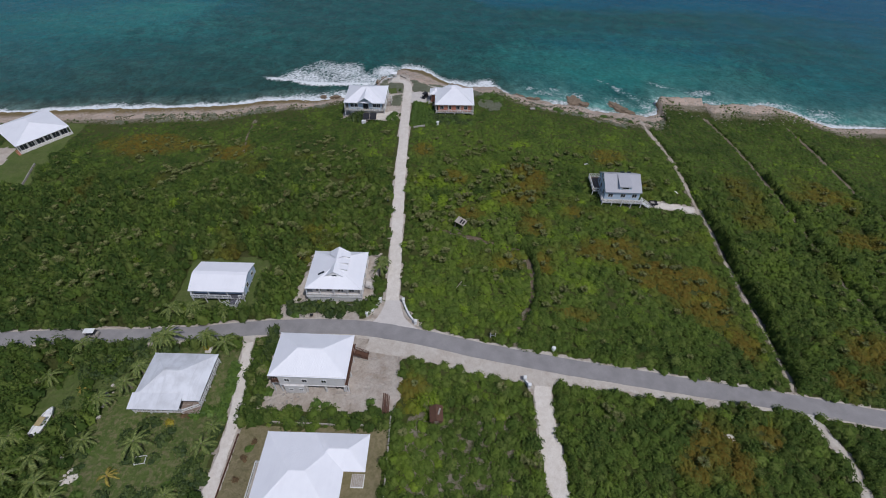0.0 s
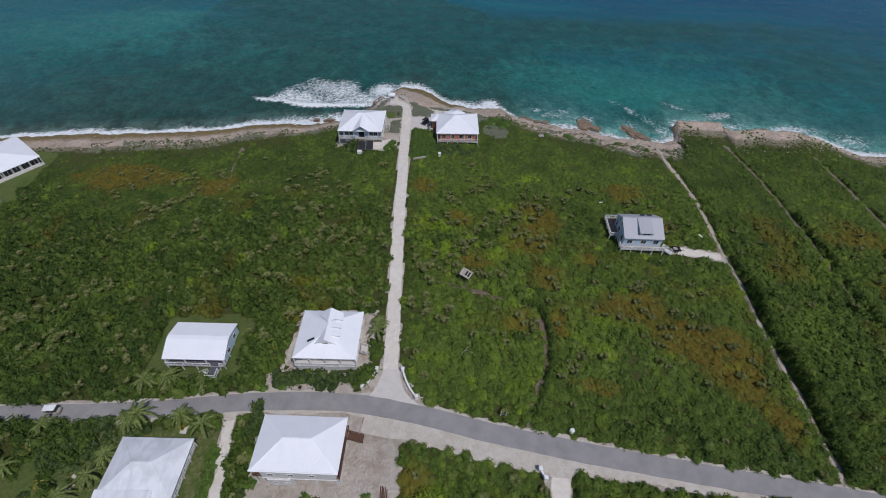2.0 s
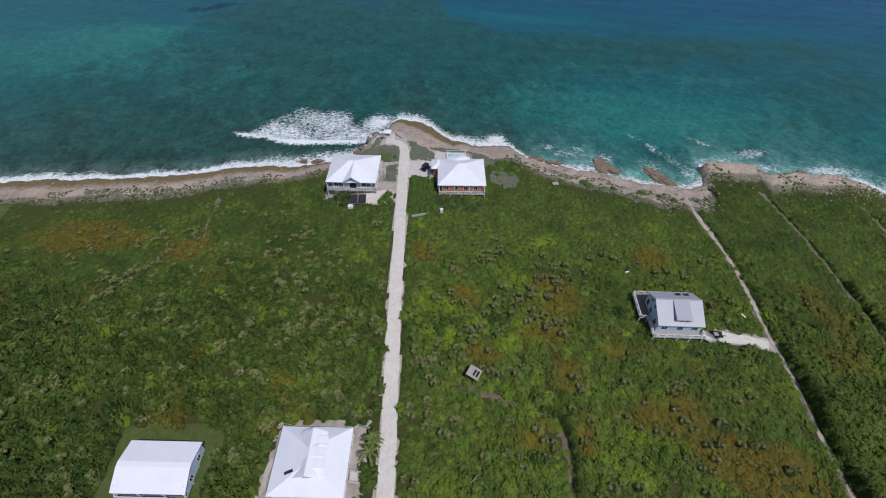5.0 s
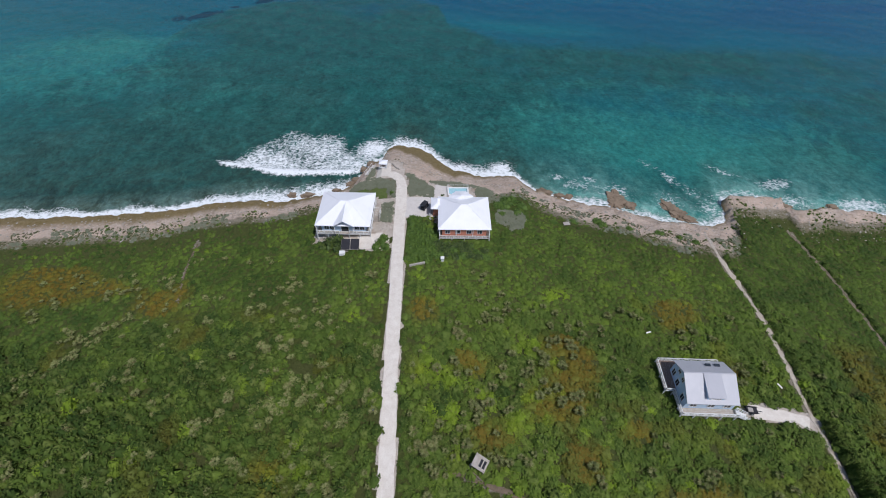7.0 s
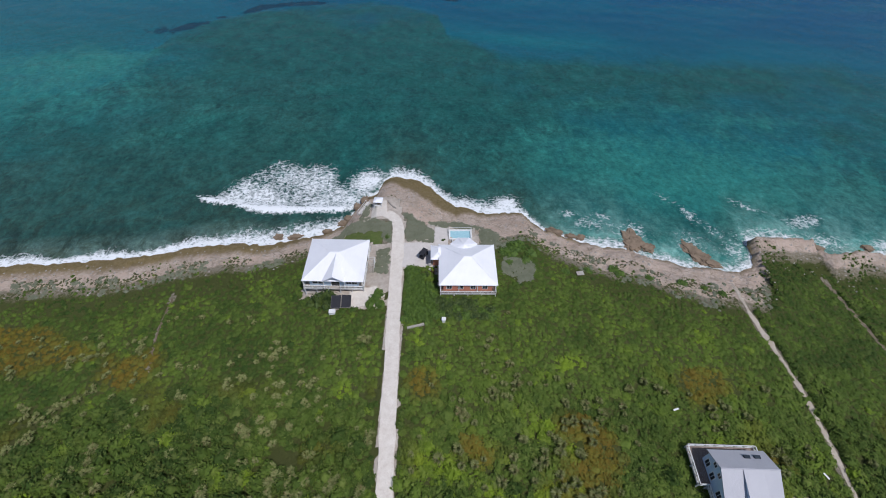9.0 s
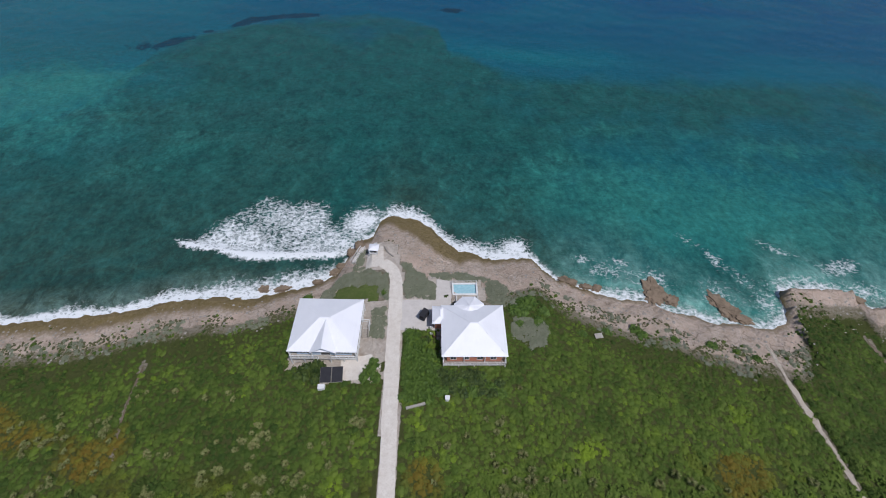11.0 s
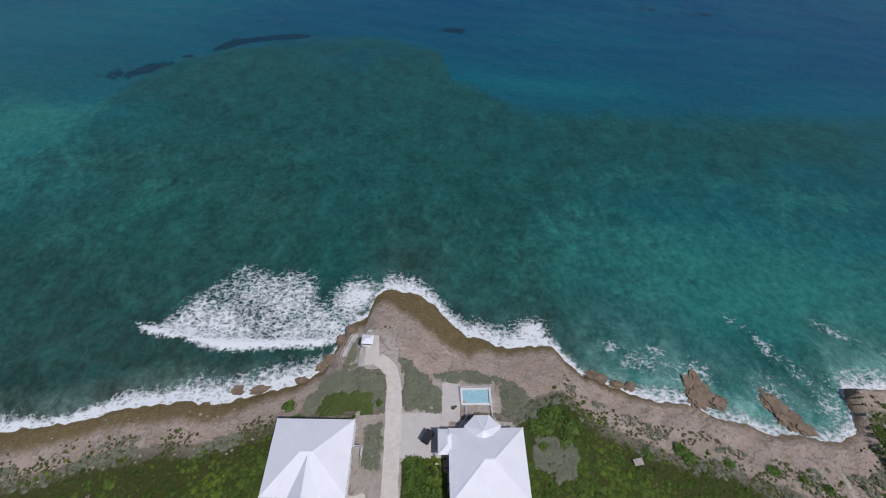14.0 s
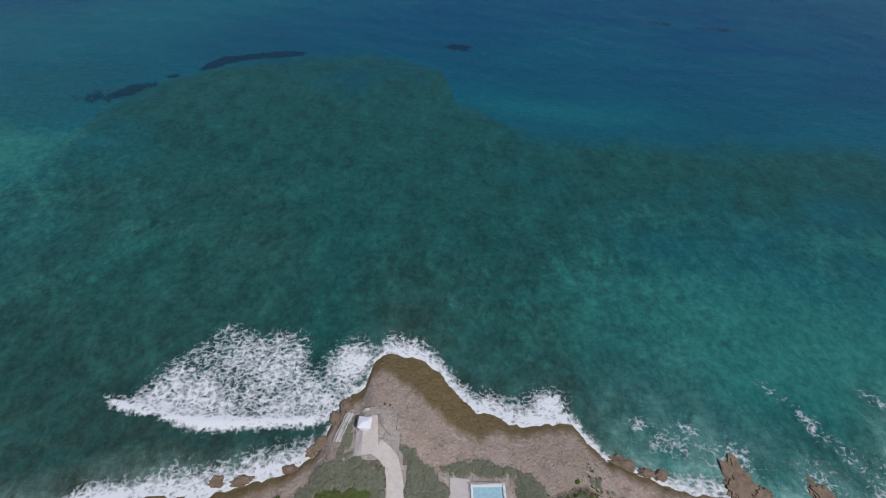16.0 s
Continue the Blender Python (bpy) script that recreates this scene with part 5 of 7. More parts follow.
def pool():
    x, y = -0.5, 162.1
    z = gz(x, y) + 0.45
    e = tagged(new("swimming_pool"), "small rectangular pool of pale blue water with white coping", "pool")
    e.matrix_world = pose(x, y, z, 0, 0, 2)
    w, d = 3.0, 1.75
    bm = bmesh.new()
    for q in ((-w, w, -d, -d + 0.4), (-w, w, d - 0.4, d), (-w, -w + 0.4, -d + 0.4, d - 0.4), (w - 0.4, w, -d + 0.4, d - 0.4)):
        box(*q, -1.6, 0.1, bm)
    part("coping", bm, WHITE, e)
    m = Mat("pool_water", 0.08, 0.5)
    m.color(m.mix(m.ramp(m.noise(2, 3), 0.4, 0.6), (0.3, 0.51, 0.57), (0.37, 0.58, 0.63)))
    m.bump(m.noise(3, 3), 0.2, 0.05)
    part("water", box(-w + 0.4, w - 0.4, -d + 0.4, d - 0.4, -0.8, -0.12), m.m, e, "pale blue pool water")
    for k in range(2):
        s = 1 if k else -1
        part("fence_rail", beam((s * (w - 0.1), -d, 0.95), (s * (w - 0.1), d, 0.95), 0.07), WHITE, e)
        for j in range(4):
            yy = -d + 0.1 + (2 * d - 0.2) * j / 3
            part("fence_post", box(s * (w - 0.1) - 0.04, s * (w - 0.1) + 0.04, yy - 0.04, yy + 0.04, 0.1, 0.95), WHITE, e)
    part("fence_rail", beam((-w + 0.1, d - 0.1, 0.95), (w - 0.1, d - 0.1, 0.95), 0.07), WHITE, e)


def grey_house():
    h = House("house", "pale blue two-storey house with a grey broken-pitch roof and wide deck", 48.0, 103.2, -0.5)
    fl = 1.7
    X0, X1 = -5.4, 4.6
    # front slope, shallow back slope with clipped ends
    pts = [(X0, -4.0, 4.4), (X1, -4.0, 4.4), (X1, 1.2, 6.9), (X0, 1.2, 6.9), (X1, 5.0, 4.6), (X0, 5.0, 4.6)]
    h.roof(pts, [(0, 1, 2, 3), (3, 2, 4, 5)], ROOF_GREY)
    h.walls(X0 + 0.25, X1 - 0.25, -3.6, 4.4, fl, 4.35, BLUE, "pale blue boarded wall")
    for x in (X0 + 0.25, X1 - 0.45):
        bm = bmesh.new()
        prof = [(-3.6, 4.35), (4.4, 4.35), (4.4, 4.85), (1.2, 6.75), (-3.6, 4.5)]
        a = [bm.verts.new((x, q, z)) for q, z in prof]
        bm.faces.new(a)
        ex = bmesh.ops.extrude_face_region(bm, geom=bm.faces[:])
        bmesh.ops.translate(bm, vec=(0.2, 0, 0), verts=[v for v in ex["geom"] if isinstance(v, bmesh.types.BMVert)])
        bmesh.ops.recalc_face_normals(bm, faces=bm.faces)
        part("gable", bm, BLUE, h.e)
    h.walls(X0 + 0.6, X1 - 0.6, -3.3, 4.1, -0.6, fl - 0.2, CREAM)
    # shed dormer
    pts = [(-1.7, -3.4, 5.75), (1.7, -3.4, 5.75), (1.7, 1.15, 6.95), (-1.7, 1.15, 6.95)]
    h.roof(pts, [(0, 1, 2, 3)], ROOF_GREY, 0.12, "dormer_roof", caps=False)
    bm = bmesh.new()
    for x in (-1.6, 1.5):
        vs = [bm.verts.new((x + dx, q, z)) for dx in (0, 0.12) for q, z in ((-3.15, 4.8), (-3.15, 5.7), (0.9, 6.8))]
        bm.faces.new(vs[:3])
        bm.faces.new(vs[3:][::-1])
        for k in range(3):
            bm.faces.new((vs[k], vs[3 + k], vs[3 + (k + 1) % 3], vs[(k + 1) % 3]))
    bmesh.ops.recalc_face_normals(bm, faces=bm.faces)
    box(-1.6, 1.62, -3.2, -3.1, 4.7, 5.65, bm)
    part("dormer", bm, BLUE, h.e)
    h.opening("window", "front", 0.0, -3.2, 5.0, 1.8, 0.5)
    for x in (0.6, 2.4):
        part("skylight", box(x - 0.5, x + 0.5, 3.3, 3.9, 5.35, 5.75), GLASS, h.e, "dark roof light")
    h.deck(-5.9, 5.0, -5.1, -3.6, fl, PALE_BOARD)
    h.deck(-7.5, -5.1, -0.2, 6.5, fl, BOARD)
    h.deck(-5.9, -5.15, -3.58, -0.22, fl, PALE_BOARD)
    h.deck(-5.08, 4.9, 4.4, 6.5, fl, BOARD)
    h.rail([(4.95, -3.7), (4.95, -5.05), (-5.85, -5.05), (-5.85, -0.25), (-7.45, -0.25), (-7.45, 6.45), (4.85, 6.45), (4.85, 4.6)], fl, braces=True)
    windows_row(h, "front", -3.6, fl + 0.8, (-3.6, -0.2, 2.9), 1.2, 1.1)
    windows_row(h, "left", X0 + 0.25, fl + 0.5, (-2.0, 1.0, 3.2), 1.0, 1.6)
    windows_row(h, "left", X0 + 0.25, 4.8, (0.4, 2.2), 0.8, 0.9)
    windows_row(h, "right", X1 - 0.25, fl + 0.6, (-2.0, 1.5), 1.0, 1.2)
    h.stairs(5.05, -4.3, fl, (1, 0), 1.2)


def barn_house():
    h = House("house", "long white-roofed house on stilts with a front gallery", -53.6, 70.0, 0.4)
    ze, fl = 3.3, 1.2
    W = 6.55
    prof = [(-4.4, ze - 0.1), (-0.5, ze + 1.5), (0.4, ze + 1.55), (4.4, ze + 0.4)]
    pts = [(x, y, z) for y, z in prof for x in (-W, W)]
    h.roof(pts, [(0, 1, 3, 2), (2, 3, 5, 4), (4, 5, 7, 6)], caps=False)
    h.walls(-W + 0.3, W - 0.3, -3.4, 4.0, fl, ze + 0.3, BLUE, "blue-grey boarded wall")
    for x in (-W + 0.3, W - 0.5):
        bm = bmesh.new()
        a = [bm.verts.new((x, y, z)) for y, z in ((-3.4, ze + 0.3), (4.0, ze + 0.3), (4.0, ze + 0.4), (0.4, ze + 1.38), (-0.5, ze + 1.33), (-3.4, ze + 0.32))]
        bm.faces.new(a)
        ex = bmesh.ops.extrude_face_region(bm, geom=bm.faces[:])
        bmesh.ops.translate(bm, vec=(0.2, 0, 0), verts=[v for v in ex["geom"] if isinstance(v, bmesh.types.BMVert)])
        bmesh.ops.recalc_face_normals(bm, faces=bm.faces)
        part("gable", bm, BLUE, h.e)
    h.deck(-6.2, 6.2, -4.75, 3.9, fl, SLATE_BOARD)
    h.rail([(3.2, -4.7), (-6.15, -4.7), (-6.15, -3.4)], fl)
    h.rail([(6.15, -3.4), (6.15, -4.7), (5.05, -4.7)], fl)
    h.posts([(-6.1, -4.3), (-2, -4.3), (2.4, -4.3), (6.1, -4.3)], fl, ze - 0.1)
    windows_row(h, "front", -3.4, fl + 0.7, (-4.6, -2.2, 2.6, 4.8), 1.2, 1.1)
    windows_row(h, "right", W - 0.3, fl + 0.7, (-1.5, 2), 1.0, 1.1)
    h.deck(3.0, 5.1, -7.3, -4.8, fl - 0.25, SLATE_BOARD)
    h.rail([(5.05, -5.6), (5.05, -7.25), (3.1, -7.25)], fl - 0.25)
    h.stairs(2.95, -6.4, fl - 0.25, (-1, 0), 1.4)


def dormer_house():
    h = House("house", "white hip-roofed house with a gable and three small dormers", -25.7, 71.0, 0.4)
    ze, zr, fl = 4.0, 6.6, 1.5
    p, f = hip_points(-6.5, 6.5, -5.9, 5.9, ze, zr, 4.9, "y")
    h.roof(p, f)
    h.walls(-5.2, 5.2, -4.9, 4.9, fl, ze + 0.2, CREAM, "cream rendered wall")
    h.deck(-6.4, 6.4, -6.2, 5.8, fl, CONCRETE, posts=False)
    h.walls(-6.2, 6.2, -6.0, 5.6, -1.2, fl - 0.18, CREAM)
    h.posts([(x, y) for x in (-6.3, -3.2, 0, 3.2, 6.3) for y in (-5.7, 5.7)] + [(x, y) for x in (-6.3, 6.3) for y in (-3, 0, 3)], fl, ze)
    h.rail([(-6.3, -6.1), (6.3, -6.1)], fl, 0.9)
    h.rail([(6.3, -6.1), (6.3, -2.8)], fl, 0.9)
    windows_row(h, "front", -4.9, fl + 0.5, (-3.8, -1.3, 1.3, 3.8), 1.2, 1.2)
    windows_row(h, "right", 5.2, fl + 0.5, (-3.2, 0, 3.2), 1.2, 1.3)
    # front gablet and the rear one
    for s, y0, y1 in ((1, -3.4, 0.2), (-1, 4.6, 1.0)):
        g = [(-2.4, y0, zr - 1.3), (0, y0, zr + 0.45), (2.4, y0, zr - 1.3), (-2.4, y0 + s * 0.9, zr - 1.2), (0, y1, zr + 0.3), (2.4, y0 + s * 0.9, zr - 1.2)]
        h.roof(g, [(0, 1, 4, 3), (1, 2, 5, 4)] if s > 0 else [(3, 4, 1, 0), (4, 5, 2, 1)], thick=0.1, name="gable_roof", caps=False)
        bm = bmesh.new()
        vs = [bm.verts.new((x, y0 + s * 0.15 + q, z)) for q in (0, s * 0.12) for x, z in ((-2.1, zr - 1.45), (2.1, zr - 1.45), (0, zr + 0.2))]
        bm.faces.new(vs[:3])
        bm.faces.new(vs[3:][::-1])
        for k in range(3):
            bm.faces.new((vs[k], vs[3 + k], vs[3 + (k + 1) % 3], vs[(k + 1) % 3]))
        bmesh.ops.recalc_face_normals(bm, faces=bm.faces)
        part("gable", bm, WHITE, h.e)
    h.opening("window", "front", 0.0, -3.25, zr - 1.3, 1.1, 0.6)
    part("solar_panel", beam((-3.9, -2.6, ze + 1.12), (-2.4, -2.2, ze + 1.72), 0.5, 0.06), GLASS, h.e, "narrow dark panel on the roof")
    for y in (-1.2, 0.8, 2.8):
        d = new("dormer")
        d.parent = h.e
        part("dormer_roof", slab_roof([(0.2, y - 0.7, zr - 0.05), (2.9, y - 0.7, zr - 0.4), (2.9, y + 0.7, zr - 0.4), (0.2, y + 0.7, zr - 0.05)], [(0, 1, 2, 3)], 0.1), ROOF_WHITE, d)
        part("cheek", box(1.2, 2.6, y - 0.6, y + 0.6, zr - 1.4, zr - 0.45), WHITE, d)
        part("pane", box(2.6, 2.64, y - 0.45, y + 0.45, zr - 1.0, zr - 0.5), GLASS, d)
    h.stairs(6.6, -1.8, fl, (1, 0), 1.8, CONCRETE, True)


def garage_house():
    h = House("house", "two-storey cream house over garages under a white hip roof", -26.6, 48.4, -0.4)
    ze, zr, fl = 5.7, 8.1, 2.7
    p, f = hip_points(-7.7, 7.7, -5.0, 5.0, ze, zr, 5.2)
    h.roof(p, f)
    h.walls(-6.0, 7.0, -4.85, 4.3, 2.35, ze + 0.1, CREAM, "cream rendered wall")
    h.walls(-5.2, -1.2, -5.2, 4.0, -0.6, 2.3, CREAM)
    h.walls(-1.2, 6.8, -1.5, 4.0, -0.6, 2.3, CREAM)
    part("floor", box(-6.1, 7.1, -4.95, 4.4, 2.15, 2.33), CREAM, h.e)
    h.posts([(6.8, -4.7), (3.0, -4.7), (-0.9, -4.7)], None, 2.2, 0.16, CREAM)
    h.deck(7.02, 7.65, -4.8, 4.8, fl, RUSTY)
    h.deck(-7.6, -6.02, -4.8, 4.8, fl, RUSTY)
    h.rail([(7.6, 2.0), (7.6, -4.75)], fl, mat=RUSTY)
    h.rail([(-6.1, -4.75), (-7.55, -4.75), (-7.55, 4.75)], fl, mat=RUSTY)
    windows_row(h, "front", -4.85, 3.5, (-4.3, -0.8, 3.0), 0.9, 1.0)
    windows_row(h, "front", -5.2, 0.7, (-3.9, -1.9), 0.7, 0.6)
    windows_row(h, "right", 7.0, 3.4, (-2, 1.5), 1.0, 1.2)
    h.stairs(7.7, 2.9, fl, (1, 0), 1.3, RUSTY)


def veranda_house():
    h = House("house", "low house with a weathered grey-white hip roof and shaded verandas", -54.2, 44.0, 0.4)
    ze, zr, fl = 2.9, 4.9, 0.8
    h.roof([(-6.6, -4.4, ze), (6.7, -4.4, ze), (6.7, 6.0, ze), (-6.6, 6.0, ze), (-1.7, 1.0, zr), (1.8, 1.0, zr)], [(0, 1, 5, 4), (1, 2, 5), (2, 3, 4, 5), (3, 0, 4)], ROOF_OLD)
    h.roof([(-6.7, -6.3, ze - 0.12), (3.3, -6.3, ze - 0.12), (3.3, -3.2, ze + 0.62), (-6.7, -3.2, ze + 0.52)], [(0, 1, 2, 3)], ROOF_OLD, name="veranda_roof", caps=False)
    h.walls(-5.0, 4.8, -3.4, 4.6, fl, ze + 0.1, WHITE)
    h.walls(-4.8, 4.6, -3.2, 4.4, -0.5, fl - 0.2, CREAM)
    h.deck(-6.4, 6.4, -5.9, 5.8, fl, BOARD)
    h.rail([(-6.35, 5.75), (-6.35, -5.85), (3.0, -5.85)], fl, 0.9)
    h.rail([(3.0, -5.85), (6.35, -4.4), (6.35, 5.75)], fl, 0.9, braces=True)
    h.posts([(-6.3, y) for y in (-5.8, -2, 2, 5.7)] + [(6.3, y) for y in (-4.2, -1.8, 0.6, 3.1, 5.7)] + [(-2, -5.8), (1, -5.8), (3.1, -5.8)], fl, ze - 0.1)
    windows_row(h, "front", -3.4, fl + 0.5, (-3.5, -1, 2), 1.1, 1.1)
    windows_row(h, "right", 4.8, fl + 0.5, (-2, 0.6, 3.2), 1.1, 1.2)


def ell_house():
    h = House("house", "large white hip-roofed house with a side wing and railed porch", -24.2, 26.8, 0.2)
    ze, zr = 3.6, 5.8
    p, f = hip_points(-7.9, 7.2, -7.6, 7.2, ze, zr, 6.2)
    h.roof(p, f)
    q, g = hip_points(1.0, 11.0, 0.6, 7.2, ze + 0.02, zr - 0.75, 3.3)
    h.roof(q, g, name="wing_roof")
    h.walls(-6.9, 6.2, -6.6, 6.2, 0.0, ze + 0.1, CREAM)
    h.walls(6.22, 9.8, 1.7, 6.2, 0.0, ze + 0.1, CREAM)
    windows_row(h, "front", 1.7, 1.1, (8.0,), 1.2, 1.1)
    windows_row(h, "front", -6.6, 1.1, (-4.5, 0, 4), 1.2, 1.1)
    windows_row(h, "left", -6.9, 1.1, (-3, 3), 1.2, 1.1)
    h.deck(8.3, 10.4, -0.9, 1.2, 0.45, PALE_BOARD, posts=False)
    part("porch_wall", box(8.2, 10.5, -1.0, 1.3, -0.5, 0.27), WHITE, h.e)
    h.deck(-9.4, -7.0, -4.4, 2.6, 0.6, PALE_BOARD)
    h.rail([(-7.1, -4.35), (-9.35, -4.35), (-9.35, 2.55), (-7.1, 2.55)], 0.6)


def far_house():
    h = House("beach_house", "long white-roofed house above the beach with a glazed front", -140.7, 132.5, 54, z=3.4)
    ze, zr = 3.2, 5.6
    p, f = hip_points(-8.05, 8.05, -9.2, 9.2, ze, zr, 7.4, "y")
    h.roof(p, f)
    h.walls(-7.2, 7.2, -8.0, 8.2, -0.8, ze + 0.1, CREAM)
    h.deck(-7.9, 7.9, -9.6, -8.0, 0.6, CONCRETE)
    windows_row(h, "front", -8.0, 0.8, tuple(-6 + 2.4 * k for k in range(6)), 1.9, 1.9)
    h.posts([(-7.8, -9.0), (-3, -9.0), (2, -9.0), (7.8, -9.0)], 0.6, ze)
    h.rail([(-7.8, -9.5), (7.8, -9.5)], 0.6, 0.7)
    h.stairs(-8.0, -8.8, 0.6, (-1, 0), 1.8, SALMON)


coast_house_pale()
coast_house_salmon()
pool()
grey_house()
barn_house()
dormer_house()
garage_house()
veranda_house()
ell_house()
far_house()


# ---- plants that stand alone ----
def leaf_blob(name, r, h, rng, leaves=150, lobes=7):
    """A rounded bush: overlapping lumpy lobes with many leaf sprays."""
    V, F = [], []
    for k in range(lobes):
        a, t = rng.uniform(0, 6.28), 0.0 if k == 0 else rng.uniform(0.35, 0.62)
        tv, tf = bush_template(rng, leaves // lobes, 0.75)
        s = rng.uniform(0.45, 0.65)
        b = len(V)
        V += [(x * s * r + math.cos(a) * t * r, y * s * r + math.sin(a) * t * r, z * h * rng.uniform(0.7, 1.0) * (1 - 0.45 * t)) for x, y, z in tv]
        F += [tuple(int(i) + b for i in q) for q in tf]
    me = bpy.data.meshes.new(name)
    me.from_pydata(V, [], F)
    return me


def green(name, a, b):
    m = Mat(name, 0.6, 0.3)
    c = m.mix(m.ramp(m.island(), 0.1, 0.9), a, b)
    m.color(m.mix(m.ramp(m.noise(2.5, 4), 0.4, 0.7, 0, 0.4), c, a))
    return m.bump(m.noise(7, 4), 0.5, 0.1).m


DEEP = green("deep_green_leaves", (0.027, 0.05, 0.012), (0.085, 0.12, 0.026))
BRIGHT = green("bright_green_leaves", (0.05, 0.095, 0.014), (0.105, 0.17, 0.026))
GOLD = green("golden_leaves", (0.2, 0.17, 0.02), (0.4, 0.33, 0.03))
ROSY = green("reddish_leaves", (0.09, 0.06, 0.03), (0.16, 0.1, 0.045))
PALMGREEN = green("palm_fronds", (0.07, 0.105, 0.02), (0.21, 0.245, 0.065))
PALMDRY = green("yellow_palm_fronds", (0.22, 0.18, 0.03), (0.42, 0.33, 0.06))
BARK = worn("palm_bark", (0.22, 0.18, 0.14), (0.12, 0.1, 0.08), 0.9, 3, fine=12)


def bushes():
    rng = random.Random(11)
    kinds = {}
    for mat, word in ((DEEP, "dark"), (BRIGHT, "bright"), (GOLD, "gold"), (ROSY, "rosy")):
        for k in range(3):
            me = leaf_blob("bush", 1.0, 1.0, rng)
            me.materials.append(mat)
            kinds[word, k] = me
    spots = [("dark", -35.6, 63.2, 2.3, 2.4, "rounded dark green bush beside the road"), ("dark", -31.6, 63.2, 2.4, 2.6, ""), ("dark", -27.2, 62.9, 2.6, 2.6, ""), ("dark", -23.6, 62.6, 2.2, 2.3, ""), ("bright", -38.4, 61.2, 1.1, 1.1, ""),
             ("dark", -20.6, 63.2, 1.9, 1.8, ""), ("bright", -34.2, 61.6, 1.3, 1.2, "")]
    spots += [("dark", -38.2 + 0.5 * math.sin(k), 57.2 - 1.9 * k, 1.7, 2.3, "dark hedge bush along the sandy lane") for k in range(9)]
    spots += [("dark" if k % 3 else "bright", -37 + 2.0 * k, 38.6 + 0.8 * math.sin(k * 2.1), 1.35, 1.3, "garden bush on the sandy bank behind the house") for k in range(9)]
    spots += [("bright", -25.5, 41.2, 1.2, 1.0, "small green bush on bare sand"), ("bright", -23.6, 41.0, 1.0, 0.9, "small green bush on bare sand"), ("bright", -35.8, 43.2, 1.3, 1.2, "small green bush on bare sand"), ("bright", -14.5, 41.5, 1.0, 0.8, "small green bush on bare sand"), ("bright", -13.5, 38.8, 1.2, 0.9, "small green bush on bare sand")]
    spots += [("bright", -44.3 + 0.09 * k, 49.2 - 1.2 * k, 1.35, 1.1, "bright clipped hedge bush on the lawn") for k in range(11)]
    spots += [("dark", x, y, r, h, "big dark garden shrub near the road") for x, y, r, h in ((-74, 46.4, 2.4, 2.4), (-71.9, 47.7, 2.6, 2.8), (-70.2, 49.6, 2.5, 2.6), (-67, 47.9, 2.3, 2.5), (-75.8, 48.5, 2.2, 2.2), (-69.9, 45.9, 2.1, 2.0), (-70.2, 52.4, 1.9, 2.0), (-67.4, 52.9, 2.1, 2.3), (-65, 51, 1.8, 1.8), (-62.9, 54.6, 2.2, 2.9), (-60, 52.6, 2.0, 2.4), (-74.5, 51.8, 1.8, 1.6), (-64.2, 47.6, 1.6, 1.7))]
    spots += [("dark", -55.9, 36.4, 1.3, 1.3, "round shrub in front of the veranda"), ("gold", -53.0, 36.4, 1.0, 1.0, "golden-leaved shrub in front of the veranda"), ("dark", -57.8, 36.0, 1.2, 1.1, "round shrub in front of the veranda"), ("bright", -48.7, 38.1, 1.6, 1.3, "flowering green shrub by the veranda"), ("bright", -46.4, 38.8, 1.5, 1.3, "flowering green shrub by the veranda"), ("rosy", -50.3, 38.0, 1.2, 1.1, "red-leaved shrub by the veranda"),
              ("dark", -52.6, 33.7, 1.9, 1.9, "clipped round shrub on the lawn"), ("dark", -48.7, 31.3, 1.5, 1.1, "low dark shrub on the lawn"), ("dark", -52.9, 29.8, 1.2, 0.9, "low dark shrub on the lawn"), ("dark", -56.8, 29.4, 1.7, 1.2, "low dark shrub on the lawn"), ("dark", -59.9, 33.4, 1.6, 1.4, "low dark shrub on the lawn"), ("dark", -57.4, 33.8, 1.5, 1.3, "low dark shrub on the lawn"), ("gold", -52.2, 53.4, 0.9, 0.9, "golden-leaved shrub near the road")]
    spots += [("dark", x, y, r, h, "dense green garden shrub on the lawn") for x, y, r, h in ((-46.3, 27.9, 1.8, 1.6), (-44.8, 29.2, 1.6, 1.6), (-43.2, 26.6, 1.7, 1.6), (-44.6, 24.6, 1.8, 1.7), (-46.6, 26.2, 1.6, 1.4), (-43.2, 34.7, 1.5, 1.5), (-43.3, 32.4, 1.3, 1.3), (-66.6, 30, 1.5, 1.2), (-66, 27.3, 1.3, 1.0), (-58.9, 23.2, 1.6, 1.4), (-54.6, 23.6, 1.6, 1.3), (-51.7, 23.2, 1.7, 1.3), (-74.9, 39.6, 1.4, 1.3), (-70.6, 34.2, 1.7, 1.5), (-68.6, 31.8, 1.5, 1.2), (-72.6, 28.4, 1.6, 1.3), (-69.8, 38.6, 1.3, 1.1), (-75.4, 31, 1.5, 1.4))]
    spots += [("bright", x, y, r, h, "bright green garden shrub on the lawn") for x, y, r, h in ((-66, 30.9, 1.1, 1.0), (-63.1, 23.1, 1.5, 1.1), (-67, 24.3, 1.5, 1.1), (-48.3, 24.9, 1.2, 1.0), (-72.2, 36.8, 1.2, 1.0), (-69, 26.6, 1.0, 0.8), (-64.6, 25.4, 0.9, 0.7))]
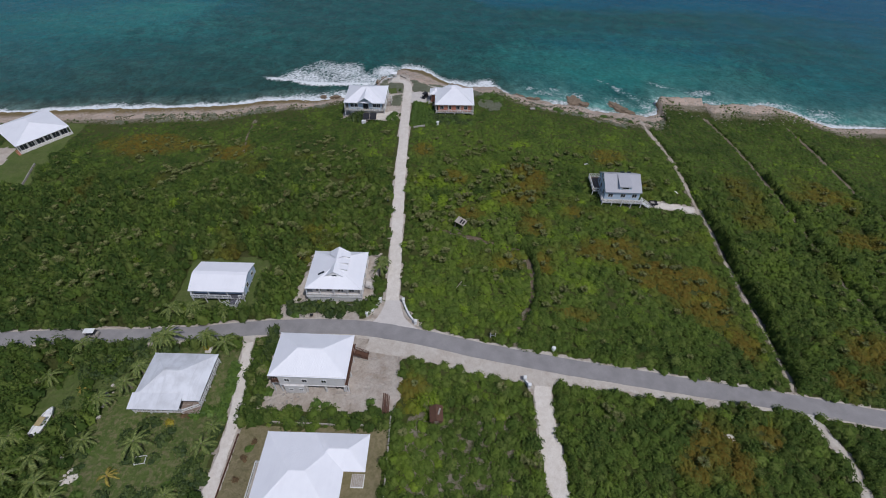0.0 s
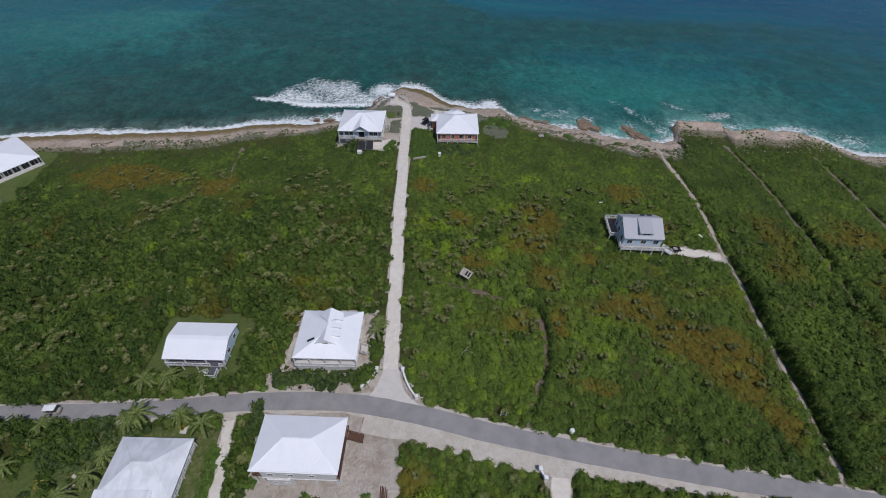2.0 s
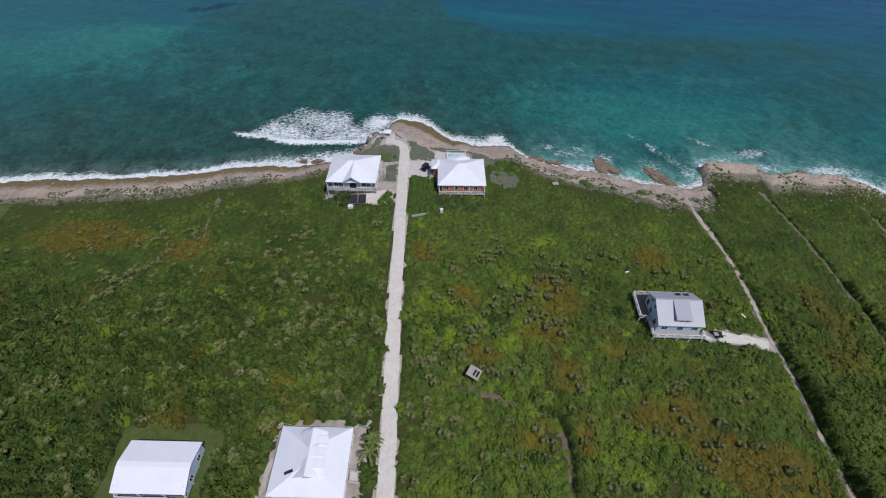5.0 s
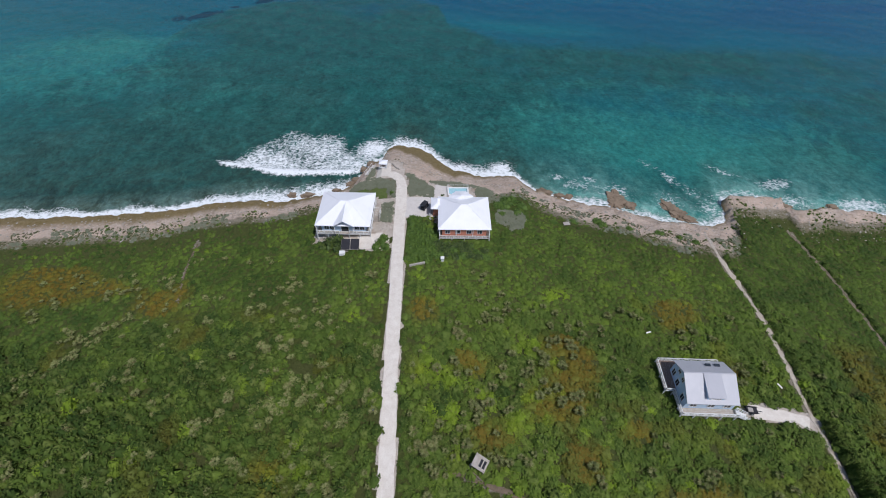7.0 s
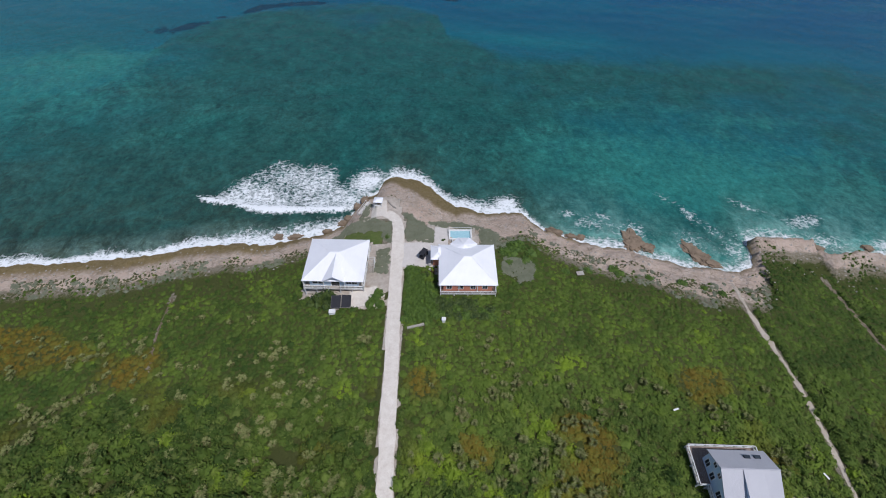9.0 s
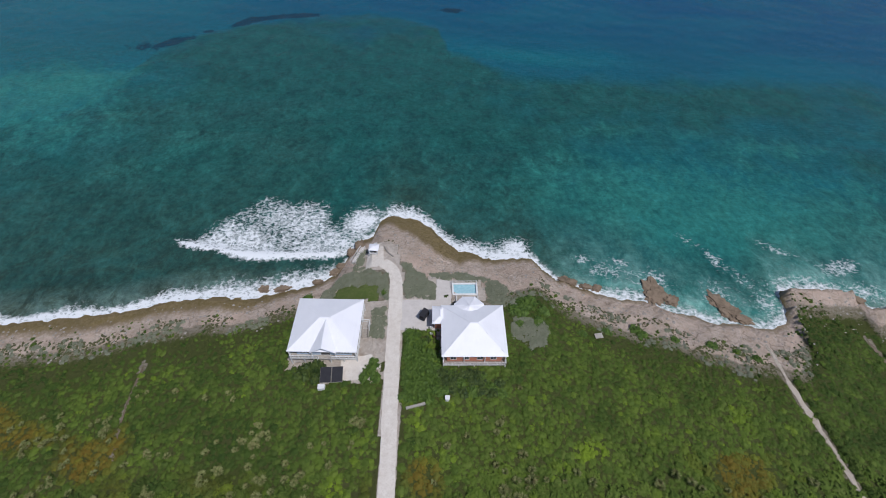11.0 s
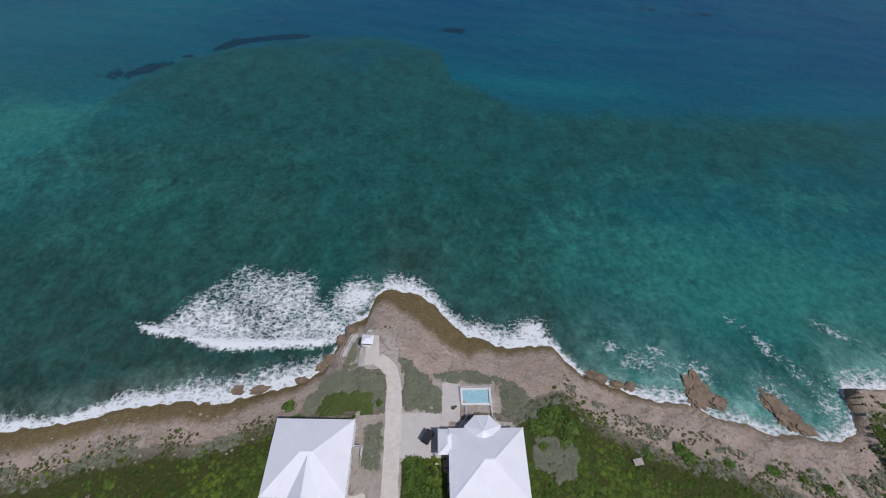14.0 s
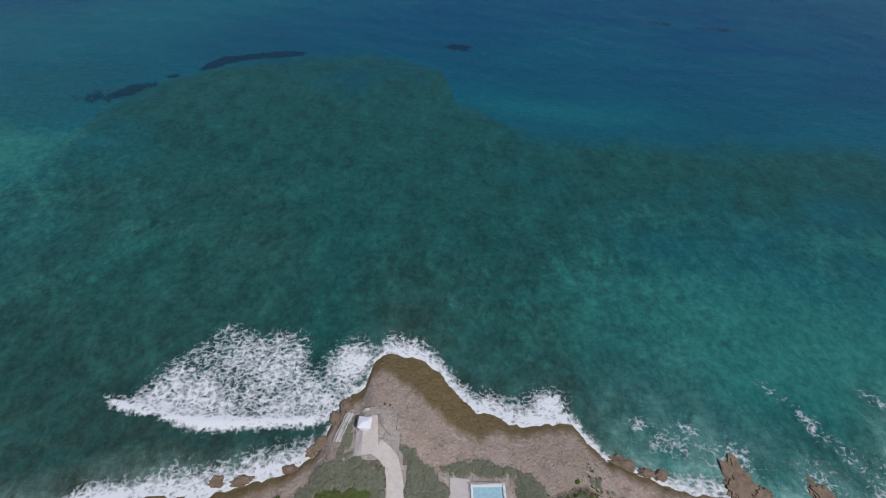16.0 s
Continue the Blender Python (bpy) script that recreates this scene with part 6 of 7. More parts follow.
    spots += [("rosy", x, y, r, h, "small reddish shrub on dry grass") for x, y, r, h in ((-36.4, 30.2, 0.8, 0.7), (-36.8, 26.6, 0.7, 0.6), (-35.6, 33.4, 0.7, 0.8))] + [("bright", -36.2, 32.2, 0.9, 0.9, "small green shrub on dry grass")]
    spots += [("dark", -60.5 + 2.0 * k, 62.6 + 0.5 * math.sin(3 * k), 1.4, 1.4, "low bush between the stilted house and the road") for k in range(4)]
    spots += [("bright", -12.5 + 1.45 * i, 141.6 + 1.65 * j + 0.25 * math.sin(3 * i + j), 1.3, 1.25 + 0.15 * math.sin(5 * i + 2 * j), "thick green hedge bush beside the driveway") for j in range(-4, 6) for i in range((5, 5, 4, 3, 2, 1, 4, 5, 5, 5)[j])]
    spots += [("dark" if (i + j) % 3 else "bright", -5.2 + 1.9 * i, 136.4 + 1.7 * j + 0.3 * math.sin(2 * i + j), 1.35, 1.0 + 0.2 * math.sin(4 * i + j), "low green bush below the salmon house") for i in range(7) for j in range(2 if i > 4 else 3)]
    spots += [("bright", -19.2, 139.0, 1.5, 1.4, "thick green hedge bush beside the driveway"), ("bright", -19.8, 140.6, 1.6, 1.5, "thick green hedge bush beside the driveway"), ("bright", -19.3, 142.2, 1.3, 1.2, "thick green hedge bush beside the driveway"), ("bright", -20.9, 139.2, 1.3, 1.2, "thick green hedge bush beside the driveway"), ("dark", -31.6, 141.2, 2.1, 3.6, "tall bush in front of the porch"), ("dark", -33.6, 140.4, 2.0, 2.8, "tall bush in front of the porch"), ("dark", -30.9, 139.2, 1.6, 2.2, "tall bush in front of the porch"), ("dark", -5.5, 139.8, 1.6, 1.5, "bush below the front deck"), ("dark", -3, 139.4, 1.5, 1.3, "bush below the front deck"), ("dark", 2, 139.8, 1.4, 1.2, "bush below the front deck"), ("dark", -8.6, 147.7, 0.9, 1.1, "small palm-like shrub by the entry stair"), ("bright", 11.4, 156.2, 2.0, 1.4, "green mound of shore bush"), ("bright", 13.4, 158.6, 2.2, 1.6, "green mound of shore bush"), ("bright", 11.2, 152.6, 1.2, 1.0, "green mound of shore bush"), ("bright", -37.6, 160.5, 1.6, 1.2, "green mound of shore bush"), ("bright", -19.4, 160.3, 1.0, 1.0, "clipped green bush beside the driveway"), ("dark", -4.9, 159.6, 0.6, 0.8, "potted round bush on the concrete")]
    spots += [("bright", x, y, r, h, "green shore bush on the rocky edge") for x, y, r, h in ((14.9, 159.0, 1.7, 1.3), (13, 155.8, 1.8, 1.3), (17.2, 156.6, 1.7, 1.2), (15.6, 153.6, 1.5, 1.1), (12, 157.6, 1.6, 1.1), (37.9, 153, 1.6, 1.2), (39, 151.6, 1.4, 1.0), (25.2, 150.8, 1.2, 0.8), (46.5, 151, 1.2, 0.9), (54.6, 150, 1.3, 0.9), (63.7, 147, 1.3, 1.1), (59.5, 148.6, 1.0, 0.8), (31, 152, 1.2, 0.8))]
    last = ""
    for k, (word, x, y, r, h, label) in enumerate(spots):
        last = label or last
        o = tagged(new("bush", kinds[word, k % 3]), last, "bush", "garden bushes")
        o.matrix_world = pose(x, y, gz(x, y) - 0.1, 0, 0, 47 * k) @ Matrix.Diagonal((r, r, h, 1))


def palm_mesh(rng, n=15, length=3.0, fresh=True):
    """The fronds of a palm: each a bent rib with leaflets on both sides."""
    V, F = [], []
    for k in range(n):
        a = k / n * 6.283 * 2.4 + rng.uniform(-0.2, 0.2)
        lift, L = rng.uniform(0.15, 1.1), length * rng.uniform(0.8, 1.1)
        d, s = Vector((math.cos(a), math.sin(a), 0)), Vector((-math.sin(a), math.cos(a), 0))
        pts = []
        for j in range(7):
            t = j / 6
            pts.append(d * (L * t * (1 - 0.12 * t)) + Vector((0, 0, L * (lift * t * 0.75 - (0.35 + lift * 0.65) * t * t))))
        for j in range(6):
            w = (0.12 + 0.3 * math.sin(math.pi * min(1, (j + 1.2) / 7))) * length / 3
            for side in (-1, 1):
                for m in range(2):
                    p = pts[j].lerp(pts[j + 1], m / 2)
                    q = pts[j].lerp(pts[j + 1], m / 2 + 0.62)
                    tip = p.lerp(q, 1.3) + s * side * w * rng.uniform(0.8, 1.1) + Vector((0, 0, -0.4 * w))
                    b = len(V)
                    V += [tuple(p), tuple(q), tuple(tip)]
                    F.append((b, b + 1, b + 2) if side > 0 else (b, b + 2, b + 1))
    me = bpy.data.meshes.new("crown")
    me.from_pydata(V, [], F)
    return me


def palms():
    rng = random.Random(4)
    crowns = []
    for k in range(4):
        me = palm_mesh(rng, 15 + k, 3.3)
        me.materials.append(PALMGREEN)
        crowns.append(me)
    dry = palm_mesh(rng, 9, 2.2)
    dry.materials.append(PALMDRY)

    def palm(x, y, height, size, crown, label, k):
        e = tagged(new("palm_tree"), label, "palm tree", "garden palms")
        e.matrix_world = pose(x, y, gz(x, y) - 0.1, 0, 0, 67 * k)
        bm = bmesh.new()
        rings = []
        for j in range(7):
            t = j / 6
            c = Vector((0.35 * t * t, 0, height * t))
            r = 0.2 - 0.09 * t + (0.07 if j == 0 else 0)
            rings.append([bm.verts.new(c + Vector((math.cos(i * 1.0472) * r, math.sin(i * 1.0472) * r, 0))) for i in range(6)])
        for p, q in zip(rings, rings[1:]):
            for i in range(6):
                bm.faces.new((p[i], p[(i + 1) % 6], q[(i + 1) % 6], q[i]))
        bm.faces.new(rings[-1])
        part("trunk", bm, BARK, e)
        c = new("crown", crown)
        c.parent = e
        c.matrix_local = pose(0.35, 0, height - 0.1) @ Matrix.Diagonal((size, size, size, 1))

    green_label, gold_label = "coconut palm with arching grey-green fronds in the garden", "small yellowing palm on the lawn"
    spots = [(-78.6, 52.2, 2.4, 0.8), (-78.4, 49.0, 2.0, 0.6), (-80.0, 44.3, 2.2, 0.75), (-67.3, 40.0, 2.6, 0.95), (-60.5, 54.8, 3.6, 1.1), (-52.4, 54.6, 3.4, 0.9), (-47.6, 52.9, 3.2, 1.0), (-62.9, 46.6, 2.8, 0.9), (-63.9, 43.4, 2.8, 0.85), (-56.6, 32.1, 2.6, 1.1), (-74.0, 29.0, 2.4, 1.1), (-71.2, 34.8, 2.0, 0.9), (-70.6, 24.0, 2.2, 1.1),
             (-43.6, 35.4, 2.0, 0.7), (-44.2, 32.2, 2.0, 0.85), (-47.5, 23.6, 1.8, 0.75), (-63.4, 62.0, 2.8, 1.0), (-58.4, 62.4, 2.6, 1.05), (-50.6, 61.6, 1.9, 0.85), (-80.1, 32.2, 2.2, 0.95), (-66.7, 32.4, 1.8, 0.8), (-62.6, 56.8 - 3, 3.0, 0.9), (-16.2, 72.8, 2.8, 0.75), (-15.6, 75.2, 2.4, 0.7), (-76.5, 25.5, 2.2, 0.95), (-66.5, 22.6, 1.8, 0.9), (-30.2, 81.8, 1.6, 0.6)]
    for k, (x, y, hgt, s) in enumerate(spots):
        palm(x, y, hgt, s, crowns[k % 4], green_label, k)
    for k, (x, y, s) in enumerate(((-59.8, 26.2, 0.95), (-73.4, 42.2, 0.75), (-36.3, 77.5, 0.6), (-78.9, 48.6, 0.6))):
        palm(x, y, 1.0, s, dry, gold_label, k)


bushes()
palms()


# ---- walls, vehicles and small things ----
def wall_line(name, pts, height, thick, mat, label, pillars=True, category="wall"):
    """A low free-standing wall along a line, with pillars and caps at its ends."""
    c = dense(pts, 0.5)
    e = tagged(new(name), label, category)
    mid = c[len(c) // 2]
    e.matrix_world = pose(mid[0], mid[1], gz(*mid))
    off = Vector((mid[0], mid[1], gz(*mid)))
    d = np.gradient(c, axis=0)
    nrm = np.stack([d[:, 1], -d[:, 0]], -1) / np.hypot(d[:, 0], d[:, 1])[:, None] * thick / 2
    bm = bmesh.new()
    rows = []
    for q, n in zip(c, nrm):
        z = gz(*q)
        rows.append([bm.verts.new(Vector((q[0] + s * n[0], q[1] + s * n[1], z + k)) - off) for s, k in ((-1, -0.3), (-1, height), (1, height), (1, -0.3))])
    for a, b in zip(rows, rows[1:]):
        for i in range(3):
            bm.faces.new((a[i], a[i + 1], b[i + 1], b[i]))
    bm.faces.new(rows[0][::-1])
    bm.faces.new(rows[-1])
    bmesh.ops.recalc_face_normals(bm, faces=bm.faces)
    part("wall", bm, mat, e)
    if pillars:
        for q in (c[0], c[-1]):
            x, y, z = q[0] - off.x, q[1] - off.y, gz(*q) - off.z
            p = part("pillar", box(x - 0.28, x + 0.28, y - 0.28, y + 0.28, z - 0.3, z + height + 0.45), mat, e)
            part("cap", box(x - 0.36, x + 0.36, y - 0.36, y + 0.36, z + height + 0.45, z + height + 0.57, bevel=0.04), mat, p)
    return e


STONE = worn("grey_block", (0.4, 0.37, 0.33), (0.25, 0.22, 0.19), 0.9, 1.5, fine=10)
wall_line("gate_wall", [(-18.8, 60.4), (-16.6, 61.8), (-15.2, 63.8), (-14.8, 66.3)], 0.75, 0.35, WHITE, "curved white gate wall with pillars beside the driveway")
wall_line("gate_wall", [(-10.1, 66.2), (-9.4, 63), (-8.2, 60.2), (-5.6, 58.4)], 0.75, 0.35, WHITE, "curved white gate wall with pillars beside the driveway")
wall_line("gate_wall", [(15.7, 47.4), (17.0, 46.7), (17.6, 45.5), (17.6, 43.6)], 0.8, 0.35, WHITE, "short curved white wall at the limestone lane")
wall_line("garden_wall", [(-10.1, 40), (-9.8, 12)], 0.6, 0.25, STONE, "low grey block wall at the edge of the lawn", False)
wall_line("garden_wall", [(-38.8, 37.2), (-12, 36.9)], 0.5, 0.25, STONE, "low grey block wall behind the large white house", False)
wall_line("garden_fence", [(-38.9, 36), (-39.3, 14)], 0.45, 0.12, RUSTY, "low dark timber edging beside the lane", False)
wall_line("garden_wall", [(-15.4, 77.8), (-19.2, 78.6)], 0.6, 0.2, STONE, "low pale block wall beside the driveway", False)
wall_line("sea_wall", [(-25.4, 177.2), (-21.6, 177.4)], 0.5, 0.25, WHITE, "low white wall at the edge of the landing", False)
wall_line("sea_wall", [(-20.9, 177), (-20.2, 172.6), (-17, 171.6)], 0.4, 0.22, STONE, "low stone kerb beside the landing", False)
wall_line("ruin_wall", [(-13.6, 132.5), (-10.5, 133), (-7.2, 134.3)], 0.5, 0.45, STONE, "broken low stone wall in the bush", False)
wall_line("kerb", [(-30.6, 143.2), (-37.4, 143)], 0.25, 0.3, STONE, "low stone edging below the deck", False)
wall_line("fence", [(-127.5, 102), (-130.5, 117)], 0.6, 0.2, STONE, "long grey timber fence on the grass", False)


def gazebo():
    x, y = -23.1, 173.9
    e = tagged(new("gazebo"), "small white-roofed shelter with benches on the sea landing", "gazebo")
    e.matrix_world = pose(x, y, gz(x, y) + 0.1, 0, 0, -3)
    p, f = hip_points(-1.25, 1.25, -1.1, 1.1, 2.0, 2.5, 1.0)
    part("roof", slab_roof(p, f, 0.1), ROOF_WHITE, e)
    for i in (-1, 1):
        for j in (-1, 1):
            part("post", box(i * 1.05 - 0.07, i * 1.05 + 0.07, j * 0.9 - 0.07, j * 0.9 + 0.07, -0.2, 2.0), WHITE, e)
        part("bench", box(-0.95, 0.95, i * 0.72 - 0.2, i * 0.72 + 0.2, 0.36, 0.44), WHITE, e)
        part("rail", beam((-1.05, i * 0.9, 0.85), (1.05, i * 0.9, 0.85), 0.07), WHITE, e)
    part("table", box(-0.5, 0.5, -0.3, 0.3, 0.66, 0.72), BOARD, e)
    part("table_leg", box(-0.07, 0.07, -0.07, 0.07, -0.1, 0.66), BOARD, e)


def sea_stair():
    e = tagged(new("sea_stair"), "white concrete steps with rails going down to the sea", "stairs")
    a, b = Vector((-26.6, 176.8, 0)), Vector((-28.2, 171.0, 0))
    za, zb = gz(a.x, a.y) + 0.4, max(gz(b.x, b.y), SEA) + 0.5
    e.matrix_world = pose(a.x, a.y, za)
    n = 12
    for k in range(n):
        p = a.lerp(b, k / n) - a
        part("step", box(p.x - 0.55, p.x + 0.55, p.y - 0.3, p.y + 0.3, (zb - za) * k / n - 0.9, (zb - za) * k / n), CONCRETE, e)
    for s in (-0.55, 0.55):
        part("rail", beam((s, 0, 0.9), (b.x - a.x + s, b.y - a.y, zb - za + 0.9), 0.09), WHITE, e)
        for k in range(4):
            p = a.lerp(b, k / 3) - a
            part("rail_post", box(p.x + s - 0.05, p.x + s + 0.05, p.y - 0.05, p.y + 0.05, (zb - za) * k / 3 - 0.3, (zb - za) * k / 3 + 0.9), WHITE, e)


def wheel(parent, x, y, r, w=0.2):
    bm = bmesh.new()
    bmesh.ops.create_cone(bm, cap_ends=True, segments=16, radius1=r, radius2=r, depth=w, matrix=pose(x, y, r, 90, 0, 0))
    t = part("wheel", bm, DARK, parent)
    bm = bmesh.new()
    bmesh.ops.create_cone(bm, cap_ends=True, segments=12, radius1=r * 0.5, radius2=r * 0.5, depth=w + 0.03, matrix=pose(x, y, r, 90, 0, 0))
    part("rim", bm, WHITE, t)


def golf_cart(x, y, turn, roof_mat, body_mat, label):
    e = tagged(new("golf_cart"), label, "golf cart")
    e.matrix_world = pose(x, y, gz(x, y) + 0.11, 0, 0, turn)
    part("body", box(-1.25, 1.25, -0.6, 0.6, 0.25, 0.55, bevel=0.08), body_mat, e)
    part("cowl", box(0.75, 1.3, -0.58, 0.58, 0.55, 0.95, bevel=0.12), body_mat, e)
    part("rear_body", box(-1.3, -0.5, -0.58, 0.58, 0.55, 0.75, bevel=0.06), body_mat, e)
    for k in (-0.75, 0.05):
        s = part("seat", box(k - 0.25, k + 0.25, -0.52, 0.52, 0.75, 0.87, bevel=0.04), DARK, e)
        part("backrest", box(k - 0.3, k - 0.2, -0.52, 0.52, 0.85, 1.25, bevel=0.03), DARK, s)
    part("roof", box(-1.35, 0.95, -0.66, 0.66, 1.85, 1.95, bevel=0.04), roof_mat, e)
    for i in (-1.2, 0.85):
        for j in (-0.55, 0.55):
            part("post", beam((i, j, 0.6), (i * 0.95, j, 1.86), 0.05), DARK, e)
    part("windscreen", box(0.84, 0.87, -0.5, 0.5, 0.98, 1.75), GLASS, e)
    for i in (-0.85, 0.9):
        for j in (-0.55, 0.55):
            wheel(e, i, j, 0.25)


def boat():
    x, y = -76.8, 35.6
    e = tagged(new("boat"), "white open motorboat with a tan cover lying in the garden", "boat")
    e.matrix_world = pose(x, y, gz(x, y), 0, 0, 84)
    V, F = [], []
    stations = [(-2.75, 0.95), (-1.5, 1.08), (0.2, 1.08), (1.4, 0.85), (2.2, 0.45), (2.75, 0.04)]
    for sx, w in stations:
        rise = 0.18 * max(0, sx) ** 1.4 / 3
        V += [(sx, -w, 1.05 + rise), (sx, -w * 0.8, 0.45 + rise), (sx, 0, 0.15 + rise * 1.6), (sx, w * 0.8, 0.45 + rise), (sx, w, 1.05 + rise), (sx, w * 0.82, 1.07 + rise), (sx, w * 0.8, 0.65 + rise), (sx, -w * 0.8, 0.65 + rise), (sx, -w * 0.82, 1.07 + rise)]
    n = 9
    for k in range(len(stations) - 1):
        for i in range(n):
            F.append((k * n + i, k * n + (i + 1) % n, (k + 1) * n + (i + 1) % n, (k + 1) * n + i))
    F.append(tuple(range(n)))
    bm = bmesh.new()
    vs = [bm.verts.new(v) for v in V]
    for f in F:
        bm.faces.new([vs[i] for i in f])
    bmesh.ops.recalc_face_normals(bm, faces=bm.faces)
    part("hull", bm, WHITE, e)
    part("foredeck", box(1.2, 2.2, -0.5, 0.5, 1.08, 1.2, bevel=0.08), WHITE, e)
    part("console", box(-0.6, 0.2, -0.4, 0.4, 0.65, 1.55, bevel=0.08), WHITE, e)
    part("cover", box(-1.3, 0.5, -0.6, 0.6, 1.5, 1.62, bevel=0.05), TAN, e, "tan canvas cover")
    part("outboard", box(-3.2, -2.78, -0.22, 0.22, 0.5, 1.5, bevel=0.1), DARK, e)
    for k in (-1.4, 1.2):
        part("cradle", box(k - 0.1, k + 0.1, -0.8, 0.8, -0.1, 0.5), BOARD, e)


TAN = worn("tan_canvas", (0.45, 0.36, 0.18), (0.3, 0.24, 0.12), 0.85, 1.5)


def panel_rack():
    x, y = -27.6, 139.4
    e = tagged(new("panel_rack"), "two dark panels on a low rack beside a white box", "solar panels")
    e.matrix_world = pose(x, y, gz(x, y) + 0.06, 0, 0, 4)
    for k in (-1, 1):
        p = part("panel", beam((k * 1.15, -1.5, 0.95), (k * 1.15, 1.5, 1.55), 2.1, 0.08), DARK, e)
        part("frame", beam((k * 1.15, -1.54, 0.9), (k * 1.15, 1.54, 1.5), 2.2, 0.05), STONE, p)
        for j in (-1.3, 1.3):
            part("leg", box(k * 1.9 - 0.05, k * 1.9 + 0.05, j - 0.05, j + 0.05, -0.2, 1.2 + 0.2 * j), STONE, e)
    part("box", box(-2.6, -1.2, -2.7, -1.7, -0.1, 0.9, bevel=0.05), WHITE, e)


def trailer():
    x, y = 57.4, 100.1
    e = tagged(new("trailer"), "small dark utility trailer parked on the sandy drive", "trailer")
    e.matrix_world = pose(x, y, gz(x, y) + 0.08, 0, 0, -6)
    part("bed", box(-1.3, 0.9, -0.65, 0.65, 0.5, 0.6), DARK, e)
    for q in ((-1.3, 0.9, -0.68, -0.62), (-1.3, 0.9, 0.62, 0.68), (-1.33, -1.27, -0.62, 0.62)):
        part("side", box(*q, 0.6, 0.95), DARK, e)
    part("drawbar", beam((0.9, 0, 0.5), (1.9, 0, 0.45), 0.08), DARK, e)
    part("load", box(-1.0, 0.0, -0.45, 0.45, 0.6, 0.85, bevel=0.08), STONE, e, "grey load")
    for j in (-0.75, 0.75):
        wheel(e, -0.2, j, 0.32)


def hut():
    """The wrecked timber hut in the scrub."""
    x, y = 3.3, 88.4
    e = tagged(new("hut"), "half-collapsed grey timber hut with a slatted roof", "hut")
    e.matrix_world = pose(x, y, gz(x, y), 0, 0, -28)
    part("roof", beam((-1.3, 0, 2.6), (1.3, 0, 2.1), 2.4, 0.08), PALE_BOARD, e)
    for k in range(5):
        part("slat", beam((-1.2 + 0.6 * k, -1.25, 2.62 - 0.115 * k), (-1.2 + 0.6 * k, 1.25, 2.62 - 0.115 * k), 0.12, 0.06), STONE, e)
    # solid dark plates on the roof, standing in for shade inside its holes
    for k in range(2):
        part("opening", box(-0.1 + 0.65 * k, 0.35 + 0.65 * k, -0.7, 0.7, 2.36 - 0.12 * k, 2.44 - 0.12 * k), DARK, e)
    for i in (-1.1, 1.1):
        for j in (-1, 1):
            part("post", box(i - 0.06, i + 0.06, j - 0.06, j + 0.06, -0.3, 2.3), BOARD, e)
    part("wall", box(-1.05, 1.05, 0.95, 1.02, 0, 1.9), BOARD, e)
    part("beam", beam((-0.9, -1.4, 0.3), (1.6, -2.2, 1.2), 0.12), BOARD, e)


def shed():
    x, y = -1.2, 38.6
    e = tagged(new("shed"), "small rusty brown garden shed with a gable roof", "shed")
    e.matrix_world = pose(x, y, gz(x, y), 0, 0, 4)
    for q in ((-1.1, 1.1, -1.4, -1.3), (-1.1, 1.1, 1.3, 1.4), (-1.1, -1.0, -1.3, 1.3), (1.0, 1.1, -1.3, 1.3)):
        part("wall", box(*q, -0.2, 2.0), RUSTY, e)
    part("roof", slab_roof([(-1.3, -1.6, 1.9), (0, -1.6, 2.6), (1.3, -1.6, 1.9), (-1.3, 1.6, 1.9), (0, 1.6, 2.6), (1.3, 1.6, 1.9)], [(0, 1, 4, 3), (1, 2, 5, 4)], 0.08), RUSTY, e)
    part("door", box(-0.4, 0.4, -1.44, -1.4, 0, 1.8), BOARD, e)
    part("patch", beam((0.35, -0.4, 2.47), (0.75, 0.9, 2.26), 0.35, 0.03), STONE, e, "pale repair sheet")


gazebo()
sea_stair()
golf_cart(-78.5, 55.4, 4, WHITE, STONE, "golf cart with a white roof on the paved road")
golf_cart(-9.6, 153.6, 60, DARK, DARK, "dark golf cart parked beside the entry stair")
boat()
panel_rack()
trailer()
hut()
shed()


# ---- rocks ----
ROCK = worn("limestone", (0.27, 0.205, 0.145), (0.085, 0.065, 0.045), 0.95, 0.7, spec=0.15, fine=4, bump=1.0)


def rock_mesh(seed, flat=0.55):
    bm = bmesh.new()
    bmesh.ops.create_icosphere(bm, subdivisions=4, radius=1.0)
    for v in bm.verts:
        n = noise.noise(v.co * 1.3 + Vector((seed * 3.7, 0, 0))) * 0.5 + noise.noise(v.co * 3.4 + Vector((0, seed * 2.1, 0))) * 0.4 + noise.noise(v.co * 8 + Vector((0, 0, seed))) * 0.28
        v.co *= 1 + n
        v.co.z *= flat
        v.co = Vector((v.co.x, v.co.y, 0.55 * v.co.z + 0.45 * round(v.co.z * 5) / 5))
        v.co.z = min(v.co.z, 0.42 + 0.12 * n)
    me = bpy.data.meshes.new("boulder")
    bm.to_mesh(me)
    bm.free()
    me.materials.append(ROCK)
    return me


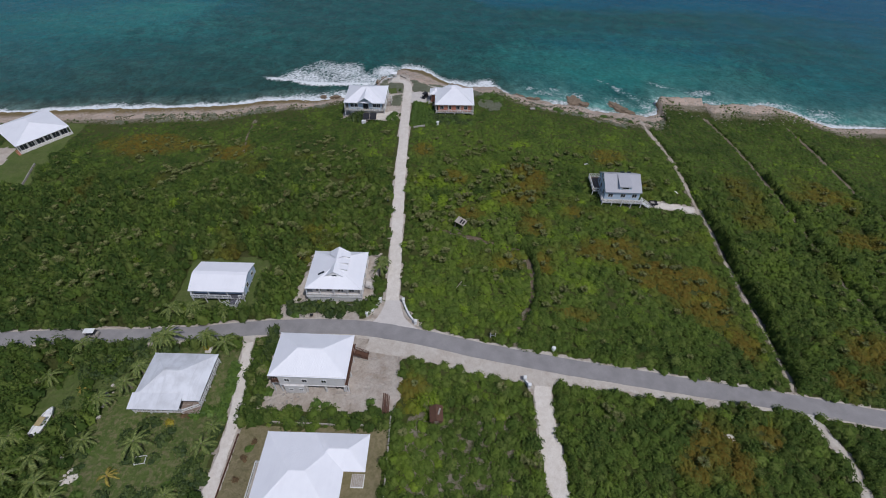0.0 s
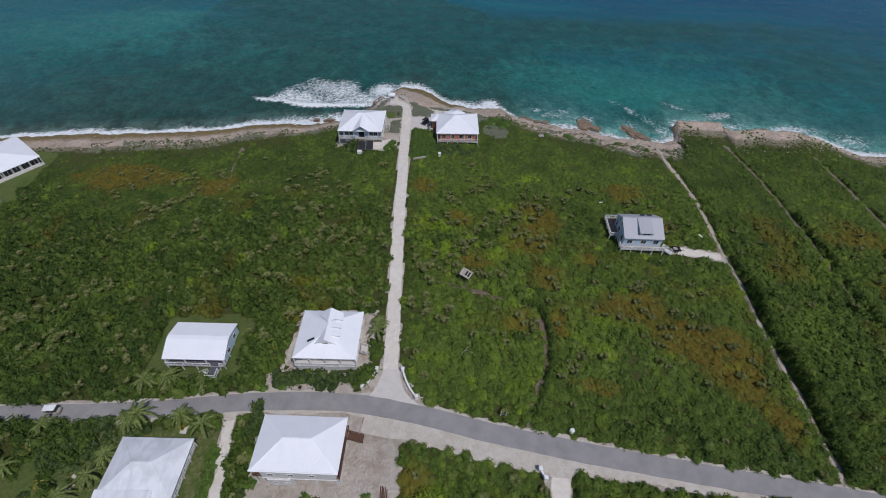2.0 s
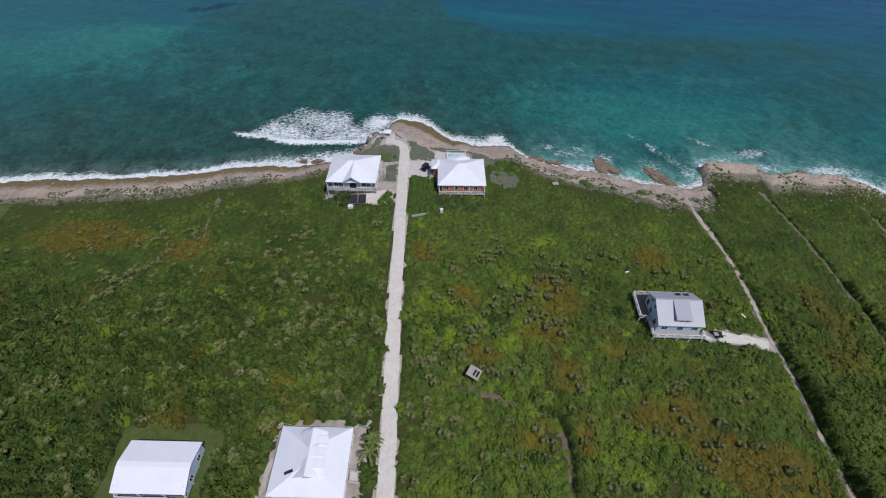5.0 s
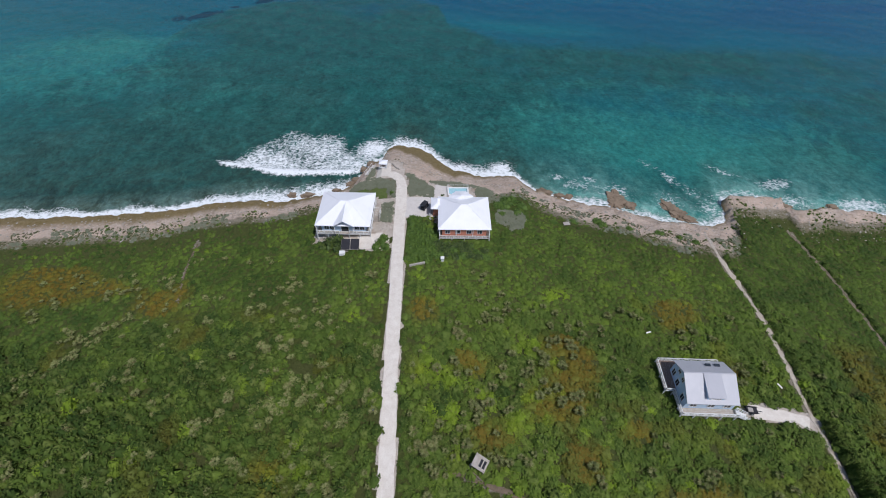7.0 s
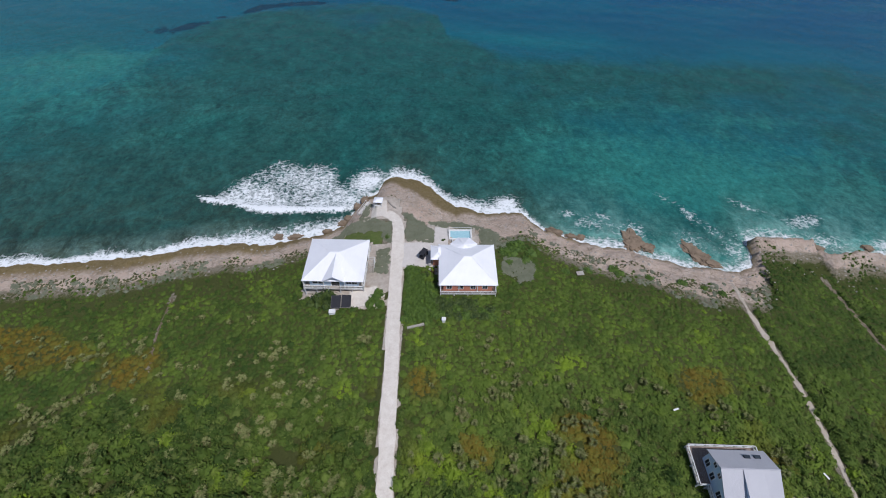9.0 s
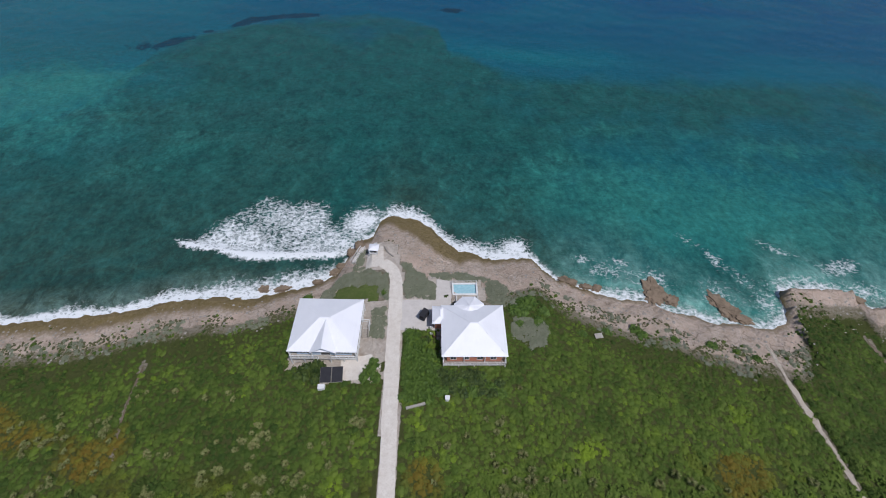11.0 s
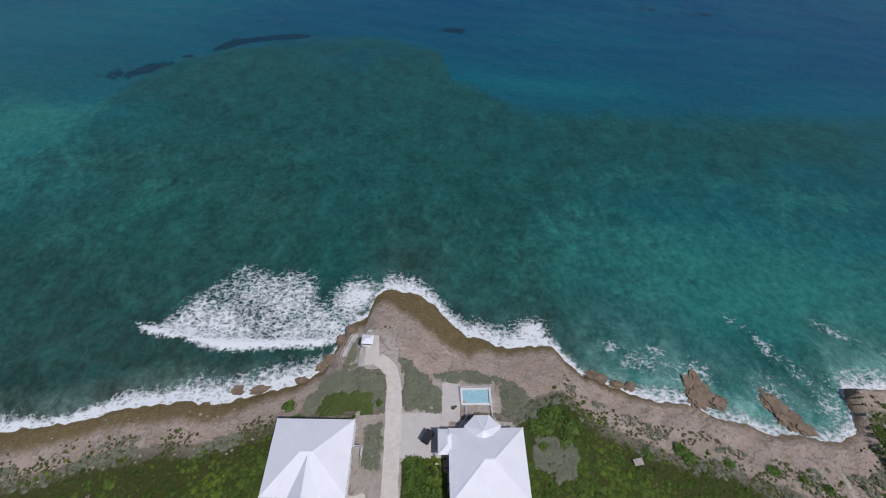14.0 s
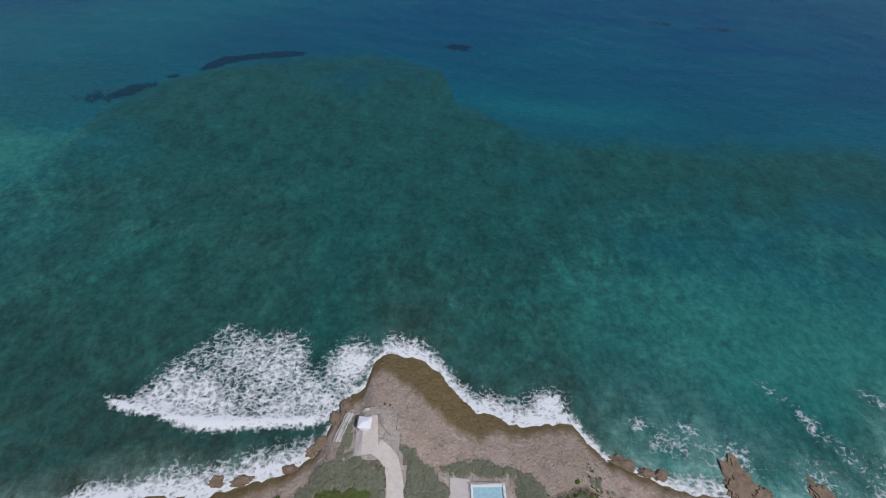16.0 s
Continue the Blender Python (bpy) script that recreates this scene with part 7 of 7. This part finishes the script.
def boulders():
    rng = random.Random(8)
    kinds = [rock_mesh(k) for k in range(6)]
    big = [(48.2, 166.4, 2.6, 3.6, 20), (46.2, 165.2, 2.0, 1.6, 70), (62.6, 163.6, 1.9, 3.4, 25), (64.6, 161.2, 2.2, 2.2, 0), (66.5, 159.2, 2.4, 1.3, -20), (51, 164, 1.8, 1.5, 0), (26.5, 168.9, 2.4, 1.1, -25), (30.5, 167.6, 1.6, 0.9, -10), (-27.8, 178.6, 1.2, 1.6, 0), (-29.6, 176.4, 1.0, 1.4, 20), (-31.5, 171.8, 1.5, 1.2, 0), (-33.4, 170.2, 1.2, 1.1, 0), (-49.6, 164.6, 1.2, 0.9, 0), (-45.2, 164.9, 1.8, 0.9, 10), (-36.8, 167.0, 1.4, 0.8, 0), (98, 165.2, 1.6, 1.8, 0), (112, 166, 1.6, 1.2, 0), (33, 167.2, 1.4, 1.0, 0)]
    for k, (x, y, rx, ry, a) in enumerate(big):
        o = tagged(new("boulder", kinds[k % 6]), "brown weathered limestone boulder in the surf", "rock", "shore boulders")
        o.matrix_world = pose(x, y, max(gz(x, y), SEA - 0.3) + 0.3, 0, 0, a) @ Matrix.Diagonal((rx, ry, 1.5, 1))
    V, F = [], []
    for k in range(900):
        x = rng.uniform(-125, 130)
        d = rng.uniform(0.3, 1.0) ** 1.3 * 12 + 9 * math.exp(-((x + 10) / 13) ** 2)
        y = float(shore_y(x)) - d
        s = rng.uniform(0.12, 0.42)
        b = len(V)
        z = gz(x, y)
        V += [(x + s * math.cos(i * 1.257 + k) * rng.uniform(0.7, 1.2), y + s * math.sin(i * 1.257 + k) * rng.uniform(0.7, 1.2), z - 0.05) for i in range(5)]
        V += [(x + 0.2 * s, y + 0.1 * s, z + s * rng.uniform(0.4, 0.8))]
        F += [(b + i, b + (i + 1) % 5, b + 5) for i in range(5)]
    me = bpy.data.meshes.new("stones")
    me.from_pydata(V, [], F)
    me.materials.append(STONE)
    tagged(new("stones", me), "loose broken limestone along the shore", "stones", kind="stuff")


boulders()


# ---- scattered small things ----
def heap(name, label, category, x, y, spread, count, size, mat, seed):
    """A heap of broken blocks lying on the ground, each block a part."""
    rng = random.Random(seed)
    e = tagged(new(name), label, category)
    z = gz(x, y)
    e.matrix_world = pose(x, y, z)
    for k in range(count):
        a, r = rng.uniform(0, 6.28), spread * math.sqrt(rng.uniform(0, 1))
        px, py, s = math.cos(a) * r, math.sin(a) * r * 1.4, size * rng.uniform(0.5, 1.3)
        g = gz(x + px, y + py) - z
        o = part("block", box(-s, s, -s * 0.7, s * 0.7, -0.3, s * rng.uniform(0.5, 1.1), bevel=s * 0.15), mat, e)
        o.matrix_local = pose(px, py, g, 0, 0, rng.uniform(0, 180))


def planks(name, label, x, y, turn, length, count, mat, lift=0.0):
    e = tagged(new(name), label, "timber")
    e.matrix_world = pose(x, y, gz(x, y) + lift, 0, 0, turn)
    for k in range(count):
        o = part("plank", beam((-length / 2, 0.28 * k, 0.06), (length / 2, 0.28 * k + 0.05 * (k % 3), 0.06), 0.2, 0.08), mat, e)
        o.matrix_local = pose(0.12 * (k % 4), 0, 0.02 * (k % 2))


heap("rubble_heap", "heap of white limestone rubble in the scrub", "rubble", 54.6, 37.4, 1.3, 16, 0.5, SAND_WAY, 1)
heap("rubble_heap", "scattered pale stones beside the ruined hut", "rubble", 0.6, 88.8, 1.2, 10, 0.3, STONE, 2)
heap("rubble_heap", "small white litter heap beside the driveway", "rubble", -17.4, 98.5, 0.5, 5, 0.28, WHITE, 3)
heap("rubble_heap", "pale broken stones in the sandy yard", "rubble", -30.8, 41.2, 2.2, 14, 0.22, STONE, 4)
heap("rubble_heap", "pale broken stones on the garden ground", "rubble", -66.2, 26.0, 1.4, 12, 0.45, SAND_WAY, 5)
heap("rubble_heap", "pale broken stones on the garden ground", "rubble", -67.6, 38.1, 1.0, 9, 0.4, SAND_PALE, 6)
heap("rubble_heap", "bleached limestone rubble on bare garden ground", "rubble", -69.8, 27.8, 1.5, 10, 0.4, SAND_WAY, 9)
heap("rubble_heap", "flat pale stones on the garden ground", "rubble", -67.9, 42.4, 0.9, 6, 0.35, SAND_PALE, 10)
heap("rubble_heap", "pale limestone lumps beside the lane", "rubble", 22.8, 36.2, 0.6, 5, 0.3, SAND_WAY, 7)
heap("rubble_heap", "white stones at the mouth of the lane", "rubble", 77.0, 40.0, 0.8, 7, 0.3, STONE, 8)
planks("timber_stack", "long brown planks stacked at the edge of the yard", -10.8, 42.0, 93, 6.0, 5, RUSTY)
planks("timber_stack", "row of pale planks lying on the sandy yard", -20.2, 43.2, 0, 3.2, 2, PALE_BOARD)
planks("timber_stack", "loose boards lying on the sandy yard", -15.5, 50.5, 8, 3.4, 2, PALE_BOARD)


def roadside():
    x, y = 23.2, 53.3
    e = tagged(new("marker_stone"), "round white marker stone beside the road", "marker")
    e.matrix_world = pose(x, y, gz(x, y))
    bm = bmesh.new()
    bmesh.ops.create_cone(bm, cap_ends=True, segments=14, radius1=0.5, radius2=0.45, depth=1.2, matrix=pose(0, 0, 0.45))
    part("stone", bm, WHITE, e)
    part("cap", box(-0.3, 0.3, -0.3, 0.3, 1.05, 1.15, bevel=0.04), WHITE, e)
    x, y = -30.4, 60.9
    e = tagged(new("mailbox"), "small dark box on a post beside the road", "mailbox")
    e.matrix_world = pose(x, y, gz(x, y))
    part("post", box(-0.05, 0.05, -0.05, 0.05, -0.2, 0.7), BOARD, e)
    part("box", box(-0.3, 0.3, -0.22, 0.22, 0.7, 1.1, bevel=0.05), DARK, e)
    for k, (x, y, a) in enumerate(((3.0, 69.2, 40), (3.9, 69.0, -42))):
        e = tagged(new("pole"), "thin bleached pole leaning in the scrub", "pole")
        e.matrix_world = pose(x, y, gz(x, y) + 1.0, 0, 0, a)
        part("shaft", beam((-0.9, 0, -0.6), (0.9, 0, 0.55), 0.09), PALE_BOARD, e)
    x, y = 10.4, 56.0
    e = tagged(new("goalpost"), "white timber frame standing beside the road", "frame")
    e.matrix_world = pose(x, y, gz(x, y), 0, 0, -8)
    for s in (-0.5, 0.5):
        part("post", box(s - 0.06, s + 0.06, -0.06, 0.06, -0.3, 1.7), WHITE, e)
    part("bar", box(-0.5, 0.5, -0.04, 0.04, 0.8, 0.92), WHITE, e)
    x, y = 28.8, 150.6
    e = tagged(new("metal_sheet"), "pale metal sheet lying in the green scrub", "sheet")
    e.matrix_world = pose(x, y, gz(x, y) + 0.35, 3, 4, 12)
    part("sheet", box(-0.9, 0.9, -0.6, 0.6, 0.0, 0.05), STONE, e)
    e = tagged(new("pillar"), "white painted gate pillar standing in the scrub", "pillar")
    e.matrix_world = pose(-4.4, 134.6, gz(-4.4, 134.6))
    part("shaft", box(-0.35, 0.35, -0.35, 0.35, -0.3, 1.1, bevel=0.04), WHITE, e)
    part("cap", box(-0.45, 0.45, -0.45, 0.45, 1.1, 1.25, bevel=0.04), WHITE, e)
    for x, y, a in ((41.3, 116.8, 20), (65.4, 105.5, -60)):
        e = tagged(new("plank"), "short white board lying in the scrub", "timber")
        e.matrix_world = pose(x, y, gz(x, y) + 0.7, 0, 4, a)
        part("board", box(-0.6, 0.6, -0.16, 0.16, 0.0, 0.06), WHITE, e)
    x, y = -55.1, 29.2
    e = tagged(new("planter"), "low white planter frame standing on the lawn", "planter")
    e.matrix_world = pose(x, y, gz(x, y), 0, 0, 10)
    for a, b in (((-0.9, -0.7), (0.9, -0.7)), ((0.9, -0.7), (0.9, 0.7)), ((0.9, 0.7), (-0.9, 0.7)), ((-0.9, 0.7), (-0.9, -0.7))):
        part("bar", beam((*a, 0.4), (*b, 0.4), 0.08), WHITE, e)
        part("leg", box(a[0] - 0.04, a[0] + 0.04, a[1] - 0.04, a[1] + 0.04, -0.2, 0.4), WHITE, e)
    x, y = -132.6, 101.2
    e = tagged(new("shed"), "small dark-roofed open shed on the grass", "shed")
    e.matrix_world = pose(x, y, gz(x, y), 0, 0, 20)
    p, f = hip_points(-1.6, 1.6, -1.3, 1.3, 2.0, 2.6, 1.1)
    part("roof", slab_roof(p, f, 0.1), DARK, e)
    for i in (-1.4, 1.4):
        for j in (-1.1, 1.1):
            part("post", box(i - 0.06, i + 0.06, j - 0.06, j + 0.06, -0.2, 2.0), BOARD, e)
    for k in range(2):
        x, y = -21.6 + 0.9 * k, 44.6
        e = tagged(new("tyre"), "old black tyre lying under the house", "tyre")
        e.matrix_world = pose(x, y, gz(x, y) + 0.12)
        bm = bmesh.new()
        rings = [[bm.verts.new(((0.36 + 0.12 * math.cos(v * 1.0472)) * math.cos(u * 0.5236), (0.36 + 0.12 * math.cos(v * 1.0472)) * math.sin(u * 0.5236), 0.11 * math.sin(v * 1.0472))) for v in range(6)] for u in range(12)]
        for u in range(12):
            for v in range(6):
                bm.faces.new((rings[u][v], rings[(u + 1) % 12][v], rings[(u + 1) % 12][(v + 1) % 6], rings[u][(v + 1) % 6]))
        part("ring", bm, DARK, e)


roadside()
